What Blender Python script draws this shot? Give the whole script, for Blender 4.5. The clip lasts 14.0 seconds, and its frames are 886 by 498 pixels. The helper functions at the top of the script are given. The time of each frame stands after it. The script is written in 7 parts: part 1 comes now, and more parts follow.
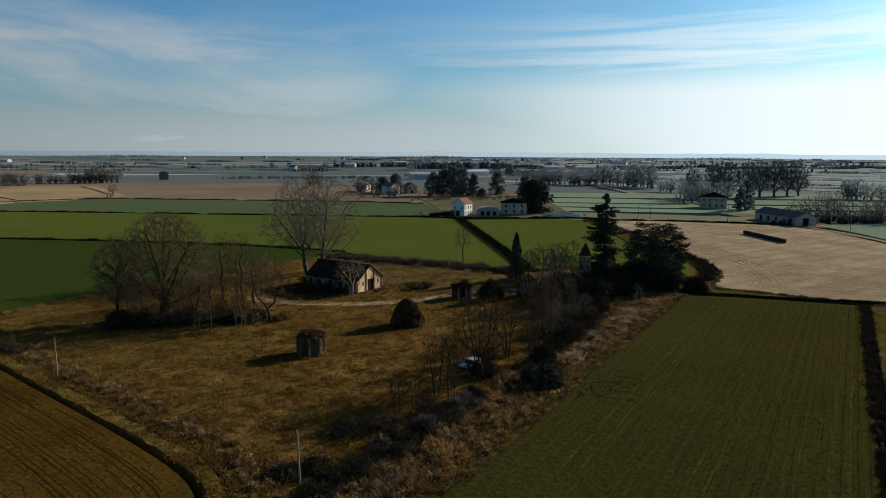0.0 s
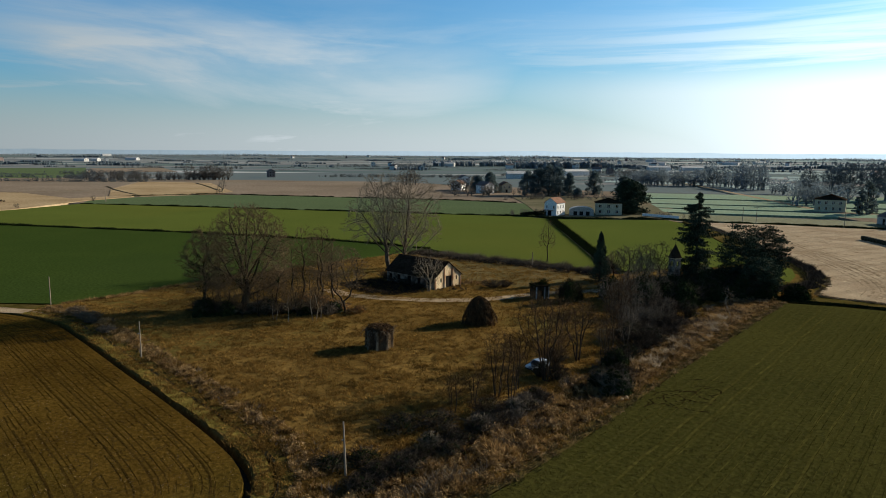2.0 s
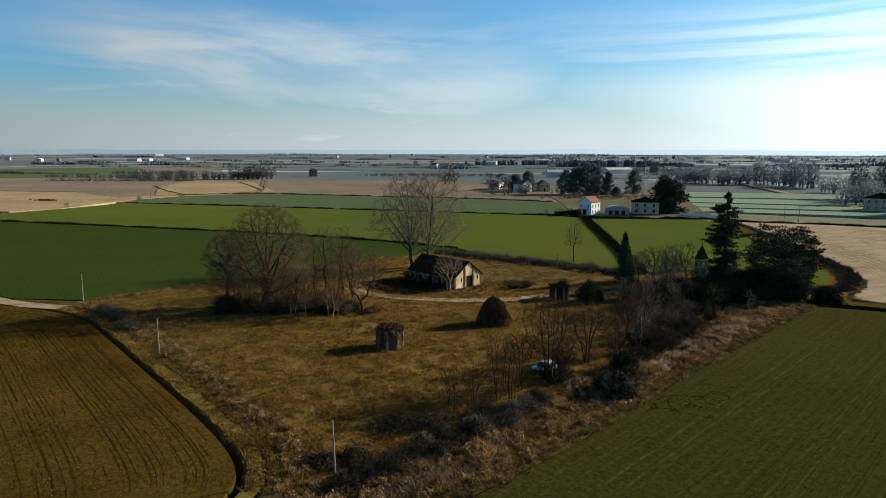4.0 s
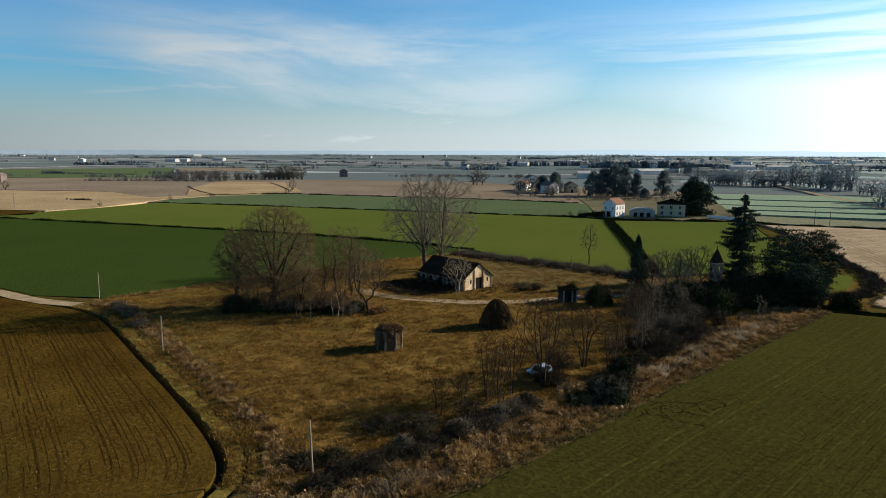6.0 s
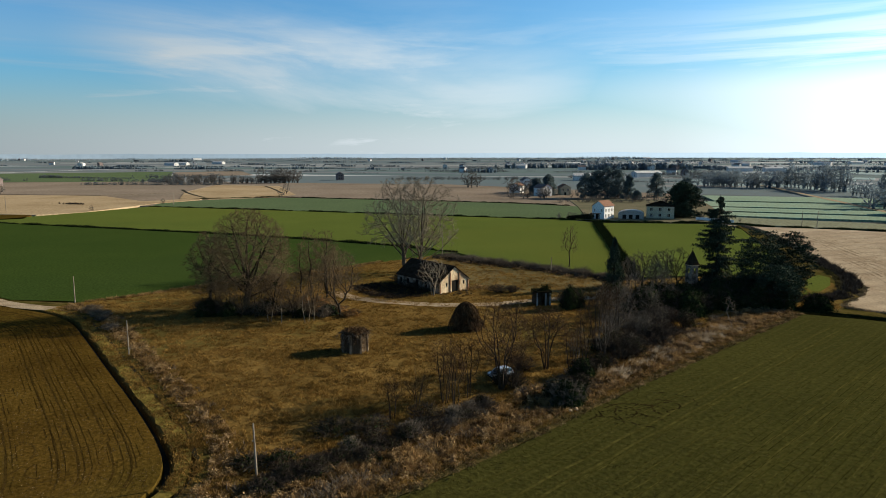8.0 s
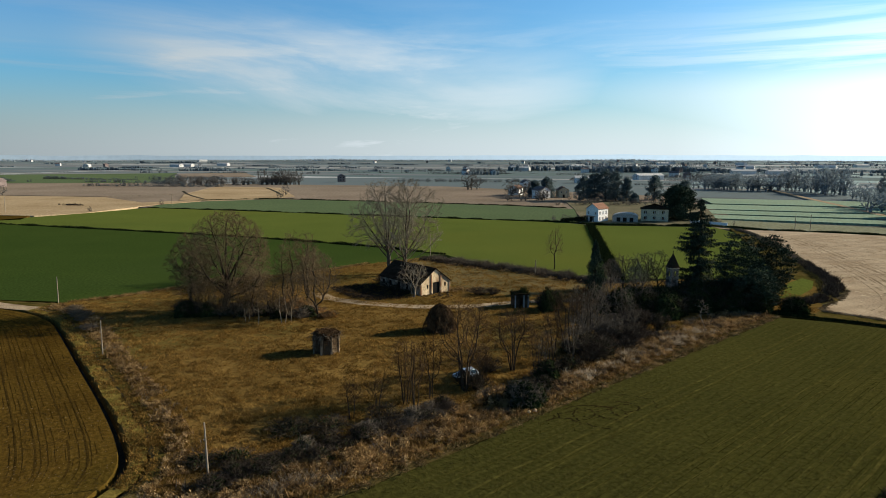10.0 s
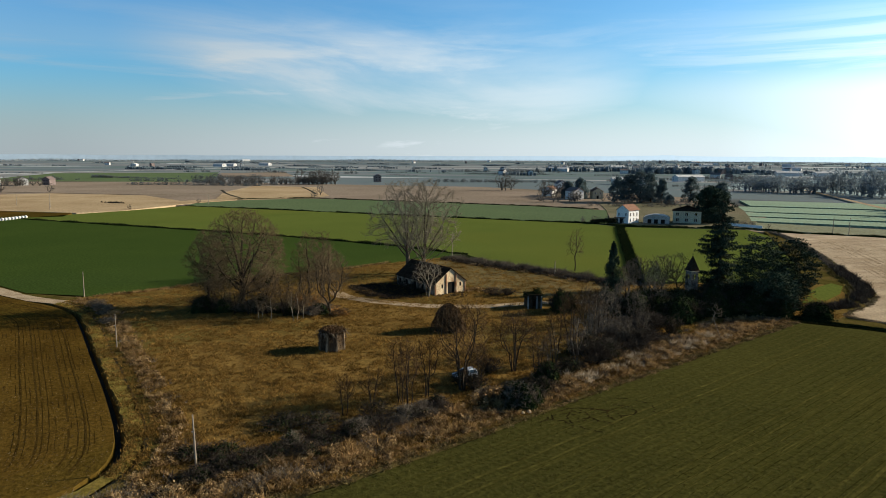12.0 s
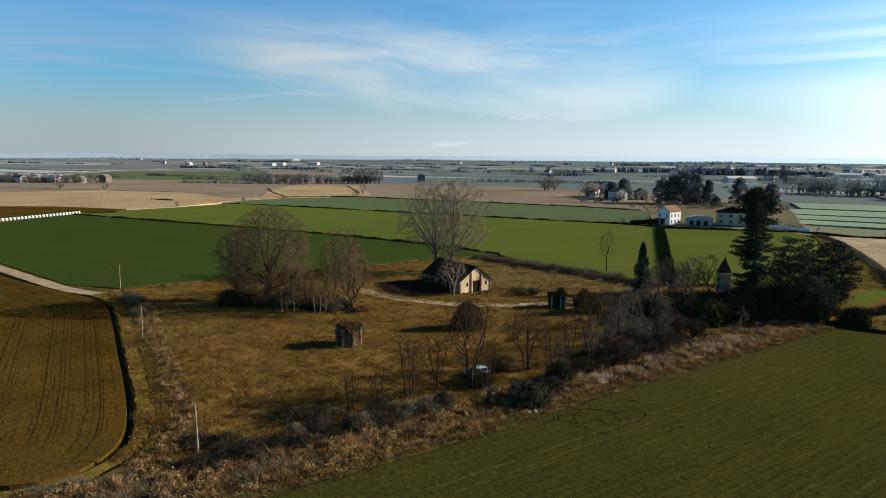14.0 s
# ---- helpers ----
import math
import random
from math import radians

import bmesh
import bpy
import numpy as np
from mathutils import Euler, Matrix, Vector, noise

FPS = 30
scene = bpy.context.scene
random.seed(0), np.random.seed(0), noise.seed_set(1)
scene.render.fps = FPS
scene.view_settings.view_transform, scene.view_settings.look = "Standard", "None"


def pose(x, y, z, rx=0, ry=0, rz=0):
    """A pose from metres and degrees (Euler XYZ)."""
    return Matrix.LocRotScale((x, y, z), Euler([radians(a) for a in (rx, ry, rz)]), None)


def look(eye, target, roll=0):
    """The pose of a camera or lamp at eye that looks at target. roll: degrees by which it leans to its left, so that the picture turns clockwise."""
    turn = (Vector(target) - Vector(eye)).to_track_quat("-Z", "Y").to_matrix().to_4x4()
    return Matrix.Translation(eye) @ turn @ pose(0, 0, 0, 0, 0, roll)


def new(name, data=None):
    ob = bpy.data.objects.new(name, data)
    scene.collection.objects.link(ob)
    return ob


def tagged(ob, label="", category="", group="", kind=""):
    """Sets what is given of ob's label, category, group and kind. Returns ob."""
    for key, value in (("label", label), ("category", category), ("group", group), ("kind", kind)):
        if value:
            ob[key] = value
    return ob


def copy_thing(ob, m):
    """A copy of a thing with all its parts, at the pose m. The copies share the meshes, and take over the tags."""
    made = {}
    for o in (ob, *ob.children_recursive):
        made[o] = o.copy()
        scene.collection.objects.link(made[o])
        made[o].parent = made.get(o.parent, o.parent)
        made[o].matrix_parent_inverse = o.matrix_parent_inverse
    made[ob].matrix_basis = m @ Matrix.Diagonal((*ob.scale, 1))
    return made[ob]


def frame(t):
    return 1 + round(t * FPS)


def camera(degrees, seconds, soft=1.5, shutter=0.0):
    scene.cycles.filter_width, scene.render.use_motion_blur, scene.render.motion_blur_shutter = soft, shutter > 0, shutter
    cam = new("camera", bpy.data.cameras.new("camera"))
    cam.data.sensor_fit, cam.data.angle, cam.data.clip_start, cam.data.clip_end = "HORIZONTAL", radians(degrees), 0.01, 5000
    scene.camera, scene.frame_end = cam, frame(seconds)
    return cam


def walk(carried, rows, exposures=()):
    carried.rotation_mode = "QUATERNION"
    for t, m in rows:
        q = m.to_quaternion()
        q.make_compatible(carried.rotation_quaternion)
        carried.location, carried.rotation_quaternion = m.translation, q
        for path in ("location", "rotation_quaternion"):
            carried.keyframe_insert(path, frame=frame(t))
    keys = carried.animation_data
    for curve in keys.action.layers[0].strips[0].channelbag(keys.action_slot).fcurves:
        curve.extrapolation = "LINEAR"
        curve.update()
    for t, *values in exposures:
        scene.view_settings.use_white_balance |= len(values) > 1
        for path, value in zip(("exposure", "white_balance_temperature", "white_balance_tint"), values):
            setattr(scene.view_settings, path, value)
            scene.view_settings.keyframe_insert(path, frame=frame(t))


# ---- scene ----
cam = camera(66.4, 14.0, soft=0.5)
PATH = [
    (0, (-2.463, -1.414, 32.621), (-2.286, 0.558, 32.336), 0.3),
    (0.5, (-1.087, -0.944, 32.358), (-1.024, 1.034, 32.072), 0.3),
    (1, (0.019, -0.374, 32.123), (-0.001, 1.605, 31.836), 0.3),
    (1.5, (1.184, 0.065, 32.009), (1.109, 2.043, 31.72), 0.4),
    (2, (2.285, 0.342, 31.805), (2.17, 2.318, 31.518), 0.4),
    (2.5, (3.294, 0.512, 31.834), (3.149, 2.486, 31.546), 0.4),
    (3, (4.749, 0.386, 32.089), (4.569, 2.356, 31.797), 0.4),
    (3.5, (6.299, 0.406, 32.108), (6.086, 2.373, 31.817), 0.2),
    (4, (7.808, 0.521, 32.2), (7.563, 2.485, 31.908), 0.1),
    (6.5, (14.776, 1.631, 32.405), (14.423, 3.578, 32.117), 0.0),
    (7, (16.326, 1.792, 32.46), (15.971, 3.74, 32.175), -0.2),
    (7.5, (17.607, 2.011, 32.487), (17.257, 3.96, 32.202), -0.0),
    (8, (19.174, 2.121, 32.473), (18.828, 4.07, 32.191), -0.1),
    (8.5, (20.682, 2.181, 32.489), (20.338, 4.131, 32.209), -0.2),
    (11, (27.841, 2.661, 32.685), (27.436, 4.6, 32.411), 0.2),
    (11.5, (29.211, 2.985, 32.581), (28.77, 4.916, 32.306), 0.1),
    (12, (30.53, 3.387, 32.486), (30.054, 5.31, 32.211), 0.2),
    (12.5, (31.711, 3.828, 32.348), (31.201, 5.743, 32.073), 0.3),
    (13, (33.049, 4.202, 32.095), (32.504, 6.107, 31.822), 0.2),
    (13.5, (34.104, 4.644, 31.959), (33.527, 6.54, 31.687), 0.4),
    (14, (35.316, 4.938, 32.002), (34.707, 6.823, 31.727), 0.4),
]
walk(cam, [(t, look(eye, target, roll)) for t, eye, target, roll in PATH], [(0, -0.07), (1.5, 0.22), (4, 0.44), (7.5, 0.54), (11, 0.58), (13.5, 0.67), (14, 0.63)])

# ---- sky, sun, exposure ----
SUN_AZIMUTH, SUN_ELEVATION = 61.0, 21.5   # degrees to the right of +y, degrees up
world = bpy.data.worlds.new("sky")
scene.world = world
world.use_nodes = True
wn, wl = world.node_tree.nodes, world.node_tree.links
wn.clear()


def wnode(kind, **values):
    n = wn.new(kind)
    for k, v in values.items():
        n.inputs[k].default_value = v
    return n


sky = wn.new("ShaderNodeTexSky")
sky.sky_type, sky.sun_disc = "NISHITA", False
sky.sun_elevation, sky.sun_rotation = radians(SUN_ELEVATION), radians(SUN_AZIMUTH)
sky.air_density, sky.dust_density, sky.ozone_density, sky.altitude = 1.0, 1.6, 2.2, 40
coord = wn.new("ShaderNodeTexCoord")


def cloud_layer(scale, stretch, low, high, seed):
    """Streaks of thin cloud: noise on the sky, drawn out along the horizon."""
    mp = wn.new("ShaderNodeMapping")
    mp.inputs["Scale"].default_value = stretch
    mp.inputs["Rotation"].default_value = (0, radians(5), radians(25))
    mp.inputs["Location"].default_value = (seed, seed * 0.7, 0)
    wl.new(coord.outputs["Generated"], mp.inputs["Vector"])
    ns = wnode("ShaderNodeTexNoise", Scale=scale, Detail=11.0, Roughness=0.6, Distortion=0.6)
    wl.new(mp.outputs["Vector"], ns.inputs["Vector"])
    rg = wnode("ShaderNodeMapRange", **{"From Min": low, "From Max": high})
    rg.interpolation_type = "SMOOTHSTEP"
    wl.new(ns.outputs["Fac"], rg.inputs["Value"])
    return rg.outputs["Result"]


def wmath(op, a, b):
    n = wn.new("ShaderNodeMath")
    n.operation = op
    n.use_clamp = True
    for i, v in enumerate((a, b)):
        if isinstance(v, (int, float)):
            n.inputs[i].default_value = v
        else:
            wl.new(v, n.inputs[i])
    return n.outputs[0]


veil = cloud_layer(1.5, (1.0, 1.0, 5.5), 0.36, 0.64, 3.1)
wisps = cloud_layer(5.5, (0.7, 0.7, 5.5), 0.46, 0.76, 8.3)
streaks = cloud_layer(1.7, (0.8, 0.8, 13.0), 0.42, 0.60, 5.7)
sep = wn.new("ShaderNodeSeparateXYZ")
wl.new(coord.outputs["Generated"], sep.inputs[0])


def towards(azimuth, elevation, lo, hi):
    """0 to 1 as the view nears a direction: lo and hi are cosines."""
    d = wn.new("ShaderNodeVectorMath")
    d.operation = "DOT_PRODUCT"
    wl.new(coord.outputs["Generated"], d.inputs[0])
    a, e = radians(azimuth), radians(elevation)
    d.inputs[1].default_value = (math.sin(a) * math.cos(e), math.cos(a) * math.cos(e), math.sin(e))
    r = wnode("ShaderNodeMapRange", **{"From Min": lo, "From Max": hi})
    r.interpolation_type = "SMOOTHSTEP"
    wl.new(d.outputs["Value"], r.inputs["Value"])
    return r.outputs["Result"]


def by_height(lo, hi, at_lo, at_hi):
    r = wnode("ShaderNodeMapRange", **{"From Min": lo, "From Max": hi, "To Min": at_lo, "To Max": at_hi})
    r.interpolation_type = "SMOOTHSTEP"
    wl.new(sep.outputs["Z"], r.inputs["Value"])
    return r.outputs["Result"]


# a cloud sheet to the north-west, thinner elsewhere and overhead
bank = wmath("ADD", wmath("MULTIPLY", towards(-22, 6, 0.95, 0.99), 0.62), 0.22)
clouds = wmath("MULTIPLY", wmath("ADD", wmath("MULTIPLY", veil, bank), wmath("MULTIPLY", wisps, 0.42)), by_height(0.12, 0.21, 0.95, 0.12))
# the air whitens towards the horizon, higher up on the sun's side, where cloud streaks lie above it
low_air = by_height(0.0, 0.12, 0.8, 0.0)
to_sun = towards(SUN_AZIMUTH, 0, 0.30, 0.90)
sun_air = wmath("MULTIPLY", to_sun, by_height(0.075, 0.135, 1.0, 0.0))
sun_streaks = wmath("MULTIPLY", wmath("MULTIPLY", to_sun, streaks), by_height(0.13, 0.21, 0.8, 0.08))
soft_veil = wmath("MULTIPLY", wmath("MULTIPLY", towards(-16, 5, 0.92, 0.99), by_height(0.08, 0.19, 0.72, 0.0)), wmath("ADD", wmath("MULTIPLY", veil, 0.6), 0.4))
clouds = wmath("MAXIMUM", wmath("MAXIMUM", clouds, soft_veil), sun_streaks)
white = wmath("MAXIMUM", clouds, wmath("MAXIMUM", low_air, sun_air))
# cloud brightness follows the sky's own brightness, brighter on the sun's side
sunward = wn.new("ShaderNodeVectorMath")
sunward.operation = "DOT_PRODUCT"
wl.new(coord.outputs["Generated"], sunward.inputs[0])
sunward.inputs[1].default_value = (math.sin(radians(SUN_AZIMUTH)), math.cos(radians(SUN_AZIMUTH)), 0)
glow = wnode("ShaderNodeMapRange", **{"From Min": -0.25, "From Max": 0.8, "To Min": 4.0, "To Max": 9.0})
wl.new(sunward.outputs["Value"], glow.inputs["Value"])
cloud_colour = wn.new("ShaderNodeVectorMath")
cloud_colour.operation = "SCALE"
cloud_colour.inputs[0].default_value = (0.84, 0.945, 1.0)
near_sun = wnode("ShaderNodeMapRange", **{"From Min": 0.60, "From Max": 0.95, "To Min": 0.0, "To Max": 5.0})
wl.new(sunward.outputs["Value"], near_sun.inputs["Value"])
glow_sum = wn.new("ShaderNodeMath")
wl.new(glow.outputs["Result"], glow_sum.inputs[0])
wl.new(near_sun.outputs["Result"], glow_sum.inputs[1])
wl.new(glow_sum.outputs[0], cloud_colour.inputs["Scale"])
blue = wn.new("ShaderNodeVectorMath")
blue.operation = "MULTIPLY"
blue.inputs[1].default_value = (0.42, 0.84, 1.12)
wl.new(sky.outputs["Color"], blue.inputs[0])
# a clear dry sky: deeper blue high overhead
deep = wn.new("ShaderNodeVectorMath")
deep.operation = "SCALE"
wl.new(blue.outputs[0], deep.inputs[0])
wl.new(by_height(0.22, 0.60, 1.16, 0.36), deep.inputs["Scale"])
skymix = wn.new("ShaderNodeMix")
skymix.data_type = "RGBA"
wl.new(white, skymix.inputs[0])
wl.new(deep.outputs[0], skymix.inputs[6])
wl.new(cloud_colour.outputs[0], skymix.inputs[7])
bg = wnode("ShaderNodeBackground", Strength=0.087)
wl.new(skymix.outputs[2], bg.inputs["Color"])
wo = wn.new("ShaderNodeOutputWorld")
wl.new(bg.outputs[0], wo.inputs[0])

sun = new("sun", bpy.data.lights.new("sun", "SUN"))
sun.data.energy, sun.data.angle, sun.data.color = 5.0, radians(0.6), (1.0, 0.86, 0.66)
sa, se = radians(SUN_AZIMUTH), radians(SUN_ELEVATION)
sun.matrix_world = look((math.sin(sa) * math.cos(se) * 100, math.cos(sa) * math.cos(se) * 100, math.sin(se) * 100), (0, 0, 0))

# ---- materials ----


def material(name, dark, light, scale=1.0, rough=0.9, bump=0.25, fine=8.0, stretch=(1, 1, 1), turn=0.0, third=None,
             stripes=None, vary=0.0, low=0.35, high=0.65, metal=0.0, alpha_spec=0.05, sheen=0.0, sheen_tint=(1.0, 1.0, 1.0), through_light=0.0):
    """Two scales of noise between colours, an optional third colour in patches, stripes=(period, strength, colour, width), bump."""
    m = bpy.data.materials.new(name)
    m.use_nodes = True
    nt = m.node_tree
    nodes, links = nt.nodes, nt.links
    bs = nodes["Principled BSDF"]
    bs.inputs["Roughness"].default_value, bs.inputs["Metallic"].default_value = rough, metal
    bs.inputs["Specular IOR Level"].default_value = alpha_spec
    tc, mp = nodes.new("ShaderNodeTexCoord"), nodes.new("ShaderNodeMapping")
    mp.inputs["Scale"].default_value, mp.inputs["Rotation"].default_value = stretch, (0, 0, radians(turn))
    links.new(tc.outputs["Object"], mp.inputs["Vector"])

    def noise_at(sc, detail=6.0):
        n = nodes.new("ShaderNodeTexNoise")
        n.inputs["Scale"].default_value, n.inputs["Detail"].default_value, n.inputs["Roughness"].default_value = sc, detail, 0.6
        links.new(mp.outputs["Vector"], n.inputs["Vector"])
        return n

    def mix(fac, a, b, kind="MIX"):
        x = nodes.new("ShaderNodeMix")
        x.data_type, x.blend_type = "RGBA", kind
        for socket, v in ((0, fac), (6, a), (7, b)):
            if isinstance(v, float):
                x.inputs[socket].default_value = v
            elif isinstance(v, tuple):
                x.inputs[socket].default_value = (*v, 1)
            else:
                links.new(v, x.inputs[socket])
        return x.outputs[2]

    def band(value, lo, hi):
        r = nodes.new("ShaderNodeMapRange")
        r.inputs["From Min"].default_value, r.inputs["From Max"].default_value = lo, hi
        links.new(value, r.inputs["Value"])
        return r.outputs["Result"]

    big, small = noise_at(scale), noise_at(scale * fine)
    col = mix(band(big.outputs["Fac"], low, high), dark, light)
    if third:
        patch = noise_at(scale * 0.33, 3.0)
        col = mix(band(patch.outputs["Fac"], 0.5, 0.68), col, third)
    if stripes:
        period, strength, scol, width = stripes
        wv = nodes.new("ShaderNodeTexWave")
        wv.wave_type, wv.bands_direction, wv.wave_profile = "BANDS", "X", "SIN"
        wv.inputs["Scale"].default_value = 2 * math.pi / period / 20
        wv.inputs["Distortion"].default_value, wv.inputs["Detail"].default_value, wv.inputs["Detail Scale"].default_value = 2.2, 4.0, 0.35
        links.new(mp.outputs["Vector"], wv.inputs["Vector"])
        fac = nodes.new("ShaderNodeMath")
        fac.operation = "MULTIPLY"
        fac.inputs[1].default_value = strength
        links.new(band(wv.outputs["Fac"], 1 - width, 1.0), fac.inputs[0])
        col = mix(fac.outputs[0], col, scol)
    grain = nodes.new("ShaderNodeMapRange")
    grain.inputs["From Min"].default_value, grain.inputs["From Max"].default_value = 0.3, 0.7
    grain.inputs["To Min"].default_value, grain.inputs["To Max"].default_value = 0.62, 1.35
    links.new(small.outputs["Fac"], grain.inputs["Value"])
    sc = nodes.new("ShaderNodeVectorMath")
    sc.operation = "SCALE"
    links.new(col, sc.inputs[0])
    links.new(grain.outputs["Result"], sc.inputs["Scale"])
    out = sc.outputs[0]
    if vary:
        geo, oi = nodes.new("ShaderNodeNewGeometry"), nodes.new("ShaderNodeObjectInfo")
        ad = nodes.new("ShaderNodeMath")
        ad.operation = "ADD"
        links.new(geo.outputs["Random Per Island"], ad.inputs[0])
        links.new(oi.outputs["Random"], ad.inputs[1])
        vr = nodes.new("ShaderNodeMapRange")
        vr.inputs["From Max"].default_value = 2.0
        vr.inputs["To Min"].default_value, vr.inputs["To Max"].default_value = 1 - vary, 1 + vary
        links.new(ad.outputs[0], vr.inputs["Value"])
        s2 = nodes.new("ShaderNodeVectorMath")
        s2.operation = "SCALE"
        links.new(out, s2.inputs[0])
        links.new(vr.outputs["Result"], s2.inputs["Scale"])
        out = s2.outputs[0]
    links.new(out, bs.inputs["Base Color"])
    if sheen:
        bs.inputs["Sheen Weight"].default_value, bs.inputs["Sheen Roughness"].default_value = sheen, 0.5
        bs.inputs["Sheen Tint"].default_value = (*sheen_tint, 1)
    if through_light:
        # thin twigs and blades let part of the light through
        tr, mx = nodes.new("ShaderNodeBsdfTranslucent"), nodes.new("ShaderNodeMixShader")
        links.new(out, tr.inputs["Color"])
        mx.inputs[0].default_value = through_light
        links.new(bs.outputs[0], mx.inputs[1])
        links.new(tr.outputs[0], mx.inputs[2])
        links.new(mx.outputs[0], nodes["Material Output"].inputs["Surface"])
    if bump:
        bp = nodes.new("ShaderNodeBump")
        bp.inputs["Strength"].default_value, bp.inputs["Distance"].default_value = min(1.0, bump), 0.22 / scale / fine
        links.new(small.outputs["Fac"], bp.inputs["Height"])
        links.new(bp.outputs["Normal"], bs.inputs["Normal"])
    return m


MEADOW = material("dry_meadow", (0.104, 0.065, 0.018), (0.198, 0.124, 0.037), 0.07, bump=1.0, fine=22, third=(0.096, 0.085, 0.024), alpha_spec=0.0)
PLOUGH = material("sown_brown_soil", (0.058, 0.034, 0.007), (0.096, 0.058, 0.012), 0.06, bump=1.0, fine=26, turn=-45, third=(0.060, 0.045, 0.009), alpha_spec=0.0)
WHEAT = material("young_wheat", (0.0285, 0.0282, 0.0064), (0.0425, 0.0402, 0.0088), 0.022, bump=0.8, fine=70, turn=36.3, stripes=(1.45, 0.4, (0.050, 0.047, 0.012), 0.3), third=(0.066, 0.054, 0.0112), alpha_spec=0.0, sheen=0.025, sheen_tint=(0.95, 0.92, 0.35))
GREEN_A = material("green_crop_deep", (0.034, 0.058, 0.013), (0.042, 0.067, 0.015), 0.02, bump=0.0, fine=90, third=(0.034, 0.056, 0.017), alpha_spec=0.0)
GREEN_B = material("green_crop_bright", (0.062, 0.081, 0.016), (0.076, 0.095, 0.019), 0.02, bump=0.0, fine=90, third=(0.084, 0.093, 0.0175), alpha_spec=0.0, sheen=0.03, sheen_tint=(0.75, 0.95, 0.25))
GREEN_C = material("green_crop_dull", (0.062, 0.088, 0.038), (0.076, 0.104, 0.046), 0.012, bump=0.0, fine=60, third=(0.066, 0.090, 0.046), alpha_spec=0.0, sheen=0.035, sheen_tint=(0.7, 0.95, 0.6))
# paleness and bluish sheen here also stand in for haze over the far strips
GREEN_D = material("green_crop_pale_hazed", (0.160, 0.212, 0.132), (0.205, 0.255, 0.165), 0.012, bump=0.0, fine=60, third=(0.17, 0.19, 0.12), alpha_spec=0.0, sheen=0.1, sheen_tint=(0.7, 0.95, 0.85))
STUBBLE = material("straw_stubble", (0.275, 0.198, 0.118), (0.45, 0.355, 0.235), 0.06, bump=0.8, fine=40, turn=60, stripes=(7.0, 0.35, (0.20, 0.15, 0.095), 0.5), third=(0.26, 0.19, 0.12), alpha_spec=0.0, sheen=0.07, sheen_tint=(1.0, 0.92, 0.8))
TAN = material("bleached_stubble", (0.315, 0.232, 0.134), (0.43, 0.328, 0.20), 0.025, bump=0.5, fine=30, third=(0.275, 0.195, 0.112), alpha_spec=0.0)
BROWN = material("bare_brown_field", (0.155, 0.119, 0.085), (0.225, 0.176, 0.130), 0.012, bump=0.3, fine=40, third=(0.20, 0.168, 0.128), alpha_spec=0.0, sheen=0.035, sheen_tint=(1.0, 0.9, 0.8))
DIRT = material("pale_dirt_track", (0.27, 0.205, 0.13), (0.40, 0.315, 0.215), 0.3, bump=0.5, fine=12, alpha_spec=0.0)
VERGE = material("grass_verge", (0.052, 0.045, 0.011), (0.092, 0.074, 0.020), 0.35, bump=1.0, fine=9, third=(0.12, 0.085, 0.032), alpha_spec=0.0)
SOIL = material("ditch_soil", (0.021, 0.020, 0.011), (0.042, 0.035, 0.018), 0.25, bump=0.8, fine=9)
STRAW = material("dry_reed", (0.080, 0.048, 0.017), (0.37, 0.24, 0.105), 0.55, bump=0, vary=0.45, alpha_spec=0.05, through_light=0.3, low=0.4, high=0.62)
SCRUB = material("bare_scrub_twigs", (0.098, 0.080, 0.058), (0.195, 0.160, 0.120), 0.6, bump=0, vary=0.5, alpha_spec=0.05)
BUSH = material("dark_bush_twigs", (0.034, 0.026, 0.018), (0.072, 0.057, 0.043), 0.6, bump=0, vary=0.5, alpha_spec=0.05)
VINE = material("dead_vine", (0.046, 0.029, 0.015), (0.105, 0.062, 0.030), 0.9, bump=0, vary=0.5)
BARK = material("tree_bark", (0.026, 0.020, 0.014), (0.062, 0.047, 0.032), 2.5, bump=0.5, fine=6, alpha_spec=0.05)
TWIG = material("bare_twigs", (0.092, 0.064, 0.036), (0.165, 0.118, 0.068), 0.4, bump=0, alpha_spec=0.05)
GREY_BARK = material("grey_bark", (0.055, 0.045, 0.032), (0.125, 0.10, 0.072), 0.8, bump=0.4)
PALE_BARK = material("pale_bark", (0.17, 0.135, 0.09), (0.36, 0.30, 0.215), 0.8, bump=0.3)
ASH_BARK = material("silvery_bark", (0.13, 0.108, 0.078), (0.30, 0.255, 0.19), 0.8, bump=0.3, alpha_spec=0.05)
IVY = material("ivy_leaves", (0.012, 0.02, 0.008), (0.028, 0.04, 0.014), 0.8, rough=0.85, bump=0, vary=0.4, alpha_spec=0.0)
NEEDLE = material("conifer_needles", (0.018, 0.031, 0.021), (0.044, 0.066, 0.042), 0.6, rough=0.8, bump=0, vary=0.5, alpha_spec=0.03)
# distance haze is mixed into the next three base colours: paler and bluer
FAR_WOOD = material("hazed_distant_woods", (0.145, 0.186, 0.215), (0.180, 0.222, 0.250), 0.01, bump=0, vary=0.1, alpha_spec=0.0, sheen=0.10, through_light=0.5)
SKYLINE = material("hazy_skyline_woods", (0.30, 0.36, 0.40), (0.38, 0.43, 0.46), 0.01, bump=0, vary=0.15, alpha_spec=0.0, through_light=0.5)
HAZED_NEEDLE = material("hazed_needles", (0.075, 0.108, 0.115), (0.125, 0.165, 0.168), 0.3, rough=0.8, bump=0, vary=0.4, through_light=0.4)
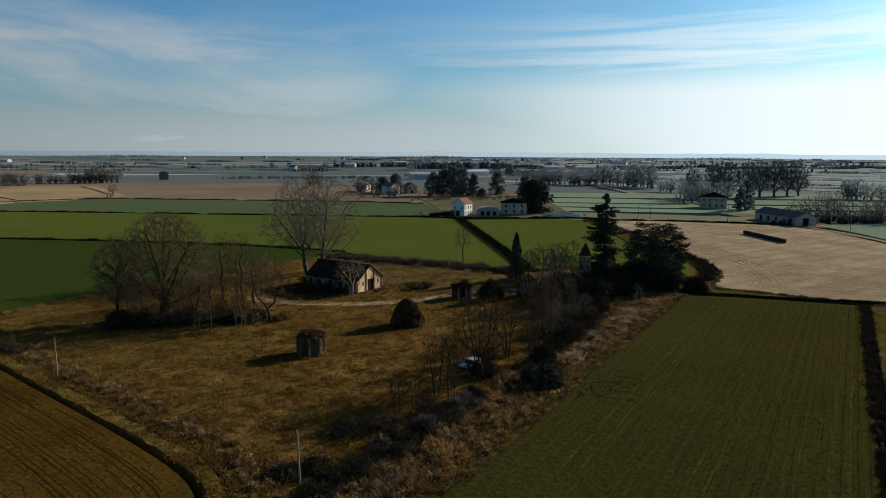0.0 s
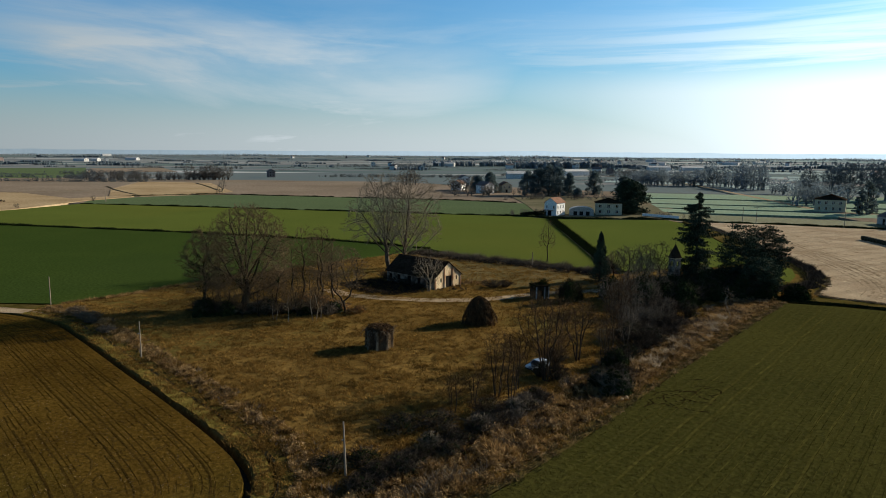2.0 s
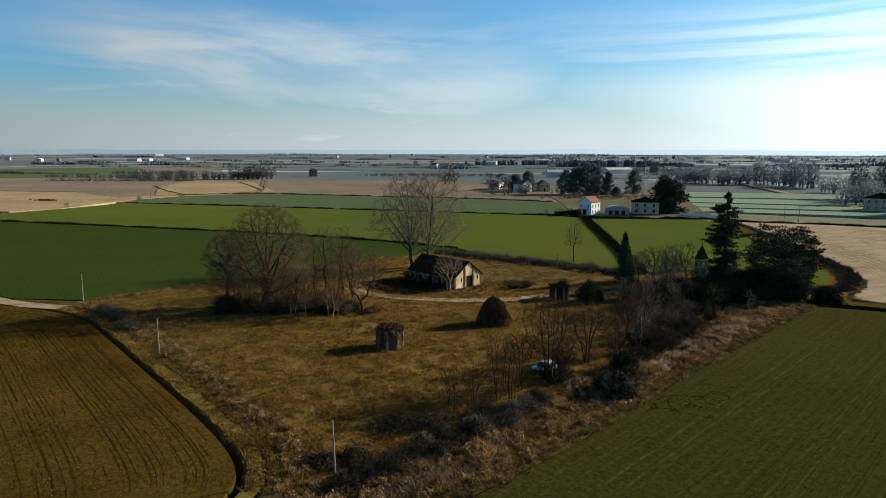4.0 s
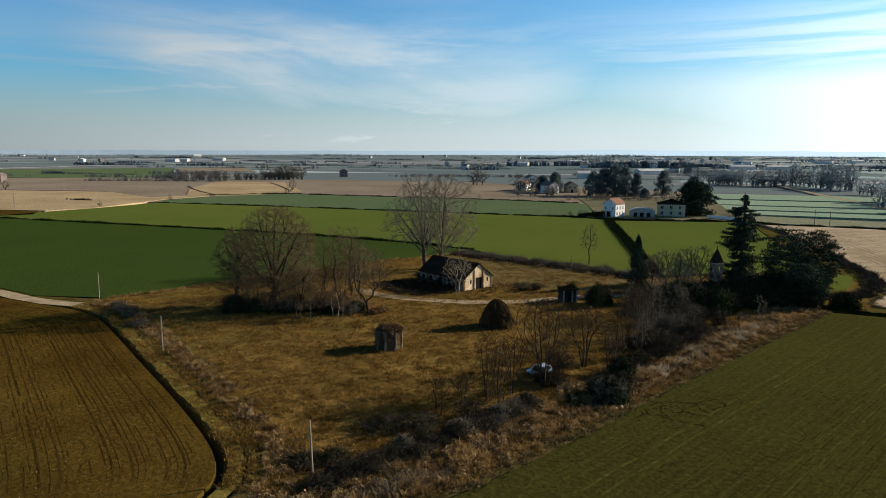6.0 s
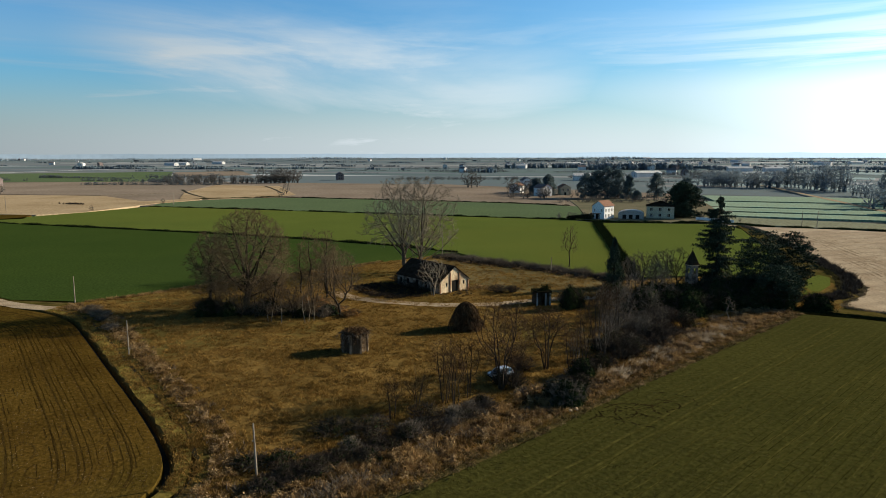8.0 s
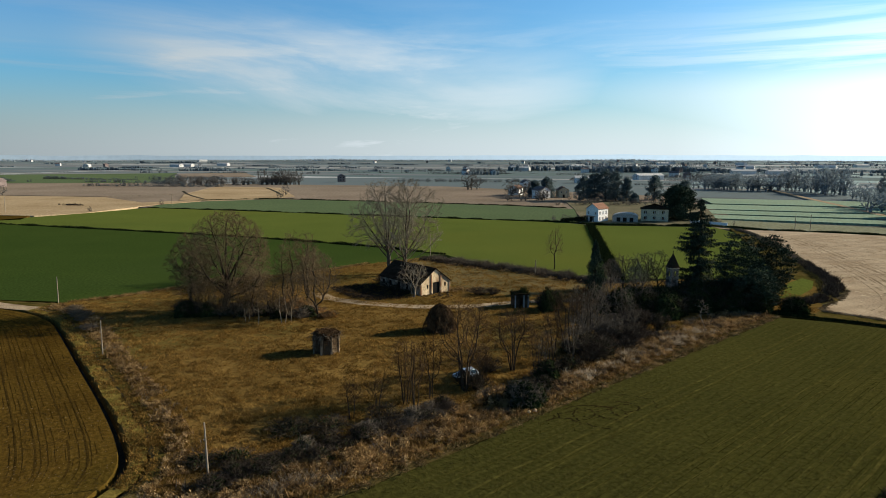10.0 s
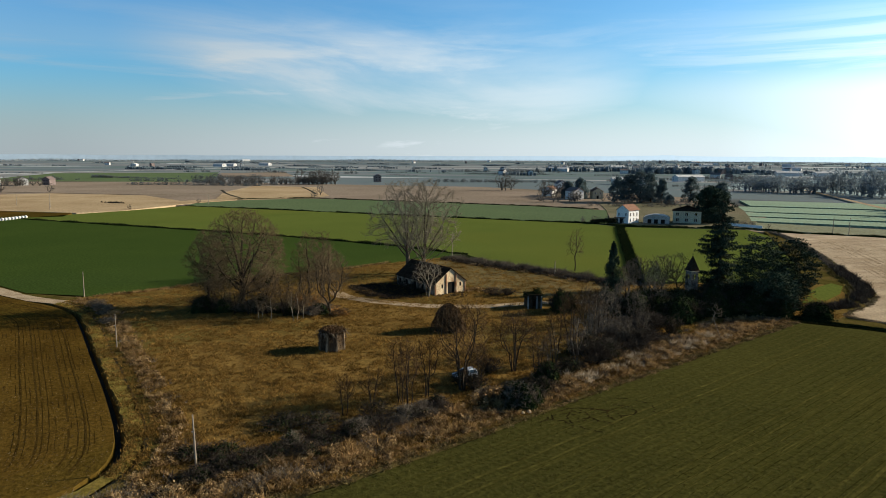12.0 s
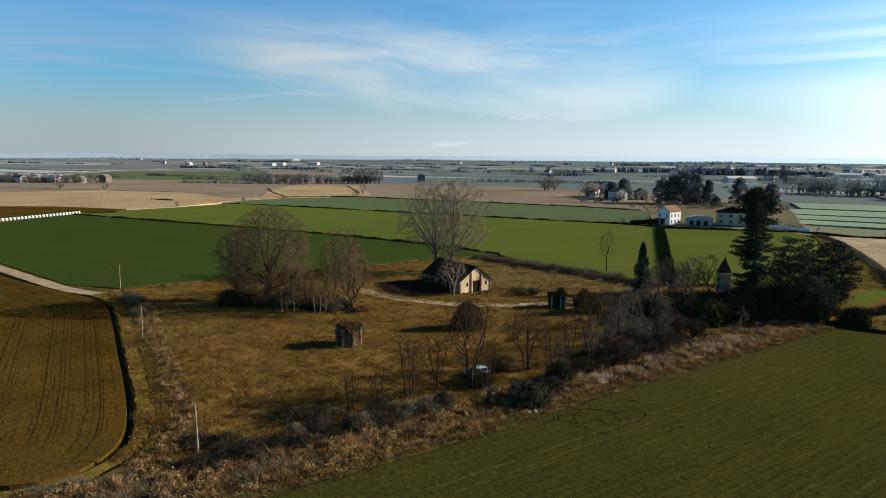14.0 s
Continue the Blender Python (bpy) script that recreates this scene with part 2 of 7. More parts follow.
RUST_LEAF = material("rusty_leaves", (0.18, 0.095, 0.03), (0.31, 0.17, 0.055), 0.6, bump=0, vary=0.4, through_light=0.45)
PLASTER = material("weathered_plaster", (0.50, 0.375, 0.225), (0.80, 0.65, 0.43), 0.9, bump=0.4, third=(0.26, 0.15, 0.08), stretch=(1, 1, 0.45))
BRICK = material("old_brick", (0.20, 0.105, 0.06), (0.30, 0.16, 0.09), 1.6, bump=0.5, third=(0.34, 0.28, 0.2))
ROOF = material("mossy_roof_tiles", (0.026, 0.019, 0.013), (0.056, 0.039, 0.026), 0.8, bump=0.6, third=(0.028, 0.026, 0.014), vary=0.3, alpha_spec=0.0)
WHITE = material("white_render", (0.72, 0.72, 0.70), (0.80, 0.80, 0.79), 0.4, bump=0.1)
CREAM = material("cream_render", (0.42, 0.38, 0.27), (0.52, 0.47, 0.34), 0.4, bump=0.1)
TERRA = material("terracotta_tiles", (0.20, 0.11, 0.075), (0.28, 0.16, 0.11), 0.8, bump=0.4)
FURROW = material("furrow_soil", (0.016, 0.013, 0.005), (0.030, 0.023, 0.008), 0.3, bump=0.3, alpha_spec=0.0)
TRAM = material("wheel_marks", (0.046, 0.043, 0.0105), (0.072, 0.064, 0.0165), 0.12, bump=0.3, alpha_spec=0.0)
# plaster with stains, darkened overall for walls turned from the sun
SHADED_STAINED = material("shaded_stained_plaster", (0.10, 0.085, 0.065), (0.34, 0.30, 0.24), 0.8, bump=0.4, third=(0.06, 0.048, 0.036), low=0.42, high=0.6)
HUT_PLASTER = material("flaking_pale_plaster", (0.075, 0.054, 0.034), (0.30, 0.225, 0.145), 1.4, bump=0.5, third=(0.09, 0.065, 0.042), low=0.4, high=0.6, stretch=(1, 1, 0.5))
# brick and stone, darkened for the hut's shaded front and the pump house's gaps
HUT_STONE = material("shade_darkened_brick_and_stone", (0.034, 0.024, 0.015), (0.085, 0.058, 0.036), 1.2, bump=0.6, third=(0.13, 0.095, 0.06))
FAR_WALL = material("far_render", (0.46, 0.46, 0.45), (0.60, 0.60, 0.59), 0.1, bump=0)
FAR_ROOF = material("far_roof", (0.15, 0.12, 0.115), (0.21, 0.165, 0.155), 0.2, bump=0)
DARK = material("dark_opening", (0.012, 0.011, 0.010), (0.02, 0.018, 0.016), 1.0, bump=0)
METAL = material("grey_sheet_roof", (0.36, 0.36, 0.35), (0.44, 0.44, 0.43), 0.5, rough=0.6, bump=0.1)
CONCRETE = material("grey_concrete", (0.30, 0.29, 0.27), (0.42, 0.41, 0.38), 1.5, bump=0.3)
WOODPOLE = material("weathered_pole", (0.20, 0.165, 0.125), (0.32, 0.27, 0.21), 2.0, bump=0.3, stretch=(1, 1, 0.2))
CARPAINT = material("white_car_paint", (0.72, 0.73, 0.74), (0.78, 0.79, 0.80), 1.0, rough=0.25, bump=0, alpha_spec=0.6)
GLASS = material("dark_car_glass", (0.012, 0.014, 0.016), (0.02, 0.022, 0.025), 1.0, rough=0.05, bump=0, alpha_spec=0.8)
RUBBER = material("black_rubber", (0.014, 0.014, 0.014), (0.022, 0.022, 0.022), 3.0, bump=0)
WRAP_W = material("white_bale_wrap", (0.62, 0.62, 0.58), (0.74, 0.73, 0.70), 1.5, rough=0.5, bump=0.2)
WRAP_B = material("dark_bale_wrap", (0.020, 0.026, 0.018), (0.035, 0.042, 0.028), 1.5, rough=0.5, bump=0.3)

# ---- mesh helpers ----


def mesh_object(name, verts, faces, mat, parent=None, smooth=False):
    me = bpy.data.meshes.new(name)
    me.from_pydata([tuple(v) for v in verts], [], [tuple(f) for f in faces])
    me.materials.append(mat)
    if smooth:
        me.polygons.foreach_set("use_smooth", [True] * len(me.polygons))
    me.update()
    ob = new(name, me)
    ob.parent = parent
    return ob


def part(name, bm, mat, parent, label=""):
    me = bpy.data.meshes.new(name)
    bm.to_mesh(me)
    bm.free()
    me.materials.append(mat)
    ob = new(name, me)
    ob.parent = parent
    return tagged(ob, label)


def thing(name, place, label, category, turn=0.0, group="", kind=""):
    e = new(name)
    e.matrix_basis = pose(*place, 0, 0, turn)
    return tagged(e, label, category, group, kind)


def box(bm, x0, x1, y0, y1, z0, z1):
    """A box in bm; returns its verts."""
    m = Matrix.LocRotScale(((x0 + x1) / 2, (y0 + y1) / 2, (z0 + z1) / 2), None, (x1 - x0, y1 - y0, z1 - z0))
    return bmesh.ops.create_cube(bm, size=1, matrix=m)["verts"]


def box_part(name, dims, mat, parent, label="", bevel=0.0):
    bm = bmesh.new()
    box(bm, *dims)
    if bevel:
        bmesh.ops.bevel(bm, geom=bm.edges[:], offset=bevel, segments=2, affect="EDGES")
    return part(name, bm, mat, parent, label)


def prism_part(name, outline, axis, a, b, mat, parent, label=""):
    """An outline in the plane across axis ('x': outline in y, z; 'y': in x, z), drawn from a to b."""
    def at(u, v, w):
        return (w, u, v) if axis == "x" else (u, w, v)
    n = len(outline)
    verts = [at(u, v, a) for u, v in outline] + [at(u, v, b) for u, v in outline]
    faces = [tuple(range(n)), tuple(range(2 * n - 1, n - 1, -1))] + [(i, i + n, (i + 1) % n + n, (i + 1) % n) for i in range(n)]
    bm = bmesh.new()
    vs = [bm.verts.new(v) for v in verts]
    for f in faces:
        bm.faces.new([vs[i] for i in f])
    bmesh.ops.recalc_face_normals(bm, faces=bm.faces[:])
    return part(name, bm, mat, parent, label)


def smooth_line(points, step=2.0):
    """A Catmull-Rom line through points, about step apart."""
    p = [np.array(q, float) for q in points]
    p = [2 * p[0] - p[1], *p, 2 * p[-1] - p[-2]]
    out = []
    for a, b, c, d in zip(p, p[1:], p[2:], p[3:]):
        n = max(1, int(np.linalg.norm(c - b) / step))
        for i in range(n):
            t = i / n
            out.append(0.5 * (2 * b + (c - a) * t + (2 * a - 5 * b + 4 * c - d) * t * t + (3 * b - a - 3 * c + d) * t ** 3))
    return np.array([*out, p[-2]])


def offset(line, d):
    """A line moved d to its left."""
    g = np.gradient(np.asarray(line), axis=0)
    g /= np.linalg.norm(g, axis=1)[:, None]
    return line + d * np.stack([-g[:, 1], g[:, 0]], 1)


class Tubes:
    """Tapered tubes, gathered into one mesh."""

    def __init__(self):
        self.verts, self.faces = [], []

    def add(self, pts, radii, sides):
        start = len(self.verts)
        d = (pts[-1] - pts[0])
        side = d.cross(Vector((0.31, 0.17, 0.93)))
        side = side.normalized() if side.length > 1e-6 else Vector((1, 0, 0))
        up = d.normalized().cross(side)
        ring = [(math.cos(2 * math.pi * i / sides), math.sin(2 * math.pi * i / sides)) for i in range(sides)]
        for p, r in zip(pts, radii):
            for c, s in ring:
                self.verts.append((p.x + r * (c * side.x + s * up.x), p.y + r * (c * side.y + s * up.y), p.z + r * (c * side.z + s * up.z)))
        for j in range(len(pts) - 1):
            for i in range(sides):
                a, b = start + j * sides + i, start + j * sides + (i + 1) % sides
                self.faces.append((a, b, b + sides, a + sides))


class Leaves:
    """Small leaf blades, gathered into one mesh."""

    def __init__(self):
        self.verts, self.faces = [], []

    def add(self, p, rng, size, flat=0.0):
        a = Vector((rng.gauss(0, 1), rng.gauss(0, 1), rng.gauss(0, 1) * (1 - flat))).normalized() * size
        b = Vector((rng.gauss(0, 1), rng.gauss(0, 1), rng.gauss(0, 1) * (1 - flat))).normalized() * size * 0.6
        n = len(self.verts)
        self.verts += [tuple(p - a * 0.5), tuple(p + b * 0.5), tuple(p + a * 0.5), tuple(p - b * 0.5)]
        self.faces.append((n, n + 1, n + 2, n + 3))

    def blade(self, p, tip, width, rng):
        n = len(self.verts)
        w = Vector((rng.gauss(0, 1), rng.gauss(0, 1), 0)).normalized() * width
        self.verts += [tuple(p - w), tuple(p + w), tuple(tip)]
        self.faces.append((n, n + 1, n + 2))


GROUND_Z = -0.95


def slab(name, outline, mat, label, z=0.0, bank=0.55):
    """A field: its level top, with banks that fall to the ground sheet all round."""
    bm = bmesh.new()
    pts = [Vector((x, y, z)) for x, y in outline]
    if sum(a.x * b.y - b.x * a.y for a, b in zip(pts, pts[1:] + pts[:1])) < 0:
        pts.reverse()
    top = [bm.verts.new(p) for p in pts]
    bm.faces.new(top)
    low = []
    n = len(pts)
    for i, p in enumerate(pts):
        t = (pts[(i + 1) % n] - pts[i - 1]).normalized()
        low.append(bm.verts.new((p.x + t.y * bank, p.y - t.x * bank, GROUND_Z - 0.05)))
    for i in range(n):
        bm.faces.new((top[i], low[i], low[(i + 1) % n], top[(i + 1) % n]))
    bmesh.ops.triangulate(bm, faces=bm.faces[:])
    return tagged(part(name, bm, mat, None), label, "field", kind="structure")


def strip(name, line, d0, d1, mat, label, z=0.03, category="track", ragged=0.0):
    """A strip of ground between two offsets of a line."""
    rng = random.Random(len(name) + len(line))
    a, b = offset(line, d0), offset(line, d1)
    verts = []
    for p, q in zip(a, b):
        ra, rb = rng.uniform(-ragged, ragged), rng.uniform(-ragged, ragged)
        verts += [(p[0] + ra, p[1] + ra * 0.5, z), (q[0] + rb, q[1] + rb * 0.5, z)]
    faces = [(2 * i, 2 * i + 2, 2 * i + 3, 2 * i + 1) for i in range(len(line) - 1)]
    return tagged(mesh_object(name, verts, faces, mat), label, category, kind="structure")


def inside(x, y, poly):
    hit = False
    for (x0, y0), (x1, y1) in zip(poly, poly[1:] + poly[:1]):
        if (y0 > y) != (y1 > y) and x < (x1 - x0) * (y - y0) / (y1 - y0) + x0:
            hit = not hit
    return hit


# ---- ground and fields ----
gb = bmesh.new()
bmesh.ops.create_grid(gb, x_segments=24, y_segments=24, size=4700, matrix=Matrix.Translation((0, 0, GROUND_Z)))


def farmland():
    """Dark ditch soil near by, far off a patchwork of winter fields with haze in their colours."""
    m = material("farmland", (0.022, 0.020, 0.011), (0.042, 0.036, 0.019), 0.25, bump=0.5, fine=9, sheen=0.05, sheen_tint=(0.75, 0.92, 1.0))
    nodes, links = m.node_tree.nodes, m.node_tree.links
    bs = nodes["Principled BSDF"]
    near = bs.inputs["Base Color"].links[0].from_socket
    tc, mp = nodes.new("ShaderNodeTexCoord"), nodes.new("ShaderNodeMapping")
    mp.inputs["Scale"].default_value, mp.inputs["Rotation"].default_value = (0.0022, 0.0105, 1), (0, 0, radians(-12))
    links.new(tc.outputs["Object"], mp.inputs["Vector"])
    vo = nodes.new("ShaderNodeTexVoronoi")
    vo.distance, vo.inputs["Scale"].default_value = "CHEBYCHEV", 1.0
    vo.voronoi_dimensions = "2D"
    links.new(mp.outputs["Vector"], vo.inputs["Vector"])
    sx = nodes.new("ShaderNodeSeparateColor")
    links.new(vo.outputs["Color"], sx.inputs[0])
    ramp = nodes.new("ShaderNodeValToRGB")
    ramp.color_ramp.interpolation = "CONSTANT"
    # blue-grey haze is mixed into these far field colours
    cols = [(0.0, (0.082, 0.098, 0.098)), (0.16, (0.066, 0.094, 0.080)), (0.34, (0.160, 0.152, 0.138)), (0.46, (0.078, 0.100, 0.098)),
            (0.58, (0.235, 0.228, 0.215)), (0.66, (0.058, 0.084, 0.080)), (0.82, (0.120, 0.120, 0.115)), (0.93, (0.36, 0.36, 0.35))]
    el = ramp.color_ramp.elements
    el[0].color, el[1].position, el[1].color = (*cols[0][1], 1), cols[1][0], (*cols[1][1], 1)
    for p, c in cols[2:]:
        el.new(p).color = (*c, 1)
    links.new(sx.outputs["Red"], ramp.inputs["Fac"])
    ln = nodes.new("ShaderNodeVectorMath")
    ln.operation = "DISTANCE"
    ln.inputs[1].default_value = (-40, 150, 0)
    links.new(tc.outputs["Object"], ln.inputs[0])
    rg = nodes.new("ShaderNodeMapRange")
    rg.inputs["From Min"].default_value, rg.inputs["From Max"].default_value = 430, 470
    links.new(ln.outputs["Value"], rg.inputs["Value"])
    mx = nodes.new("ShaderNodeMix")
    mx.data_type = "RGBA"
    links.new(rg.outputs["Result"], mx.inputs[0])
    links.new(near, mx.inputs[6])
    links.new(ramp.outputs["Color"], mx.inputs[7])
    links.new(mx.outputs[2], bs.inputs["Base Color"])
    return m


tagged(part("ground", gb, farmland(), None), "flat winter farmland in tan, brown and dull green strips, hazed blue-grey far off", "ground", kind="structure")

DITCH_W = smooth_line([(-230, 190), (-180, 160), (-131.7, 137.8), (-111, 130), (-95, 125), (-84.7, 122), (-74.7, 116.6), (-64.4, 107.3),
                       (-49, 92.4), (-35.4, 79.3), (-25.7, 69.4), (-21.2, 63.8), (-19.2, 59.2), (-19.0, 55.3), (-21, 51.8), (-27, 48.5), (-42, 44), (-80, 36)], 2.5)
BRUSH_S = smooth_line([(-26, 34), (-14, 42), (-5, 50.5), (3.6, 60), (9.2, 67), (16, 76), (22.5, 85.5), (31, 97.5), (41, 110.8), (52.5, 126.3), (61, 137.5), (67.5, 146.5)], 2.0)
RIGHT_EDGE = [(67.5, 146.5), (78, 143.6), (88.6, 139), (100.8, 133.4), (78.3, 102), (63.8, 81.6), (52, 65), (20, 20), (-14, -28), (-90, -30), (-60, 10)]

west = [tuple(p) for p in offset(DITCH_W, -0.75)]
slab("field_west", west + [(-120, 10), (-260, 60), (-280, 170)], PLOUGH, "olive-brown sown field with curved drill lines beside a ditch", 0.0, 0.15)
wheat_edge = [tuple(p) for p in BRUSH_S] + RIGHT_EDGE[1:]
slab("field_south", wheat_edge, WHEAT, "green young wheat field with straight drill lines")
slab("verge_south", [tuple(p) for p in offset(DITCH_W, 0.5) if p[1] < 53.4 and p[0] > -79] + [(-110, 20), (-64, 4), (-26.6, 33.6), (-26.3, 37.8), (-21.3, 45), (-17.7, 50.2)], VERGE, "rough grass verge below the ditch bend", -0.01)
slab("field_east", [(102.6, 133), (80, 101.4), (65.4, 80.8), (54, 64.5), (22, 19.5), (-11.5, -29), (40, -90), (240, 30), (170, 105)], VERGE,
     "rough olive grass field beyond a ditch")

TOP_EDGE = [(-86, 130.2), (-78, 137.5), (-69, 152), (-56, 168), (-41, 184), (-34, 196), (-20, 213), (-3.7, 203), (13, 195.5), (28, 184.5), (38, 178),
            (52, 186), (66, 190), (80, 198), (84, 192), (86, 182), (82, 168), (79, 156), (74, 150)]
meadow_edge = [tuple(p) for p in offset(DITCH_W, 0.5) if p[0] > -88 and p[1] > 53.5] + [(-17.5, 50), (-21, 45), (-26, 38)]
meadow_edge += [tuple(p) for p in offset(BRUSH_S, 1.0)] + [(69, 150.5)] + TOP_EDGE[::-1]
slab("meadow", meadow_edge, MEADOW, "dry russet meadow round an abandoned farmyard")

L1 = [(-262, 282), (-191, 269), (-101, 251), (-44, 233.8), (-15.3, 219.7)]
north = [(-86, 132.4), (-78.6, 139), (-70, 153.5), (-57, 169.5), (-42, 185.5), (-35, 197.5), (-20.5, 215)]
slab("field_north", [(-230, 194), (-180, 164.5), (-138, 146.5), (-102, 131.4)] + north + [(x, y - 0.7) for x, y in L1[::-1]] + [(-258, 262), (-250, 225)], GREEN_A,
     "deep green crop field behind the meadow")
track = smooth_line([(-230, 192), (-180, 162.3), (-138, 144), (-102, 129.2), (-90, 126.2), (-83, 126.0)], 3)
strip("dirt_track", track, -2.4, 1.2, DIRT, "pale dirt farm track along the ditch", 0.02, ragged=0.25)
slab("verge_bank", [tuple(p) for p in offset(DITCH_W, 0.5) if p[0] < -84] + [(-85, 131), (-102, 131), (-138, 146), (-180, 164), (-230, 193.5)], VERGE,
     "grassy bank between ditch and dirt track", -0.01)

slab("field_middle", [(x, y + 0.7) for x, y in L1] + [(-3.5, 205), (13, 197.5), (28, 186.5), (36.4, 182.5), (34.8, 255), (33.2, 326), (21, 335.2), (-12, 340.8), (-67, 350.8),
                      (-148, 365.6), (-231, 379), (-240, 340)], GREEN_B, "bright green crop field crossed by ditches")
slab("field_far", [(-231, 381), (-148, 368), (-67, 353), (-12, 343.3), (21, 338), (30, 352), (28, 420), (-16, 440), (-127, 462), (-189, 470), (-225, 440), (-240, 405)], GREEN_C,
     "dull green crop field in front of the far farm")
slab("field_chapel", [(40.2, 183.5), (38.4, 255), (36.8, 323.5), (90, 326), (94, 305), (90, 270), (86, 230), (80, 200), (66, 191.5), (52, 187.5)], GREEN_B,
     "bright green crop field beside a ditch and hedge")
slab("field_stubble", [(101, 318), (137, 310), (177, 294), (186, 268), (180, 222), (156, 180), (125, 140), (113, 132.6), (107.5, 133.6), (95, 142.2), (85.4, 149.6), (78.4, 154.0), (79.6, 157.2), (82.2, 161.5), (86, 166.5), (92.4, 179), (95, 192), (96, 211), (99.5, 240), (101.5, 270), (102.5, 300)],
     STUBBLE, "pale straw stubble field with curved wheel marks")
slab("field_nook", [(72.8, 166.6), (75.5, 176), (81.5, 187.5), (86.6, 194.5), (88, 190.5), (84.4, 180), (76.6, 167)], GREEN_B, "small green grass corner beside a track", 0.05)
slab("nook_verge", [(70, 153), (76, 152.5), (81.5, 157.5), (86, 167.5), (92, 180), (94.4, 193), (94.8, 211), (90, 214), (84, 198), (74, 196), (69, 170)], VERGE, "rough grass round the field corner", -0.05)
slab("lane_verge", [(86.5, 182), (82.5, 168), (74, 160), (70, 151), (74.5, 149), (104, 134.6), (113, 141), (99, 150), (88, 157.5), (86, 161), (90, 167), (95.6, 180), (98.2, 193), (99.2, 211), (102.6, 240), (104.6, 270), (103.4, 318), (96, 322), (94.6, 305), (91, 270), (87, 230), (81, 200), (84.5, 192)], VERGE, "grassy lane edge between two fields", -0.1)
slab("field_tan", [(-257, 318), (-243, 338), (-242, 378), (-242, 405), (-232, 440), (-236, 456), (-250, 440), (-262, 420), (-330, 470), (-420, 470), (-520, 360), (-420, 290), (-346, 305.5), (-312, 318.5)], TAN,
     "bleached stubble field on a gentle rise", 0.0)
slab("farmyard", [(38, 329), (90, 331), (101, 360), (112, 478), (60, 500), (22, 490), (28, 424), (31, 352)], material("winter_yard_turf", (0.115, 0.112, 0.068), (0.175, 0.158, 0.105), 0.03, bump=0.2, fine=30, third=(0.16, 0.125, 0.085), alpha_spec=0.0), "bare winter ground round the farmhouses", -0.06)
slab("field_knoll", [(-229, 446), (-190, 480), (-187, 505), (-258, 636), (-331, 646), (-290, 518), (-252, 448)], TAN, "bleached stubble field with rough clods", 0.0)
slab("field_brown", [(-187, 478), (-127, 465), (-16, 443), (20, 428), (20, 560), (-94, 640), (-246, 690), (-258, 640)], BROWN, "bare brown winter field", -0.04)
slab("field_brown_west", [(-335, 475), (-292, 520), (-335, 650), (-450, 700), (-700, 640), (-700, 470), (-430, 476)], BROWN, "bare brown winter field", 0.0)
slab("field_bales", [(-263, 284), (-252, 226), (-232, 196), (-300, 200), (-420, 258), (-345, 303), (-311, 316), (-258, 316), (-247, 298)], PLOUGH, "brownish sown field with a row of bales", 0.0)
rows = [((96, 330), (330, 262), 38), ((100, 372), (360, 310), 26), ((104, 402), (380, 345), 30), ((108, 436), (400, 385), 45), ((120, 486), (420, 440), 60)]
for i, ((xa, ya), (xb, yb), deep) in enumerate(rows):
    slab("field_strip", [(xa, ya), (xb if i else 178, yb if i else 297), (xb + 10 if i else 186, (yb + deep - 3) if i else 330), (xa + 3, ya + deep - 3)], GREEN_D if i != 0 else material("grey_green_strip", (0.15, 0.16, 0.09), (0.19, 0.19, 0.115), 0.02, bump=0.2, fine=30),
         "pale grey-green field strip behind the stubble")
slab("field_roadside", [(194, 262), (188, 222), (168, 180), (140, 146), (200, 120), (420, 240), (420, 330), (196, 292)], GREEN_D, "grey-green field beside a country road")
road = smooth_line([(75, 340), (97, 322), (114, 313.5), (140, 310.5), (178, 297), (190, 270), (184, 222), (162, 180), (132, 142), (118, 110)], 4)
strip("road", road, -1.6, 1.6, DIRT, "narrow pale country road", -0.3, "road")

# strips of ground within the meadow and verge
verge_line = DITCH_W[(DITCH_W[:, 0] > -88) & (DITCH_W[:, 1] > 46)]
PATH_GRASS = material("path_grass", (0.105, 0.084, 0.017), (0.205, 0.155, 0.040), 0.4, bump=1.0, fine=7, third=(0.085, 0.062, 0.02), alpha_spec=0.0)
strip("grass_path", verge_line, 0.55, 2.3, PATH_GRASS, "yellow-green grass path along the ditch", 0.03, ragged=0.4)
strip("path_rut", verge_line, 2.3, 2.8, SOIL, "dark wheel rut in the grass path", 0.03, ragged=0.25)
strip("grass_path", verge_line, 2.8, 4.2, VERGE, "olive grass edge of the path", 0.034, ragged=0.3)
yard_track = smooth_line([(-33, 152), (-29.5, 147.8), (-24.7, 145.2), (-16.9, 143.2), (-7, 142.3), (3.9, 144.6), (12.2, 149.2), (19, 152.8), (30, 156), (44, 160)], 1.5)
strip("farm_track", yard_track, -1.7, 1.7, DIRT, "pale dirt track past the barn", 0.06, ragged=0.3)
YARD_GRASS = material("dull_yard_grass", (0.098, 0.074, 0.030), (0.165, 0.128, 0.060), 0.12, bump=1.0, fine=20, third=(0.088, 0.080, 0.030), alpha_spec=0.0)
slab("yard_grass", [(-3, 168), (6, 160), (20, 156.5), (33, 161), (36, 170), (30, 178), (22, 183), (10, 190), (-6, 198), (-17, 206), (-24, 199), (-16, 186)], YARD_GRASS, "dull olive-grey grass behind the barn", 0.012)
ROUGH = material("rough_margin_soil", (0.045, 0.036, 0.012), (0.10, 0.076, 0.027), 0.6, bump=1.0, fine=6, alpha_spec=0.0)
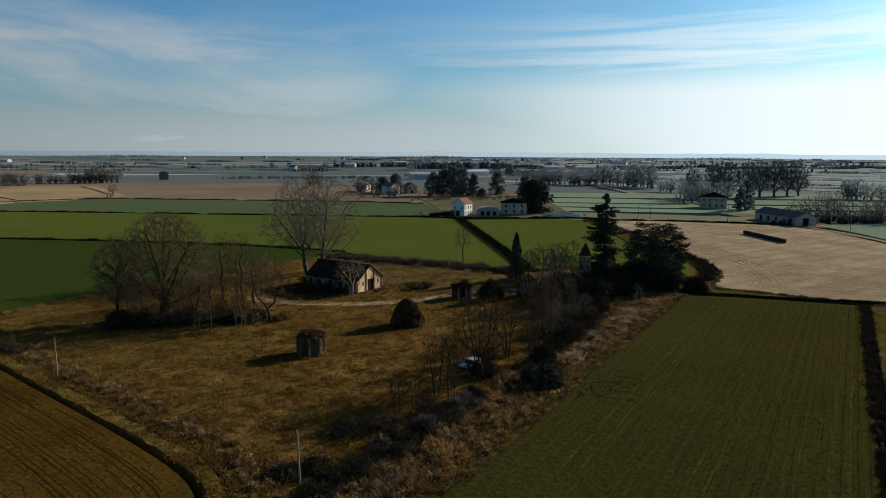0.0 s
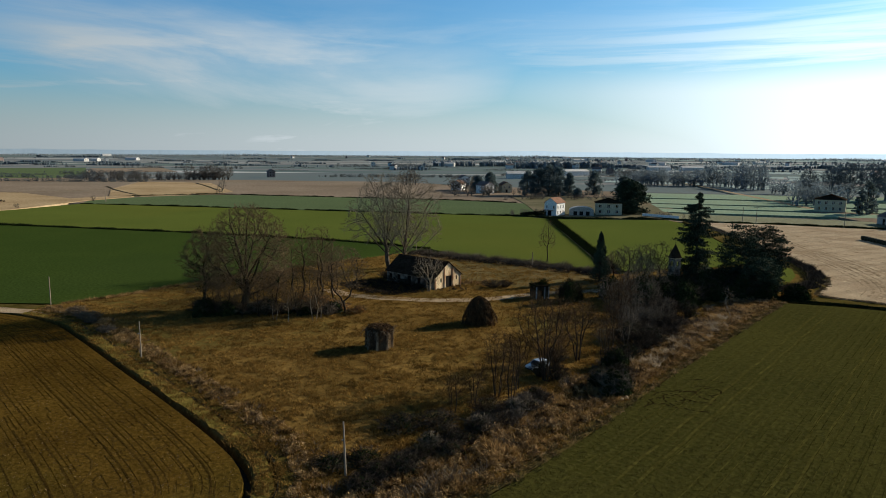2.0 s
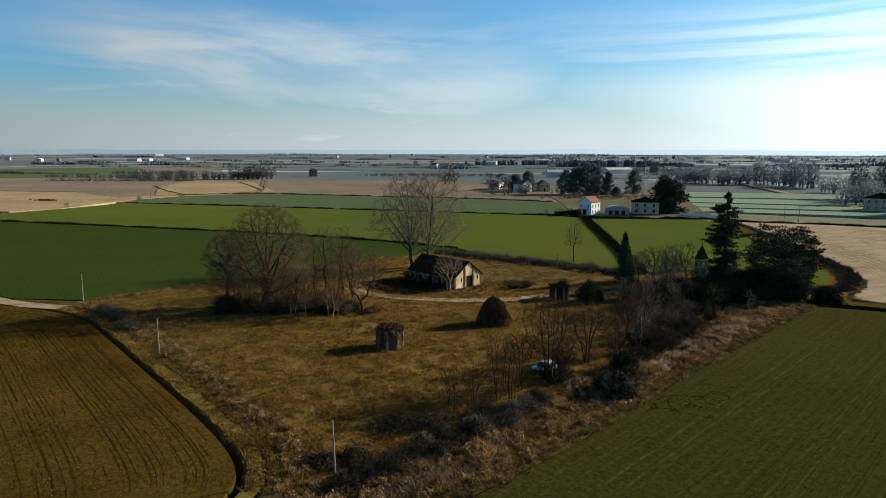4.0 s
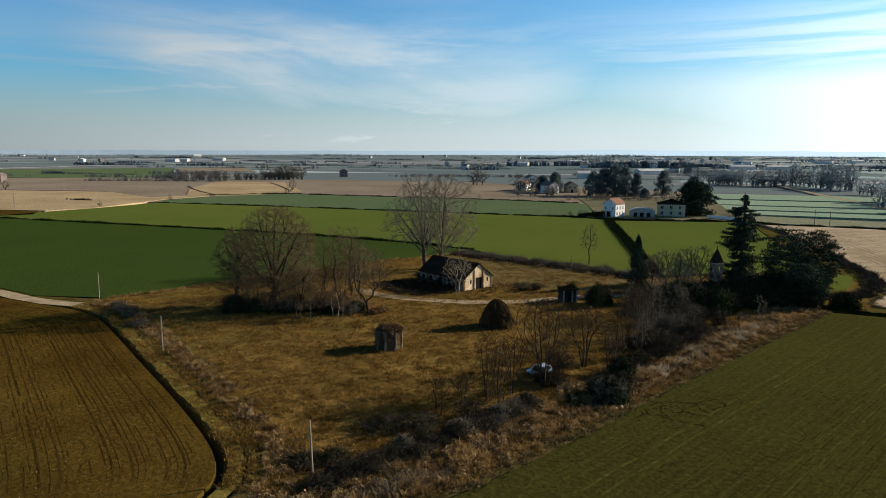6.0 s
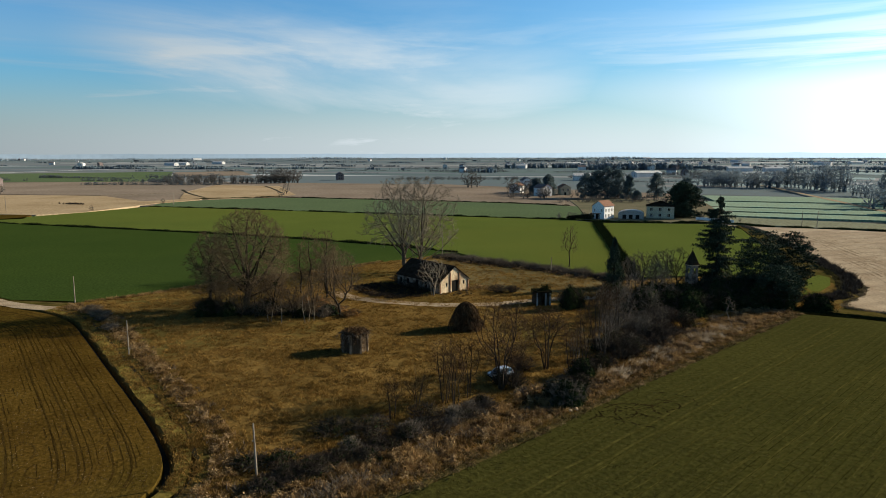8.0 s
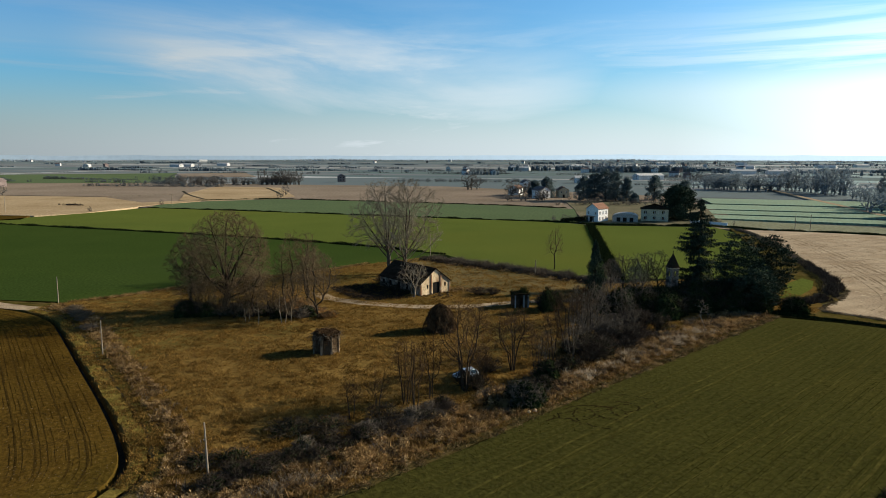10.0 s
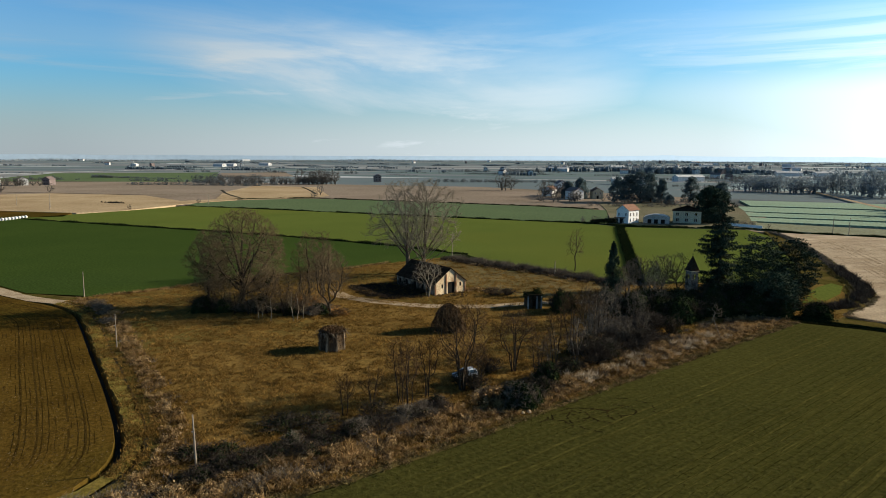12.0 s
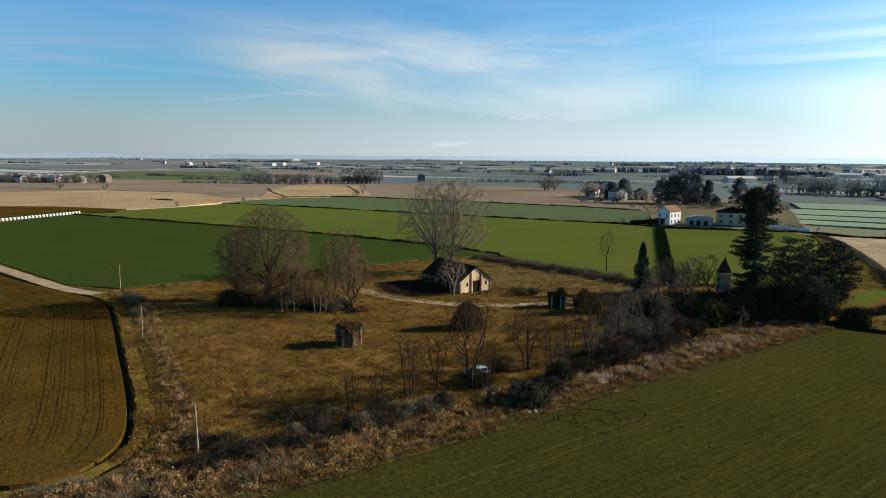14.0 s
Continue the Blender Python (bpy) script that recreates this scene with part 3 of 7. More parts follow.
strip("field_margin", BRUSH_S, 0.0, 2.3, ROUGH, "rough brown cloddy margin of the wheat field", 0.035, ragged=0.3)

# drill rows of the west field, following the ditch: thin lines, with pairs of deeper wheel marks
rng = random.Random(3)
SHALLOW = material("shallow_furrows", (0.046, 0.028, 0.007), (0.070, 0.043, 0.011), 0.3, bump=0.3, alpha_spec=0.0)


def ground_lines(name, lines, mat, label, category, within=None):
    """Thin raised or sunken lines on a field, broken here and there, as one mass. lines: (line, half width, share kept)."""
    verts, faces = [], []
    for ln, wide, keep in lines:
        a, b = offset(ln, -wide), offset(ln, wide)
        for i in range(len(ln) - 1):
            if rng.random() > keep or within and not (inside(*a[i], within) and inside(*b[i + 1], within)):
                continue
            n = len(verts)
            j = [rng.uniform(-0.07, 0.07) for _ in range(4)]
            verts += [(a[i][0] + j[0], a[i][1], 0.012), (a[i + 1][0] + j[1], a[i + 1][1], 0.012), (b[i + 1][0] + j[2], b[i + 1][1], 0.03), (b[i][0] + j[3], b[i][1], 0.03)]
            faces.append((n, n + 1, n + 2, n + 3))
    return tagged(mesh_object(name, verts, faces, mat), label, category, kind="stuff")


def ditch_row(d):
    return offset(DITCH_W[(DITCH_W[:, 0] > -160) & (DITCH_W[:, 1] > 57 + 0.42 * d)], -d)


ground_lines("drill_row", [(ditch_row(2.0 + 0.6 * k + rng.uniform(-0.2, 0.2)), rng.uniform(0.025, 0.05), rng.choice((0.1, 0.3, 0.6, 0.9))) for k in range(84)], SHALLOW, "fine dark drill furrows curving along the ditch", "furrows")
pairs = [ditch_row(d + s) for d in (4.5, 9.5, 16.0, 22.5, 29.0, 36.0, 44.0) for s in (-0.9, 0.9)]
ground_lines("field_wheel_mark", [(ln, rng.uniform(0.07, 0.12), 0.9) for ln in pairs], SHALLOW, "dark wheel marks curving through the sown field", "wheel marks")
rings = []
for k in range(16):
    cx, cy, r, a0 = rng.uniform(-48, -26), rng.uniform(50, 74), rng.uniform(1.6, 5.0), rng.uniform(0, 6.3)
    if inside(cx + 5, cy, west + [(-120, 10), (-260, 60), (-280, 170)]):
        ring = [p for p in [(cx + math.cos(a0 + 0.16 * i) * r, cy + math.sin(a0 + 0.16 * i) * r * 1.4) for i in range(rng.randrange(10, 24))] if inside(p[0] + 1.5, p[1], west + [(-120, 10), (-260, 60), (-280, 170)])]
        if len(ring) > 4:
            rings.append((np.array(ring), 0.09, 0.85))
ground_lines("turning_mark", rings, SHALLOW, "faint curved turning marks in the sown field", "tyre marks")
CLOD = material("dry_clods", (0.11, 0.075, 0.03), (0.19, 0.135, 0.06), 0.5, bump=0, vary=0.5)
lv = Leaves()
while len(lv.faces) < 9000:
    x, y = rng.uniform(-75, -19), rng.uniform(36, 112)
    if rng.random() < (50 / max(50, y)) ** 2 and inside(x, y, west + [(-120, 10), (-260, 60), (-280, 170)]):
        lv.add(Vector((x, y, 0.03)), rng, rng.uniform(0.08, 0.24), 0.6)
tagged(mesh_object("field_clods", lv.verts, lv.faces, CLOD), "dry pale clods and stalks on the sown field", "clods", kind="stuff")

# wheel marks in the wheat
along_wheat, across_wheat = Vector((0.592, 0.806, 0)), Vector((0.806, -0.592, 0))
for k in range(5):
    for side in (-0.9, 0.9):
        p0 = Vector((10.5, 66, 0.02)) + across_wheat * (6.5 + 12 * k + side) - along_wheat * 40
        run = 40 + 96
        pts = [p0 + along_wheat * (run * i / 40) + across_wheat * 0.12 * math.sin(i * 1.7 + k) for i in range(41)]
        verts = [tuple(q + across_wheat * d) for q in pts for d in (-0.17, 0.17)]
        tagged(mesh_object("wheel_mark", verts, [(2 * i, 2 * i + 1, 2 * i + 3, 2 * i + 2) for i in range(40)], TRAM), "pale wheel mark through the young wheat", "wheel mark", "wheat wheel marks", "structure")
fine = []
for k in range(150):
    p0 = Vector((10.5, 66, 0)) + across_wheat * (1.5 + 0.42 * k + rng.uniform(-0.1, 0.1)) - along_wheat * rng.uniform(30, 60)
    run = 40 + 94 + 0.05 * k
    fine.append((np.array([(p0 + along_wheat * min(run, 3.0 * i) + across_wheat * rng.gauss(0, 0.03))[:2] for i in range(44)]), rng.uniform(0.025, 0.06), rng.choice((0.6, 0.8, 0.95))))
WHEAT_ROW = material("pale_wheat_rows", (0.041, 0.039, 0.0095), (0.066, 0.060, 0.0155), 0.15, bump=0.3, alpha_spec=0.0)
ground_lines("wheat_row", [f for f in fine if rng.random() < 0.3], WHEAT_ROW, "fine pale drill lines through the young wheat", "drill lines", wheat_edge)
dark_rows = []
for k in range(40):
    p0 = Vector((10.5, 66, 0)) + across_wheat * (14 + 0.92 * k + rng.uniform(-0.3, 0.3)) - along_wheat * 60
    dark_rows.append((np.array([tuple((p0 + along_wheat * 2.0 * i + across_wheat * 0.05 * math.sin(i * 0.4 + k))[:2]) for i in range(90)]), rng.uniform(0.02, 0.06), rng.choice((0.7, 0.9, 0.97))))
ground_lines("wheat_furrow", dark_rows, material("wheat_gaps", (0.022, 0.0215, 0.0055), (0.033, 0.0315, 0.008), 0.3, bump=0.3, alpha_spec=0.0), "fine dark drill lines through the young wheat", "drill lines", wheat_edge)
slab("field_back", [(-300, 386), (112, 386), (112, 560), (-100, 700), (-460, 720), (-700, 650), (-700, 300), (-310, 300)], BROWN, "bare brown winter land behind the green fields", -0.3)

WHEAT_BLADE = material("wheat_blades", (0.032, 0.030, 0.0066), (0.084, 0.070, 0.018), 0.4, bump=0, vary=0.5, through_light=0.25)
lv = Leaves()
rng = random.Random(17)
while len(lv.faces) < 60000:
    x, y = rng.uniform(-10, 100), rng.uniform(18, 146)
    if rng.random() < (55 / max(55, y)) ** 1.6 and inside(x, y, wheat_edge):
        for _ in range(3):
            p = Vector((x + rng.gauss(0, 0.12), y + rng.gauss(0, 0.12), 0.0))
            lv.blade(p, p + Vector((rng.gauss(0, 0.09), rng.gauss(0, 0.09), rng.uniform(0.03, 0.10))), rng.uniform(0.02, 0.06), rng)
tagged(mesh_object("wheat_tufts", lv.verts, lv.faces, WHEAT_BLADE), "short tufts of young wheat", "wheat", kind="stuff")

# skid marks where a tractor turned in the wheat
rng = random.Random(21)
for k, (x, y, r, a0, a1) in enumerate([(27, 84.5, 3.2, 20, 190), (30.5, 87.5, 2.6, -40, 150), (29, 86, 4.6, 60, 200), (32.5, 90, 2.2, -90, 120), (25, 83, 2.0, 0, 170), (34, 88.5, 3.0, 100, 230), (28.5, 90.5, 3.4, 200, 320), (31.5, 86.2, 5.2, 150, 260), (26.2, 86.6, 2.8, -60, 60), (33.2, 91.5, 3.8, -20, 110), (29.4, 83.6, 3.0, 30, 140)]):
    a, b = [], []
    for i in range(19):
        t = radians(a0 + (a1 - a0) * i / 18)
        q = r + rng.gauss(0, 0.12)
        w = rng.uniform(0.06, 0.17)
        a.append((x + math.cos(t) * (q - w), y + math.sin(t) * (q - w) * 0.8, 0.028))
        b.append((x + math.cos(t) * (q + w), y + math.sin(t) * (q + w) * 0.8, 0.02))
    verts = [v for pair in zip(a, b) for v in pair]
    tagged(mesh_object("tyre_mark", verts, [(2 * i, 2 * i + 1, 2 * i + 3, 2 * i + 2) for i in range(18) if rng.random() < 0.72], FURROW), "dark curved tyre mark in the wheat", "tyre mark", "turning marks", "structure")
# litter under the reeds, its colour darkened to stand for shade between tussocks
strip("reed_litter", BRUSH_S, 2.1, 10.0, material("shaded_trampled_litter", (0.018, 0.012, 0.005), (0.046, 0.029, 0.011), 0.5, bump=1.0, fine=9, alpha_spec=0.0), "brown trampled litter under the reeds, darkened for shade", 0.04, "ground", 0.5)

# far strips of land on the plain
slab("field_far_green", [(-894, 972), (-668, 1114), (-479, 801), (-470, 715), (-620, 690), (-705, 655), (-800, 800)], GREEN_C, "dull green far field beside a pale road", -0.5)
slab("field_far_tan", [(-536, 899), (-643, 1083), (-566, 1171), (-440, 960)], BROWN, "pale stubble strip behind the grove", -0.4)
strip("far_road", smooth_line([(-900, 600), (-922, 999), (-912, 1150), (-880, 1360), (-820, 1700)], 40), -9, 9, FAR_WALL, "pale straight gravel road across the plain", -0.4, "road")
strip("far_road", smooth_line([(193, 405), (196, 450), (201, 527), (207, 620), (212, 707), (205, 860)], 12), -2.2, 2.2, DIRT, "pale farm road past the poplars", 0.05, "road")
for pts in ([(-318, 561), (-280, 508), (-239, 460)], [(-271, 632), (-236, 575), (-206, 522)]):
    strip("field_ditch", smooth_line(pts, 4), -1.3, 1.3, SOIL, "dark shallow ditch cutting the stubble field", 0.03, "ditch", 0.5)
rng = random.Random(41)
stubble_edge = [(101, 316), (136, 308), (175, 292), (184, 268), (178, 222), (154, 180), (124, 142), (109, 134.4), (95.2, 143), (86, 150.6), (84, 158), (90, 176), (90, 197), (95, 230), (99, 270)]
STUBBLE_TRACK = material("stubble_tracks", (0.20, 0.15, 0.095), (0.33, 0.255, 0.168), 0.12, bump=0.3, alpha_spec=0.0)
sweep = smooth_line([(112.5, 290), (113, 262), (111.9, 237), (111.6, 213), (109.7, 192.5), (106.6, 177.3), (104.2, 164.6), (106, 156), (112, 148)], 2.5)
loop = smooth_line([(106, 222), (104.1, 199), (101.7, 181.7), (99.7, 171.8), (95.5, 161), (90.5, 154)], 2.0)
headland = smooth_line([(86.5, 152), (95.7, 144.8), (107.5, 138.5), (122, 142.5), (138, 160), (156, 185), (172, 214)], 2.5)
bundles = [(offset(sweep, d + rng.gauss(0, 0.25)), rng.uniform(0.1, 0.32), rng.uniform(0.6, 0.9)) for d in (-5.2, -3.4, -0.9, -0.5, 0.9, 1.4, 3.6)]
bundles += [(offset(loop, d + rng.gauss(0, 0.2)), rng.uniform(0.1, 0.4), rng.uniform(0.5, 0.85)) for d in (-2.9, -1.6, 0.0, 0.5, 2.2)]
bundles += [(offset(headland, -d + rng.gauss(0, 0.2)), rng.uniform(0.08, 0.22), rng.uniform(0.4, 0.7)) for d in (1.5, 2.6, 4.2, 5.5)]
ground_lines("stubble_wheel_mark", bundles, STUBBLE_TRACK, "darker curved wheel marks through the stubble", "wheel marks", stubble_edge)
swaths = []
for k in range(420):
    p0 = Vector((rng.uniform(84, 165), rng.uniform(150, 312)))
    d = Vector((0.52 + rng.gauss(0, 0.04), -0.85)).normalized()
    swaths.append((np.array([tuple(p0 + d * 2.0 * i + Vector((rng.gauss(0, 0.06), 0))) for i in range(rng.randrange(4, 22))]), rng.uniform(0.06, 0.38), rng.uniform(0.25, 0.6)))
ground_lines("stubble_swath", swaths, material("stubble_swaths", (0.21, 0.15, 0.09), (0.50, 0.41, 0.28), 0.22, bump=0.3, alpha_spec=0.0), "fine broken lines of cut stubble", "stubble rows", stubble_edge)

# ---- growing things ----


def branch_out(rng, starts, targets, step, reach, kill, lift=0.12, jitter=0.12, rounds=140):
    """Grows a branching skeleton from the start lines towards a cloud of targets, each new piece pulled by the targets nearest to it. Gives points and parents."""
    pts, parent = [], []
    for line in starts:
        for i, p in enumerate(line):
            if i:
                parent.append(len(pts) - 1)
            else:
                # a limb that starts on the stem is joined to it
                gap = [np.linalg.norm(q - p) for q in pts] or [9.0]
                parent.append(int(np.argmin(gap)) if min(gap) < 0.7 else -1)
            pts.append(np.array(p, float))
    nodes = np.array(pts)
    alive = np.array(targets, float)
    d2 = ((alive[:, None, :] - nodes[None]) ** 2).sum(2)
    near, dist = d2.argmin(1), np.sqrt(d2.min(1))
    tried = {}
    for _ in range(rounds):
        hot = dist < reach
        if not hot.any():
            hot = dist < dist.min() * 1.3 + 1e-6
        pull = np.zeros((len(nodes), 3))
        way = (alive[hot] - nodes[near[hot]]) / np.maximum(dist[hot], 1e-6)[:, None]
        np.add.at(pull, near[hot], way)
        grown = []
        for i in np.unique(near[hot]):
            d = pull[i] / (np.linalg.norm(pull[i]) + 1e-9) + np.array([rng.gauss(0, jitter), rng.gauss(0, jitter), rng.gauss(0, jitter) + lift])
            if parent[i] >= 0:
                e = nodes[i] - nodes[parent[i]]
                d = d + 0.7 * e / (np.linalg.norm(e) + 1e-9)
            tried[i] = tried.get(i, 0) + 1
            if tried[i] > 3:
                continue
            grown.append(nodes[i] + d / np.linalg.norm(d) * step)
            parent.append(int(i))
        if not grown:
            break
        fresh = np.array(grown)
        base = len(nodes)
        nodes = np.vstack([nodes, fresh])
        d2 = ((alive[:, None, :] - fresh[None]) ** 2).sum(2)
        nd = np.sqrt(d2.min(1))
        closer = nd < dist
        near[closer], dist[closer] = base + d2.argmin(1)[closer], nd[closer]
        keep = dist > kill
        # a target whose nearest piece is spent no longer pulls
        keep &= np.array([tried.get(int(i), 0) <= 3 for i in near])
        alive, near, dist = alive[keep], near[keep], dist[keep]
        if not len(alive):
            break
    return nodes, parent


def crown_cloud(rng, count, z0, z1, radius, profile, centre=(0.0, 0.0), shell=0.42, squash=1.0):
    """Targets inside a crown from z0 to z1 high; profile: its radius at even heights from bottom to top, as shares of radius. Lumps and gaps come from noise."""
    out = []
    hs = np.linspace(0, 1, len(profile))
    seed = rng.uniform(0, 90)
    while len(out) < count:
        u = rng.random()
        r = float(np.interp(u, hs, profile))
        if rng.random() > r / max(profile):
            continue
        a = rng.uniform(0, 2 * math.pi)
        lump = 1 + 0.30 * noise.noise(Vector((math.cos(a) * 1.6, math.sin(a) * 1.6, u * 3 + seed)))
        q = r * radius * lump * rng.random() ** shell
        p = (centre[0] + math.cos(a) * q, centre[1] + math.sin(a) * q * squash, z0 + (z1 - z0) * u)
        if noise.noise(Vector(p) * 0.33 + Vector((seed, 0, 0))) > -0.28:
            out.append(p)
    return out


def tree(name, place, height, label, seed, trunk_mat=None, twig_mat=None, category="tree", group="", ivy=0, stems=1, fork=0.28, low=0.22, radius=0.4,
         profile=(0.45, 0.85, 1.0, 0.95, 0.75, 0.35), count=700, step=0.45, thin=0.016, pipe=2.35, limbs=0.055, twigs=2, twig=0.9, lean=(0.0, 0.0), spread=0.0, lift=0.12, jitter=0.12, shell=0.42, ivy_top=0.5, lines=None, arms=0, arm_angle=(20, 65), arm_length=0.45, arm_from=0.5):
    """A bare winter tree. fork: height share where the stem divides; low: share where the crown begins; radius: share of the height; thin: a twig's radius in metres;
    limbs: radius above which a branch belongs to the trunk; spread: how far several stems lean apart."""
    rng = random.Random(seed)
    h = height
    starts = lines or []
    for k in range(0 if lines else stems):
        a = 2 * math.pi * (k + rng.random() * 0.5) / stems
        out = (0.25 if stems > 1 else 0.0), spread * rng.uniform(0.4, 1.2)
        top = h * fork * rng.uniform(0.8, 1.15)
        n = max(3, int(top / step))
        wob = rng.uniform(0, 6)
        starts.append([(math.cos(a) * (out[0] + out[1] * top * i / n) + lean[0] * i / n + 0.02 * h * fork * math.sin(wob + i * 0.6), math.sin(a) * (out[0] + out[1] * top * i / n) + lean[1] * i / n + 0.02 * h * fork * math.cos(wob + i * 0.5), -0.15 + (top + 0.15) * i / n) for i in range(n + 1)])
    # main limbs, leaving the stem one above another and curving upwards
    stem = starts[0]
    for k in range(arms):
        f = arm_from + (1 - arm_from) * k / max(1, arms - 1)
        p = Vector(stem[int(f * (len(stem) - 1))])
        a, tilt = 2.4 * k + rng.uniform(-0.4, 0.4), radians(arm_angle[1] + (arm_angle[0] - arm_angle[1]) * k / max(1, arms - 1) + rng.uniform(-8, 8))
        d = Vector((math.cos(a) * math.sin(tilt), math.sin(a) * math.sin(tilt), math.cos(tilt)))
        run = [tuple(p)]
        for _ in range(int(h * arm_length * rng.uniform(0.75, 1.15) / step)):
            d = (d + Vector((rng.gauss(0, 0.06), rng.gauss(0, 0.06), 0.028))).normalized()
            p = p + d * step
            run.append(tuple(p))
        starts.append(run)
    cloud = crown_cloud(rng, count, h * low, h, h * radius, profile, lean, shell)
    nodes, parent = branch_out(rng, starts, cloud, step, step * 8, step * 1.25, lift, jitter)
    n = len(nodes)
    kids = [[] for _ in range(n)]
    for i, p in enumerate(parent):
        if p >= 0:
            kids[p].append(i)
    thick_at = np.zeros(n)
    for i in range(n - 1, -1, -1):
        thick_at[i] = thin if not kids[i] else sum(thick_at[k] ** pipe for k in kids[i]) ** (1 / pipe) + 0.0006
    # long runs of wood as single tapered tubes, the stoutest child carrying on
    trunk, crown = Tubes(), Tubes()
    todo = [(i, None) for i, p in enumerate(parent) if p < 0]
    while todo:
        i, back = todo.pop()
        run, rad = ([Vector(nodes[back])] if back is not None else []), ([thick_at[i]] if back is not None else [])
        while True:
            run.append(Vector(nodes[i]))
            rad.append(thick_at[i] * (1.35 if parent[i] < 0 else 1.0))
            if not kids[i]:
                break
            ks = sorted(kids[i], key=lambda k: -thick_at[k])
            todo += [(k, i) for k in ks[1:]]
            i = ks[0]
        if len(run) < 2:
            continue
        stout = rad[0] > limbs
        cut = next((j for j, r in enumerate(rad) if r < limbs), len(rad) - 1) if stout else 0
        if stout:
            trunk.add(run[:cut + 1], rad[:cut + 1], 7 if rad[0] > 0.2 else 5)
        if cut < len(run) - 1:
            crown.add(run[cut:], rad[cut:], 3)
    for i in range(n):
        if thick_at[i] < thin * 2.2 and parent[i] >= 0:
            d0 = Vector(nodes[i] - nodes[parent[i]]).normalized()
            for _ in range(twigs):
                d = (d0 + Vector((rng.gauss(0, 0.55), rng.gauss(0, 0.55), rng.gauss(0.12, 0.5)))).normalized()
                p = Vector(nodes[i])
                m = p + d * twig * rng.uniform(0.3, 0.6)
                e = m + (d + Vector((rng.gauss(0, 0.35), rng.gauss(0, 0.35), rng.gauss(0.1, 0.35)))) * twig * rng.uniform(0.3, 0.6)
                crown.add([p, m, e], (thin * 0.85, thin * 0.7, thin * 0.45), 3)
                for g in (m, m.lerp(e, 0.5)):
                    s = g + (d + Vector((rng.gauss(0, 0.7), rng.gauss(0, 0.7), rng.gauss(0.1, 0.6)))) * twig * rng.uniform(0.2, 0.45)
                    crown.add([g, s], (thin * 0.65, thin * 0.4), 3)
    root = thing(name, (*place, 0.0), label, category, group=group)
    mesh_object("trunk", trunk.verts, trunk.faces, trunk_mat or BARK, root)
    mesh_object("crown", crown.verts, crown.faces, twig_mat or TWIG, root)
    if ivy:
        lv = Leaves()
        stem = [i for i in range(n) if nodes[i][2] < h * ivy_top and thick_at[i] > limbs]
        for _ in range(ivy if stem else 0):
            i = rng.choice(stem)
            r = thick_at[i] + 0.12 + 0.25 * rng.random() * (1 - nodes[i][2] / h)
            a = rng.uniform(0, 2 * math.pi)
            lv.add(Vector(nodes[i]) + Vector((math.cos(a) * r, math.sin(a) * r, rng.gauss(0, 0.3))), rng, rng.uniform(0.16, 0.36))
        mesh_object("ivy", lv.verts, lv.faces, IVY, root)
    return root


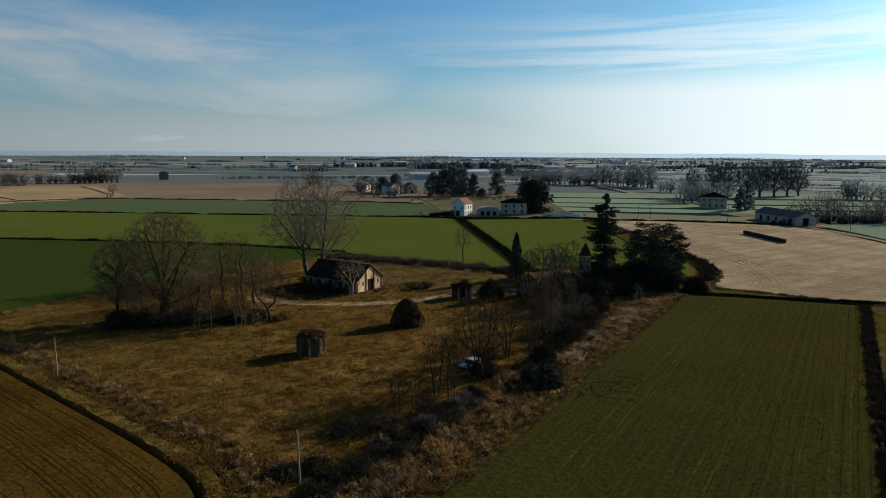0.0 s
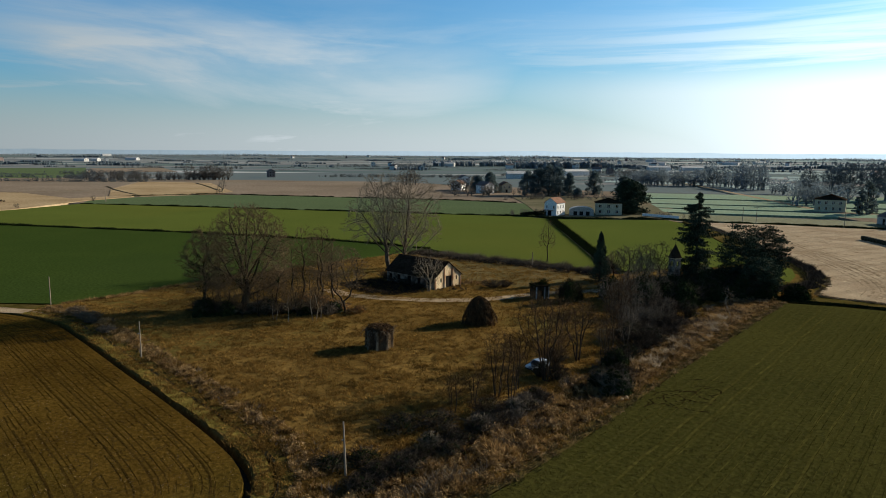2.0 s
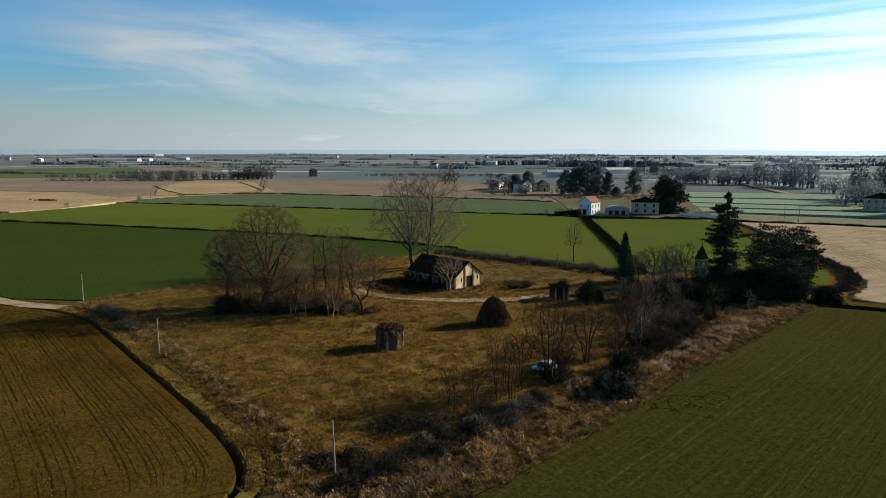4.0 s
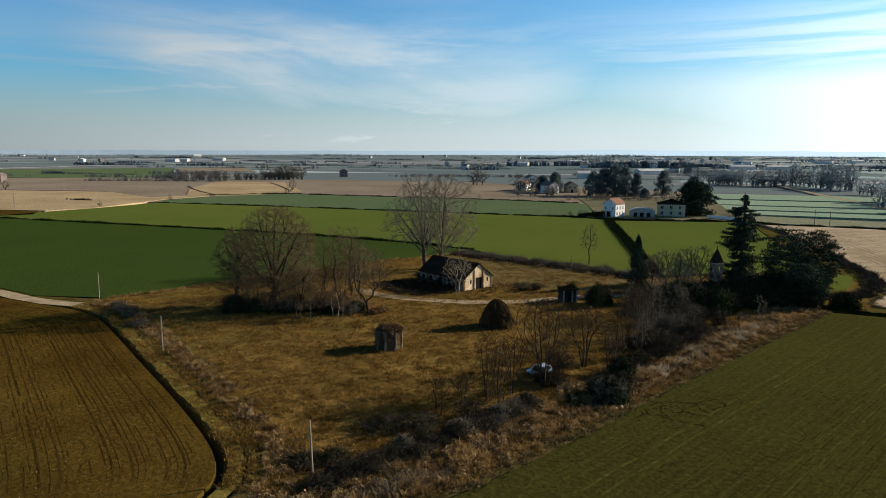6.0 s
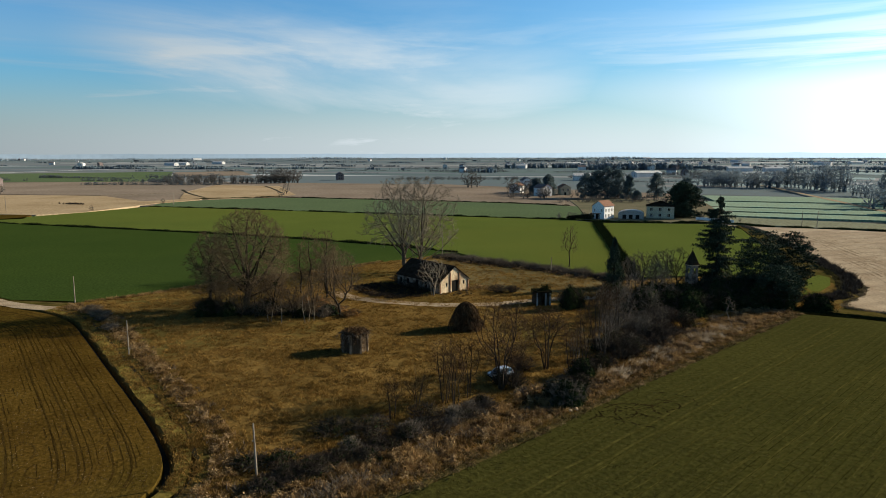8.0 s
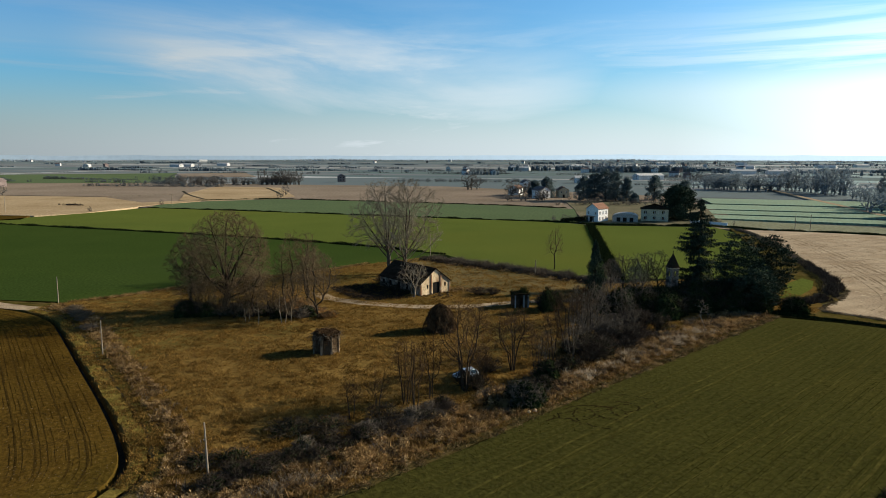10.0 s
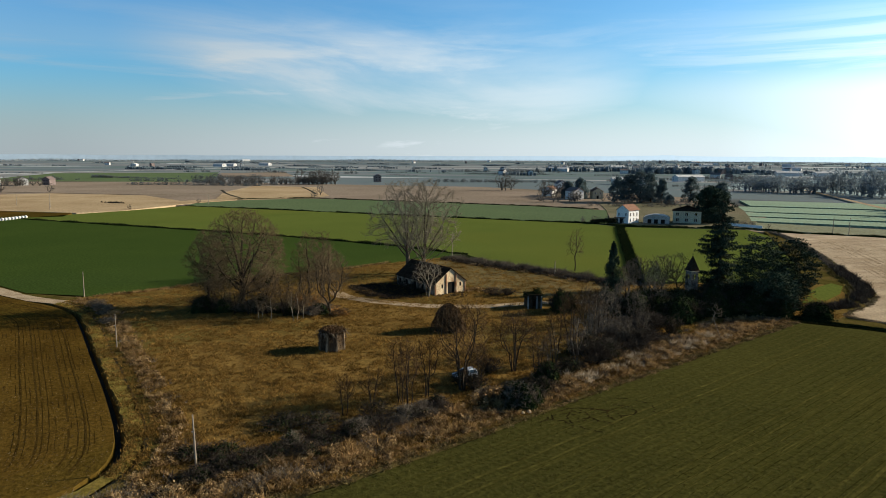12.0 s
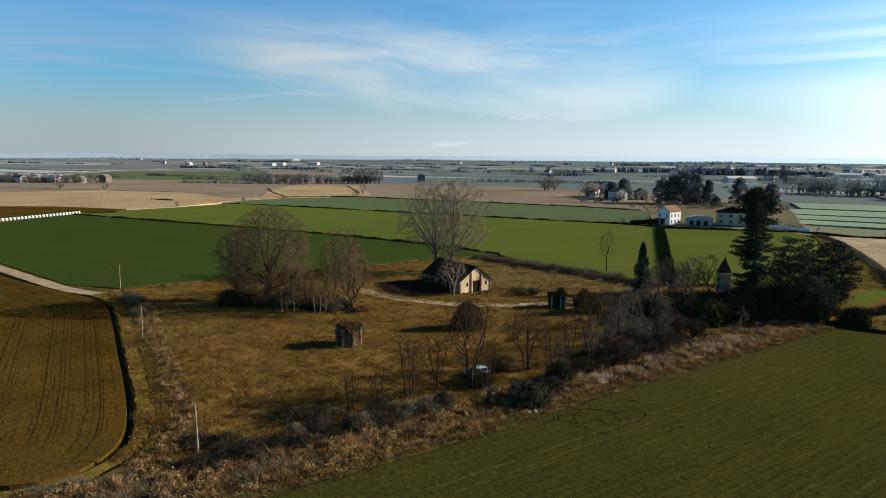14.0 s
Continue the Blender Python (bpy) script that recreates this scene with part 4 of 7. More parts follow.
def shrub(name, place, radius, height, label, seed, twigs=60, mat=BUSH, leaves=0, leaf_mat=IVY, group="", leaf_size=(0.15, 0.35), category="bush", peak=0.0):
    """A dense bare bush of stems from one root, with leaf blades where it is evergreen."""
    rng = random.Random(seed)
    t, lv = Tubes(), Leaves()
    for _ in range(twigs):
        a, lean = rng.uniform(0, 2 * math.pi), rng.random() ** 0.6
        d = Vector((math.cos(a) * lean * radius, math.sin(a) * lean * radius, height * math.sqrt(max(0.05, 1 - 0.75 * lean ** 2)) * rng.uniform(0.75, 1.05)))
        foot = Vector((math.cos(a), math.sin(a), 0)) * radius * 0.35 * lean
        mid = foot + d * 0.5 + Vector((rng.gauss(0, 0.12), rng.gauss(0, 0.12), 0.1)) * radius
        pts = [foot, mid, foot + d]
        t.add(pts, (0.035, 0.025, 0.012), 3)
        for _ in range(7):
            f = rng.uniform(0.3, 1.0)
            q = pts[1].lerp(pts[2], f) if f > 0.5 else pts[0].lerp(pts[1], f * 2)
            e = q + Vector((rng.gauss(0, 1), rng.gauss(0, 1), rng.uniform(0.1, 1.2))) * 0.22 * min(radius, height)
            t.add([q, q.lerp(e, 0.5) + Vector((rng.gauss(0, 0.05), rng.gauss(0, 0.05), 0)), e], (0.018, 0.014, 0.01), 3)
    for _ in range(leaves):
        a, u, r = rng.uniform(0, 2 * math.pi), rng.random(), rng.uniform(0.7, 1.0)
        bump = 1 + 0.22 * math.sin(3 * a + seed) * (1 - 0.6 * u) + 0.12 * math.sin(7 * a + 9 * u)
        c = math.sqrt(1 - u * u) * (1 - peak) + peak * (1 - u) ** 0.75
        lv.add(Vector((math.cos(a) * c * radius * r * bump, math.sin(a) * c * radius * r * bump, u * height * r * (0.9 + 0.1 * bump))), rng, rng.uniform(*leaf_size))
    if leaves >= 1200:
        # the dense inner mass behind the outer leaves
        rings, seg, n0 = 9, 20, len(lv.verts)
        for j in range(rings):
            u = j / rings
            c = (math.sqrt(1 - u * u) * (1 - peak) + peak * (1 - u) ** 0.75) * 0.8
            for i in range(seg):
                a = 2 * math.pi * i / seg
                bump = 1 + 0.22 * math.sin(3 * a + seed) * (1 - 0.6 * u) + 0.12 * math.sin(7 * a + 9 * u) + 0.16 * noise.noise(Vector((math.cos(a) * 2, math.sin(a) * 2, u * 4 + seed)))
                lv.verts.append((math.cos(a) * c * radius * bump, math.sin(a) * c * radius * bump, u * height * 0.86 * (0.9 + 0.1 * bump)))
        lv.verts.append((0.0, 0.0, height * 0.86))
        for j in range(rings - 1):
            for i in range(seg):
                a, b = n0 + j * seg + i, n0 + j * seg + (i + 1) % seg
                lv.faces.append((a, b, b + seg, a + seg))
        for i in range(seg):
            lv.faces.append((n0 + (rings - 1) * seg + i, n0 + (rings - 1) * seg + (i + 1) % seg, n0 + rings * seg))
    root = thing(name, (*place, 0.0), label, category, group=group)
    if twigs:
        mesh_object("stem_thicket", t.verts, t.faces, mat, root)
    if leaves:
        mesh_object("foliage", lv.verts, lv.faces, leaf_mat, root)
    return root


def conifer(name, place, height, width, label, seed, whorls=34, droop=0.35, bare=0.05, power=0.75, needle=0.5, dense=9, group=""):
    """A spruce or fir: a straight trunk, whorls of drooping boughs, hanging needle sprays."""
    rng = random.Random(seed)
    t, boughs, lv = Tubes(), [], Leaves()
    t.add([Vector((0, 0, -0.1)), Vector((0.1, 0, height * 0.5)), Vector((0, 0.1, height))], (height * 0.02, height * 0.012, 0.03), 7)
    for w in range(whorls):
        f = bare + (1 - bare) * (w + rng.random() * 0.6) / whorls
        z = f * height
        reach = width / 2 * (1 - f) ** power * rng.uniform(0.5, 1.3) + 0.35
        for k in range(6):
            if rng.random() < 0.12:
                continue
            a = rng.uniform(0, 2 * math.pi)
            r = reach * rng.uniform(0.45, 1.2)
            out = Vector((math.cos(a), math.sin(a), 0))
            p0 = Vector((0, 0, z))
            p1 = p0 + out * r * 0.55 + Vector((0, 0, -droop * r * 0.45))
            p2 = p0 + out * r + Vector((0, 0, -droop * r * 0.55 + 0.15 * r))
            b = Tubes()
            b.add([p0, p1, p2], (0.06, 0.04, 0.015), 3)
            boughs.append(b)
            for _ in range(int(dense * max(0.8, r))):
                g = rng.uniform(0.2, 1.05)
                q = p0.lerp(p1, g / 0.55) if g < 0.55 else p1.lerp(p2, (g - 0.55) / 0.5)
                q = q + Vector((rng.gauss(0, 0.10) * r, rng.gauss(0, 0.10) * r, -rng.random() * 0.35))
                tip = q + out * rng.uniform(0.1, 0.6) * needle + Vector((rng.gauss(0, 0.3), rng.gauss(0, 0.3), -rng.uniform(0.2, 1.0))) * needle
                lv.blade(q, tip, needle * rng.uniform(0.08, 0.2), rng)
    root = thing(name, (*place, 0.0), label, "tree", group=group)
    mesh_object("trunk", t.verts, t.faces, BARK, root)
    for b in boughs:
        mesh_object("bough", b.verts, b.faces, BARK, root)
    mesh_object("needles", lv.verts, lv.faces, NEEDLE, root)
    return root


def pine(name, place, height, width, label, seed, count=620, group=""):
    """A pine: a trunk and limbs that reach for layered pads, each pad a flat tuft of needle sprays."""
    rng = random.Random(seed)
    cloud = crown_cloud(rng, count, height * 0.1, height, width, (0.6, 0.85, 1.0, 1.0, 0.95, 0.78, 0.45), shell=0.33)
    nodes, parent = branch_out(rng, [[(0.1 * math.sin(i), 0, 0.5 * i - 0.1) for i in range(int(height * 1.3))]], cloud, 0.5, 4.0, 0.62, 0.02, 0.12)
    kids = set(parent)
    t, lv = Tubes(), Leaves()
    for i, p in enumerate(parent):
        if p >= 0:
            r = max(0.03, 0.2 * (1 - nodes[i][2] / height)) if i < height * 1.3 else 0.035
            t.add([Vector(nodes[p]), Vector(nodes[i])], (r, r), 5 if r > 0.1 else 3)
    for i, p in enumerate(nodes):
        ends = i not in kids
        if not ends and (i < height * 1.3 or rng.random() > 0.35):
            continue
        size = rng.uniform(0.75, 1.35) * (1.0 if ends else 0.7)
        for _ in range(60 if ends else 26):
            a, q = rng.uniform(0, 2 * math.pi), math.sqrt(rng.random()) * size
            s = Vector(p) + Vector((math.cos(a) * q, math.sin(a) * q, rng.gauss(0.05, 0.14) - 0.12 * q))
            lv.blade(s, s + Vector((math.cos(a) * 0.28 + rng.gauss(0, 0.12), math.sin(a) * 0.28 + rng.gauss(0, 0.12), rng.uniform(-0.05, 0.42))), rng.uniform(0.08, 0.19), rng)
    root = thing(name, (*place, 0.0), label, "tree", group=group)
    mesh_object("trunk", t.verts, t.faces, BARK, root)
    mesh_object("needles", lv.verts, lv.faces, NEEDLE, root)
    return root


def puffed(name, place, height, width, label, seed, puffs=60, per=90, bottom=0.12, size=(0.3, 0.6), group="", column=False, mat=NEEDLE, shape=0.5):
    """A pine or cypress: trunk, limbs to clumps of needles with gaps between."""
    rng = random.Random(seed)
    t, lv = Tubes(), Leaves()
    t.add([Vector((0, 0, -0.1)), Vector((0.15, 0.1, height * 0.5)), Vector((0, 0, height * 0.93))], (height * 0.022, height * 0.014, 0.04), 7)
    for i in range(puffs):
        f = bottom + (1 - bottom) * (i + rng.random()) / puffs
        if column == "dome":
            reach = width / 2 * min(1.0, (1.06 - f) * 1.7) ** 0.6
            r = reach * rng.random() ** 0.4
        elif column:
            reach = width / 2 * min(1.0, (1.02 - f) * 1.35) ** 0.8
            r = reach * rng.uniform(0.4, 0.9)
        else:
            reach = width / 2 * math.sin(math.pi * min(1.0, (0.14 + 0.86 * f)) ** 1.1) ** shape
            r = reach * rng.random() ** 0.45
        a = rng.uniform(0, 2 * math.pi)
        c = Vector((math.cos(a) * r, math.sin(a) * r, f * height))
        t.add([Vector((0, 0, c.z * 0.85)), c * 0.6 + Vector((0, 0, c.z * 0.33)), c], (0.09, 0.06, 0.03), 3)
        rad = (0.15 * rng.uniform(0.6, 1.25) if column in (False, "dome") else 0.24 * min(1.0, 1.15 - f) * rng.uniform(0.7, 1.1)) * width
        for _ in range(per):
            v = Vector((rng.gauss(0, 1), rng.gauss(0, 1), rng.gauss(0, 1))).normalized() * rad * rng.uniform(0.55, 1.05)
            v.z *= 0.62 if not column else 0.85 if column == "dome" else 1.3
            lv.add(c + v, rng, rng.uniform(*size))
    root = thing(name, (*place, 0.0), label, "tree", group=group)
    mesh_object("trunk", t.verts, t.faces, BARK, root)
    mesh_object("needles", lv.verts, lv.faces, mat, root)
    return root


def reeds(name, spots, label, seed, mat=STRAW, per=16, tall=(0.5, 1.5), lean=0.35, width=0.03, category="reeds"):
    """Tufts of dry blades on the spots (x, y, size), one joined mass."""
    rng = random.Random(seed)
    lv = Leaves()
    for x, y, s in spots:
        for _ in range(per):
            p = Vector((x + rng.gauss(0, 0.28) * s, y + rng.gauss(0, 0.28) * s, -0.02))
            h = rng.uniform(*tall) * s
            lv.blade(p, p + Vector((rng.gauss(0, lean) * h, rng.gauss(0, lean) * h, h)), width * rng.uniform(0.6, 1.5) * (0.6 + 0.4 * s), rng)
    return tagged(mesh_object(name, lv.verts, lv.faces, mat), label, category, kind="stuff")


def tussocks(name, spots, label, seed, mat, per=44, size=(0.10, 0.28), tall=0.5, category="brush"):
    """Low rounded clumps of dead leaves and stalks on the spots (x, y, size), one joined mass."""
    rng = random.Random(seed)
    lv = Leaves()
    for x, y, s in spots:
        for _ in range(per):
            a, u, r = rng.uniform(0, 2 * math.pi), rng.random(), rng.uniform(0.6, 1.05)
            c = math.sqrt(1 - u * u) * r * s * 0.55
            lv.add(Vector((x + math.cos(a) * c, y + math.sin(a) * c, 0.02 + u * r * s * tall)), rng, rng.uniform(*size))
    return tagged(mesh_object(name, lv.verts, lv.faces, mat), label, category, kind="stuff")


def clumped(spots, seed, pitch=0.22, cut=-0.15):
    """Keeps spots in uneven clumps, taller in their middles."""
    out = []
    for x, y, s in spots:
        v = noise.noise(Vector((x * pitch, y * pitch, seed))) + 0.5 * noise.noise(Vector((x * pitch * 3, y * pitch * 3, seed + 5)))
        if v > cut:
            out.append((x, y, s * (0.55 + 0.9 * min(1.0, v - cut))))
    return out


def along(line, d0, d1, count, rng, lo=0, hi=1):
    """Random spots beside a line, between two offsets."""
    a, b = offset(line, d0), offset(line, d1)
    out = []
    for _ in range(count):
        i = rng.randrange(int(lo * (len(line) - 1)), max(1, int(hi * (len(line) - 1))))
        f, g = rng.random(), rng.random()
        p = (a[i] * (1 - f) + a[i + 1] * f) * (1 - g) + (b[i] * (1 - f) + b[i + 1] * f) * g
        out.append((p[0], p[1], rng.uniform(0.6, 1.3)))
    return out


# the great trees west of the barn
tree("bare_tree", (-44.6, 129.2), 20.8, "broad bare tree with rounded russet crown and ivied trunk", 11, ivy=1800, fork=0.34, low=0.2, lean=(0.9, 0.0), radius=0.435, profile=(0.62, 0.95, 1.0, 0.97, 0.88, 0.68, 0.28), count=2700, step=0.5, thin=0.0215, pipe=1.98, twigs=3, twig=0.9, ivy_top=0.36, limbs=0.045, shell=0.36, arms=13, arm_angle=(8, 72), arm_length=0.42, arm_from=0.42)
tree("bare_tree", (-53.2, 131.0), 16.2, "slender bare tree wrapped in ivy", 12, ivy=2200, fork=0.5, low=0.22, radius=0.27, profile=(0.8, 0.9, 1.0, 0.8, 0.35), count=700, thin=0.024, pipe=2.25, twigs=3, ivy_top=0.68, limbs=0.05)
for i, (x, y, h, r) in enumerate([(-37.4, 147, 14.6, 0.23), (-32.6, 144, 15.2, 0.22), (-29.6, 141, 12.5, 0.22), (-40.5, 149, 11.5, 0.2), (-34.8, 150, 12.5, 0.2)]):
    tree("slender_tree", (x, y), h, "slender upright bare tree behind the thicket", 13 + i, fork=0.62, low=0.26, radius=r, profile=(0.55, 1.0, 0.95, 0.8, 0.35), count=330, thin=0.0215, pipe=2.08, twigs=2, twig=0.8, ivy=120, ivy_top=0.4, group="slender trees")
tree("gnarled_tree", (-24.6, 129.6), 12.8, "gnarled old tree with a thick forked trunk", 18, count=460, thin=0.023, twigs=2, radius=0.38, low=0.34, profile=(0.5, 0.9, 1.0, 0.85, 0.5), pipe=2.3, limbs=0.06, jitter=0.3,
     lines=[[(0.12 * math.sin(i), 0.1 * math.cos(i), -0.1 + 0.5 * i) for i in range(6)] + [(0.5 + 0.28 * i + 0.2 * math.sin(i * 1.3), 0.1 * i, 2.9 + 0.45 * i) for i in range(6)],
            [(-0.15 + 0.1 * math.sin(i), 0.1, -0.1 + 0.5 * i) for i in range(5)] + [(-0.5 - 0.25 * i + 0.2 * math.sin(i), -0.15 * i, 2.4 + 0.45 * i) for i in range(6)]])
for i, (x, y, h) in enumerate([(-50, 127, 6.5), (-47, 125.6, 7.5), (-40.5, 125.2, 7.0), (-37.6, 127, 8.5), (-35, 129.6, 8), (-31.5, 133, 7.5), (-43.5, 124.6, 5.5), (-39, 131, 9), (-33, 126.4, 6.0), (-30, 128.4, 5.5)]):
    tree("young_tree", (x, y), h, "young bare tree in a thicket", 30 + i, stems=1 + i % 3, spread=0.18, fork=0.3, low=0.2, radius=0.3, count=260, step=0.35, thin=0.019, twigs=2, twig=0.7, group="thicket trees", limbs=0.04)
rng = random.Random(55)
for i in range(34):
    a = i / 33
    x, y = -53 + 26 * a + rng.gauss(0, 0.8), 126.2 + rng.uniform(-1.6, 5.0) + 1.2 * a
    r = rng.uniform(1.1, 2.6)
    shrub("thicket_bush", (x, y), r, r * rng.uniform(0.7, 1.5), "dense dark thicket bush under the bare trees", 1050 + i, rng.randrange(50, 100), mat=rng.choice((BUSH, BUSH, SCRUB)), leaves=rng.choice((0, 400, 1200, 1800)), group="thicket under the trees")
for i, (x, y, r, h) in enumerate([(-71, 120, 1.8, 1.6), (-76, 124, 1.6, 1.5), (-63, 111.5, 1.3, 1.2), (-73.5, 121.6, 1.2, 1.0), (-69, 117.5, 1.1, 0.9)]):
    shrub("ditch_bush", (x, y), r, h, "low grey bare bush beside the ditch", 170 + i, 80, SCRUB, group="ditch bushes")
for i, (x, y, r, h) in enumerate([(-34, 135.5, 2.2, 2.6), (-31.5, 136.5, 2.4, 2.2), (-28.5, 133.5, 2.0, 1.9), (-27.4, 131.2, 2.2, 1.3), (-30.4, 132.6, 2.6, 1.6), (-25.9, 133.4, 1.8, 1.1), (-29.6, 135.2, 2.2, 1.8), (-21.8, 129.6, 1.3, 1.5), (-22.9, 128.4, 1.1, 1.2)]):
    shrub("russet_bush", (x, y), r, h, "bush with rusty dead leaves", 70 + i, 60, TWIG, 1300, RUST_LEAF, "russet bushes", (0.1, 0.22))
for i, (x, y, h) in enumerate([(-33.6, 121.6, 5.2), (-28.9, 122.8, 6.2), (-28.2, 124.6, 4.0), (-36.4, 122.6, 3.6)]):
    tree("pale_sapling", (x, y), h, "pale-stemmed bare sapling at the thicket's edge", 130 + i, PALE_BARK, TWIG, stems=1 + i % 2, spread=0.2, fork=0.45, low=0.35, radius=0.26, count=120, step=0.3, thin=0.018, twigs=2, twig=0.6, group="pale saplings", limbs=0.03)
# the pair behind the barn
for i, (x, y, h, lean) in enumerate([(-22.8, 181, 25.0, (-1.6, 0.0)), (-19.4, 180, 25.5, (1.4, 0.0))]):
    tree("tall_tree", (x, y), h, "tall pale-barked bare tree with fanned limbs behind the barn", 21 + i, GREY_BARK, ASH_BARK, fork=0.36, low=0.3, radius=0.40, profile=(0.85, 1.0, 0.98, 0.93, 0.86, 0.74, 0.45), count=640, step=0.7, thin=0.034, pipe=2.05, twigs=2, twig=1.2, arms=14, arm_angle=(5, 68), arm_length=0.52, arm_from=0.45,
         lean=lean, limbs=0.17, shell=0.45, lift=0.3, jitter=0.06)
tree("pale_tree", (-9.8, 151.6), 8.2, "small pale bare tree against the barn wall", 23, PALE_BARK, PALE_BARK, stems=3, spread=0.2, fork=0.3, low=0.28, radius=0.48, profile=(0.5, 0.85, 1.0, 0.9, 0.5), count=260, step=0.4, thin=0.024, twigs=1, twig=0.7, pipe=2.2, arms=6, arm_length=0.3)
tree("lone_tree", (21.3, 197), 11.5, "thin lone bare tree at the field edge", 24, fork=0.4, low=0.36, radius=0.24, count=200, thin=0.025, twigs=1, profile=(0.7, 1.0, 0.8, 0.4))
# by the car and the south hedge
VASE = (0.22, 0.5, 0.8, 1.0, 0.95, 0.6)
for i, (x, y, h, st, r) in enumerate([(11.4, 92.0, 11.8, 6, 0.36), (17.2, 102.0, 9, 5, 0.36), (25.1, 113.5, 10, 5, 0.26), (27.5, 120.5, 9.5, 5, 0.26), (4.6, 85.6, 8.2, 4, 0.24), (6.2, 83.4, 7.6, 3, 0.22), (7.2, 88.6, 7.5, 4, 0.25), (1.5, 82.5, 5.5, 3, 0.3), (13.2, 95, 5.5, 4, 0.3),
                                      (-1.0, 79.5, 4.5, 3, 0.3), (23, 106, 8.0, 3, 0.24), (21, 100.5, 6.5, 3, 0.28)]):
    tree("hedge_tree", (x, y), h, "thin many-stemmed bare tree in the hedge", 80 + i, BARK, VINE, stems=st, spread=0.16, fork=0.34, low=0.2, radius=r, profile=VASE, count=560 if i < 2 else 260, step=0.4, thin=0.02, twigs=2, twig=0.8, group="hedge trees", limbs=0.035, lift=0.3)
# chapel wood
conifer("fir_tree", (55.9, 171.5), 22.6, 15.5, "tall dark fir with drooping boughs", 91, 34, 0.6, 0.06, 0.7, 0.8, 30)
pine("pine_tree", (62.2, 159), 15.4, 4.7, "broad dark pine with layered needle pads", 92)
pine("pine_tree", (70.4, 164.5), 14.2, 4.4, "broad dark pine with layered needle pads", 93)
pine("pine_tree", (64.5, 152.5), 8.6, 4.2, "low dark pine at the edge of the wood", 95, 420)
puffed("cypress_tree", (31.6, 168), 12.3, 4.9, "dark narrow cypress tapering to a point", 94, 110, 130, 0.02, (0.16, 0.36), column=True)
for i, (x, y, h, r) in enumerate([(38.1, 166, 9.2, 0.42), (43, 170, 9.0, 0.4), (46.4, 168, 9.8, 0.36), (35.6, 171, 7, 0.4), (41, 163, 7.5, 0.4)]):
    tree("old_fruit_tree", (x, y), h, "spreading bare old fruit tree behind the wood", 100 + i, BARK, SCRUB, fork=0.2, low=0.2, radius=r, count=420, step=0.42, thin=0.024, twigs=2, twig=0.7, group="old fruit trees", jitter=0.22)
for i, (x, y, h) in enumerate([(30, 134, 8), (34, 141, 8.5), (40, 146, 8), (27.5, 134, 7), (31, 128.5, 7.5), (36, 134.5, 7), (29, 121, 7)]):
    tree("wood_tree", (x, y), h, "small bare tree in the chapel wood", 110 + i, BARK, SCRUB, stems=2, spread=0.16, fork=0.32, low=0.25, radius=0.3, count=240, step=0.4, thin=0.02, twigs=2, twig=0.7, group="chapel wood", limbs=0.04)
rng = random.Random(6)
for i in range(20):
    f = i / 19
    x, y = max(27.5, 29 + 19 * f + rng.gauss(0, 1.8)), 122 + 28 * f + rng.gauss(0, 3.5)
    shrub("wood_bush", (x, y), rng.uniform(1.8, 3.0), rng.uniform(2.0, 4.2), "dense dark bush in the chapel wood", 200 + i, 80, SCRUB if f < 0.35 else BUSH, leaves=0 if f < 0.5 else rng.choice((0, 600, 1400)), group="chapel wood bushes")
for i in range(44):
    f = i / 43
    x, y = 32 + 38 * f + rng.gauss(0, 2.2), 141 + 17 * f + rng.uniform(-7, 8)
    shrub("evergreen_bush", (x, y), rng.uniform(2.4, 3.6), rng.uniform(3.0, 6.2), "large black-green evergreen bush in the chapel wood", 250 + i, 50, leaves=3000, leaf_mat=IVY, group="chapel wood evergreens", leaf_size=(0.2, 0.42))
line_in = offset(BRUSH_S, 11.0)
for i in range(15):
    f = 0.64 + 0.16 * i / 14
    b = line_in[int(f * (len(line_in) - 1))]
    shrub("scrub_bush", (b[0] + rng.gauss(0, 1.8), b[1] + rng.gauss(0, 1.8)), rng.uniform(1.4, 2.6), rng.uniform(1.6, 3.6), "dark bare scrub bush between reeds and wood", 280 + i, 90, leaves=rng.choice((0, 0, 700)), group="scrub along the reeds")
for i, f in enumerate((0.61, 0.65, 0.69, 0.73, 0.77)):
    b = line_in[int(f * (len(line_in) - 1))]
    tree("scrub_tree", (b[0] + rng.gauss(0, 1.5), b[1] + rng.gauss(0, 1.5)), rng.uniform(4.5, 7.5), "thin grey bare tree above the scrub", 330 + i, SCRUB, SCRUB, stems=3, spread=0.18, fork=0.35, low=0.25, radius=0.28, count=190, step=0.35, thin=0.02, twigs=2, twig=0.7, group="scrub trees", limbs=0.04)

tree("dead_tree", (50.6, 131.0), 6.0, "pale leaning dead tree at the wood's edge", 345, PALE_BARK, SCRUB, fork=0.5, low=0.4, radius=0.22, count=60, step=0.4, thin=0.025, twigs=1, twig=0.6, lean=(-1.2, 0.4))

# ---- buildings ----


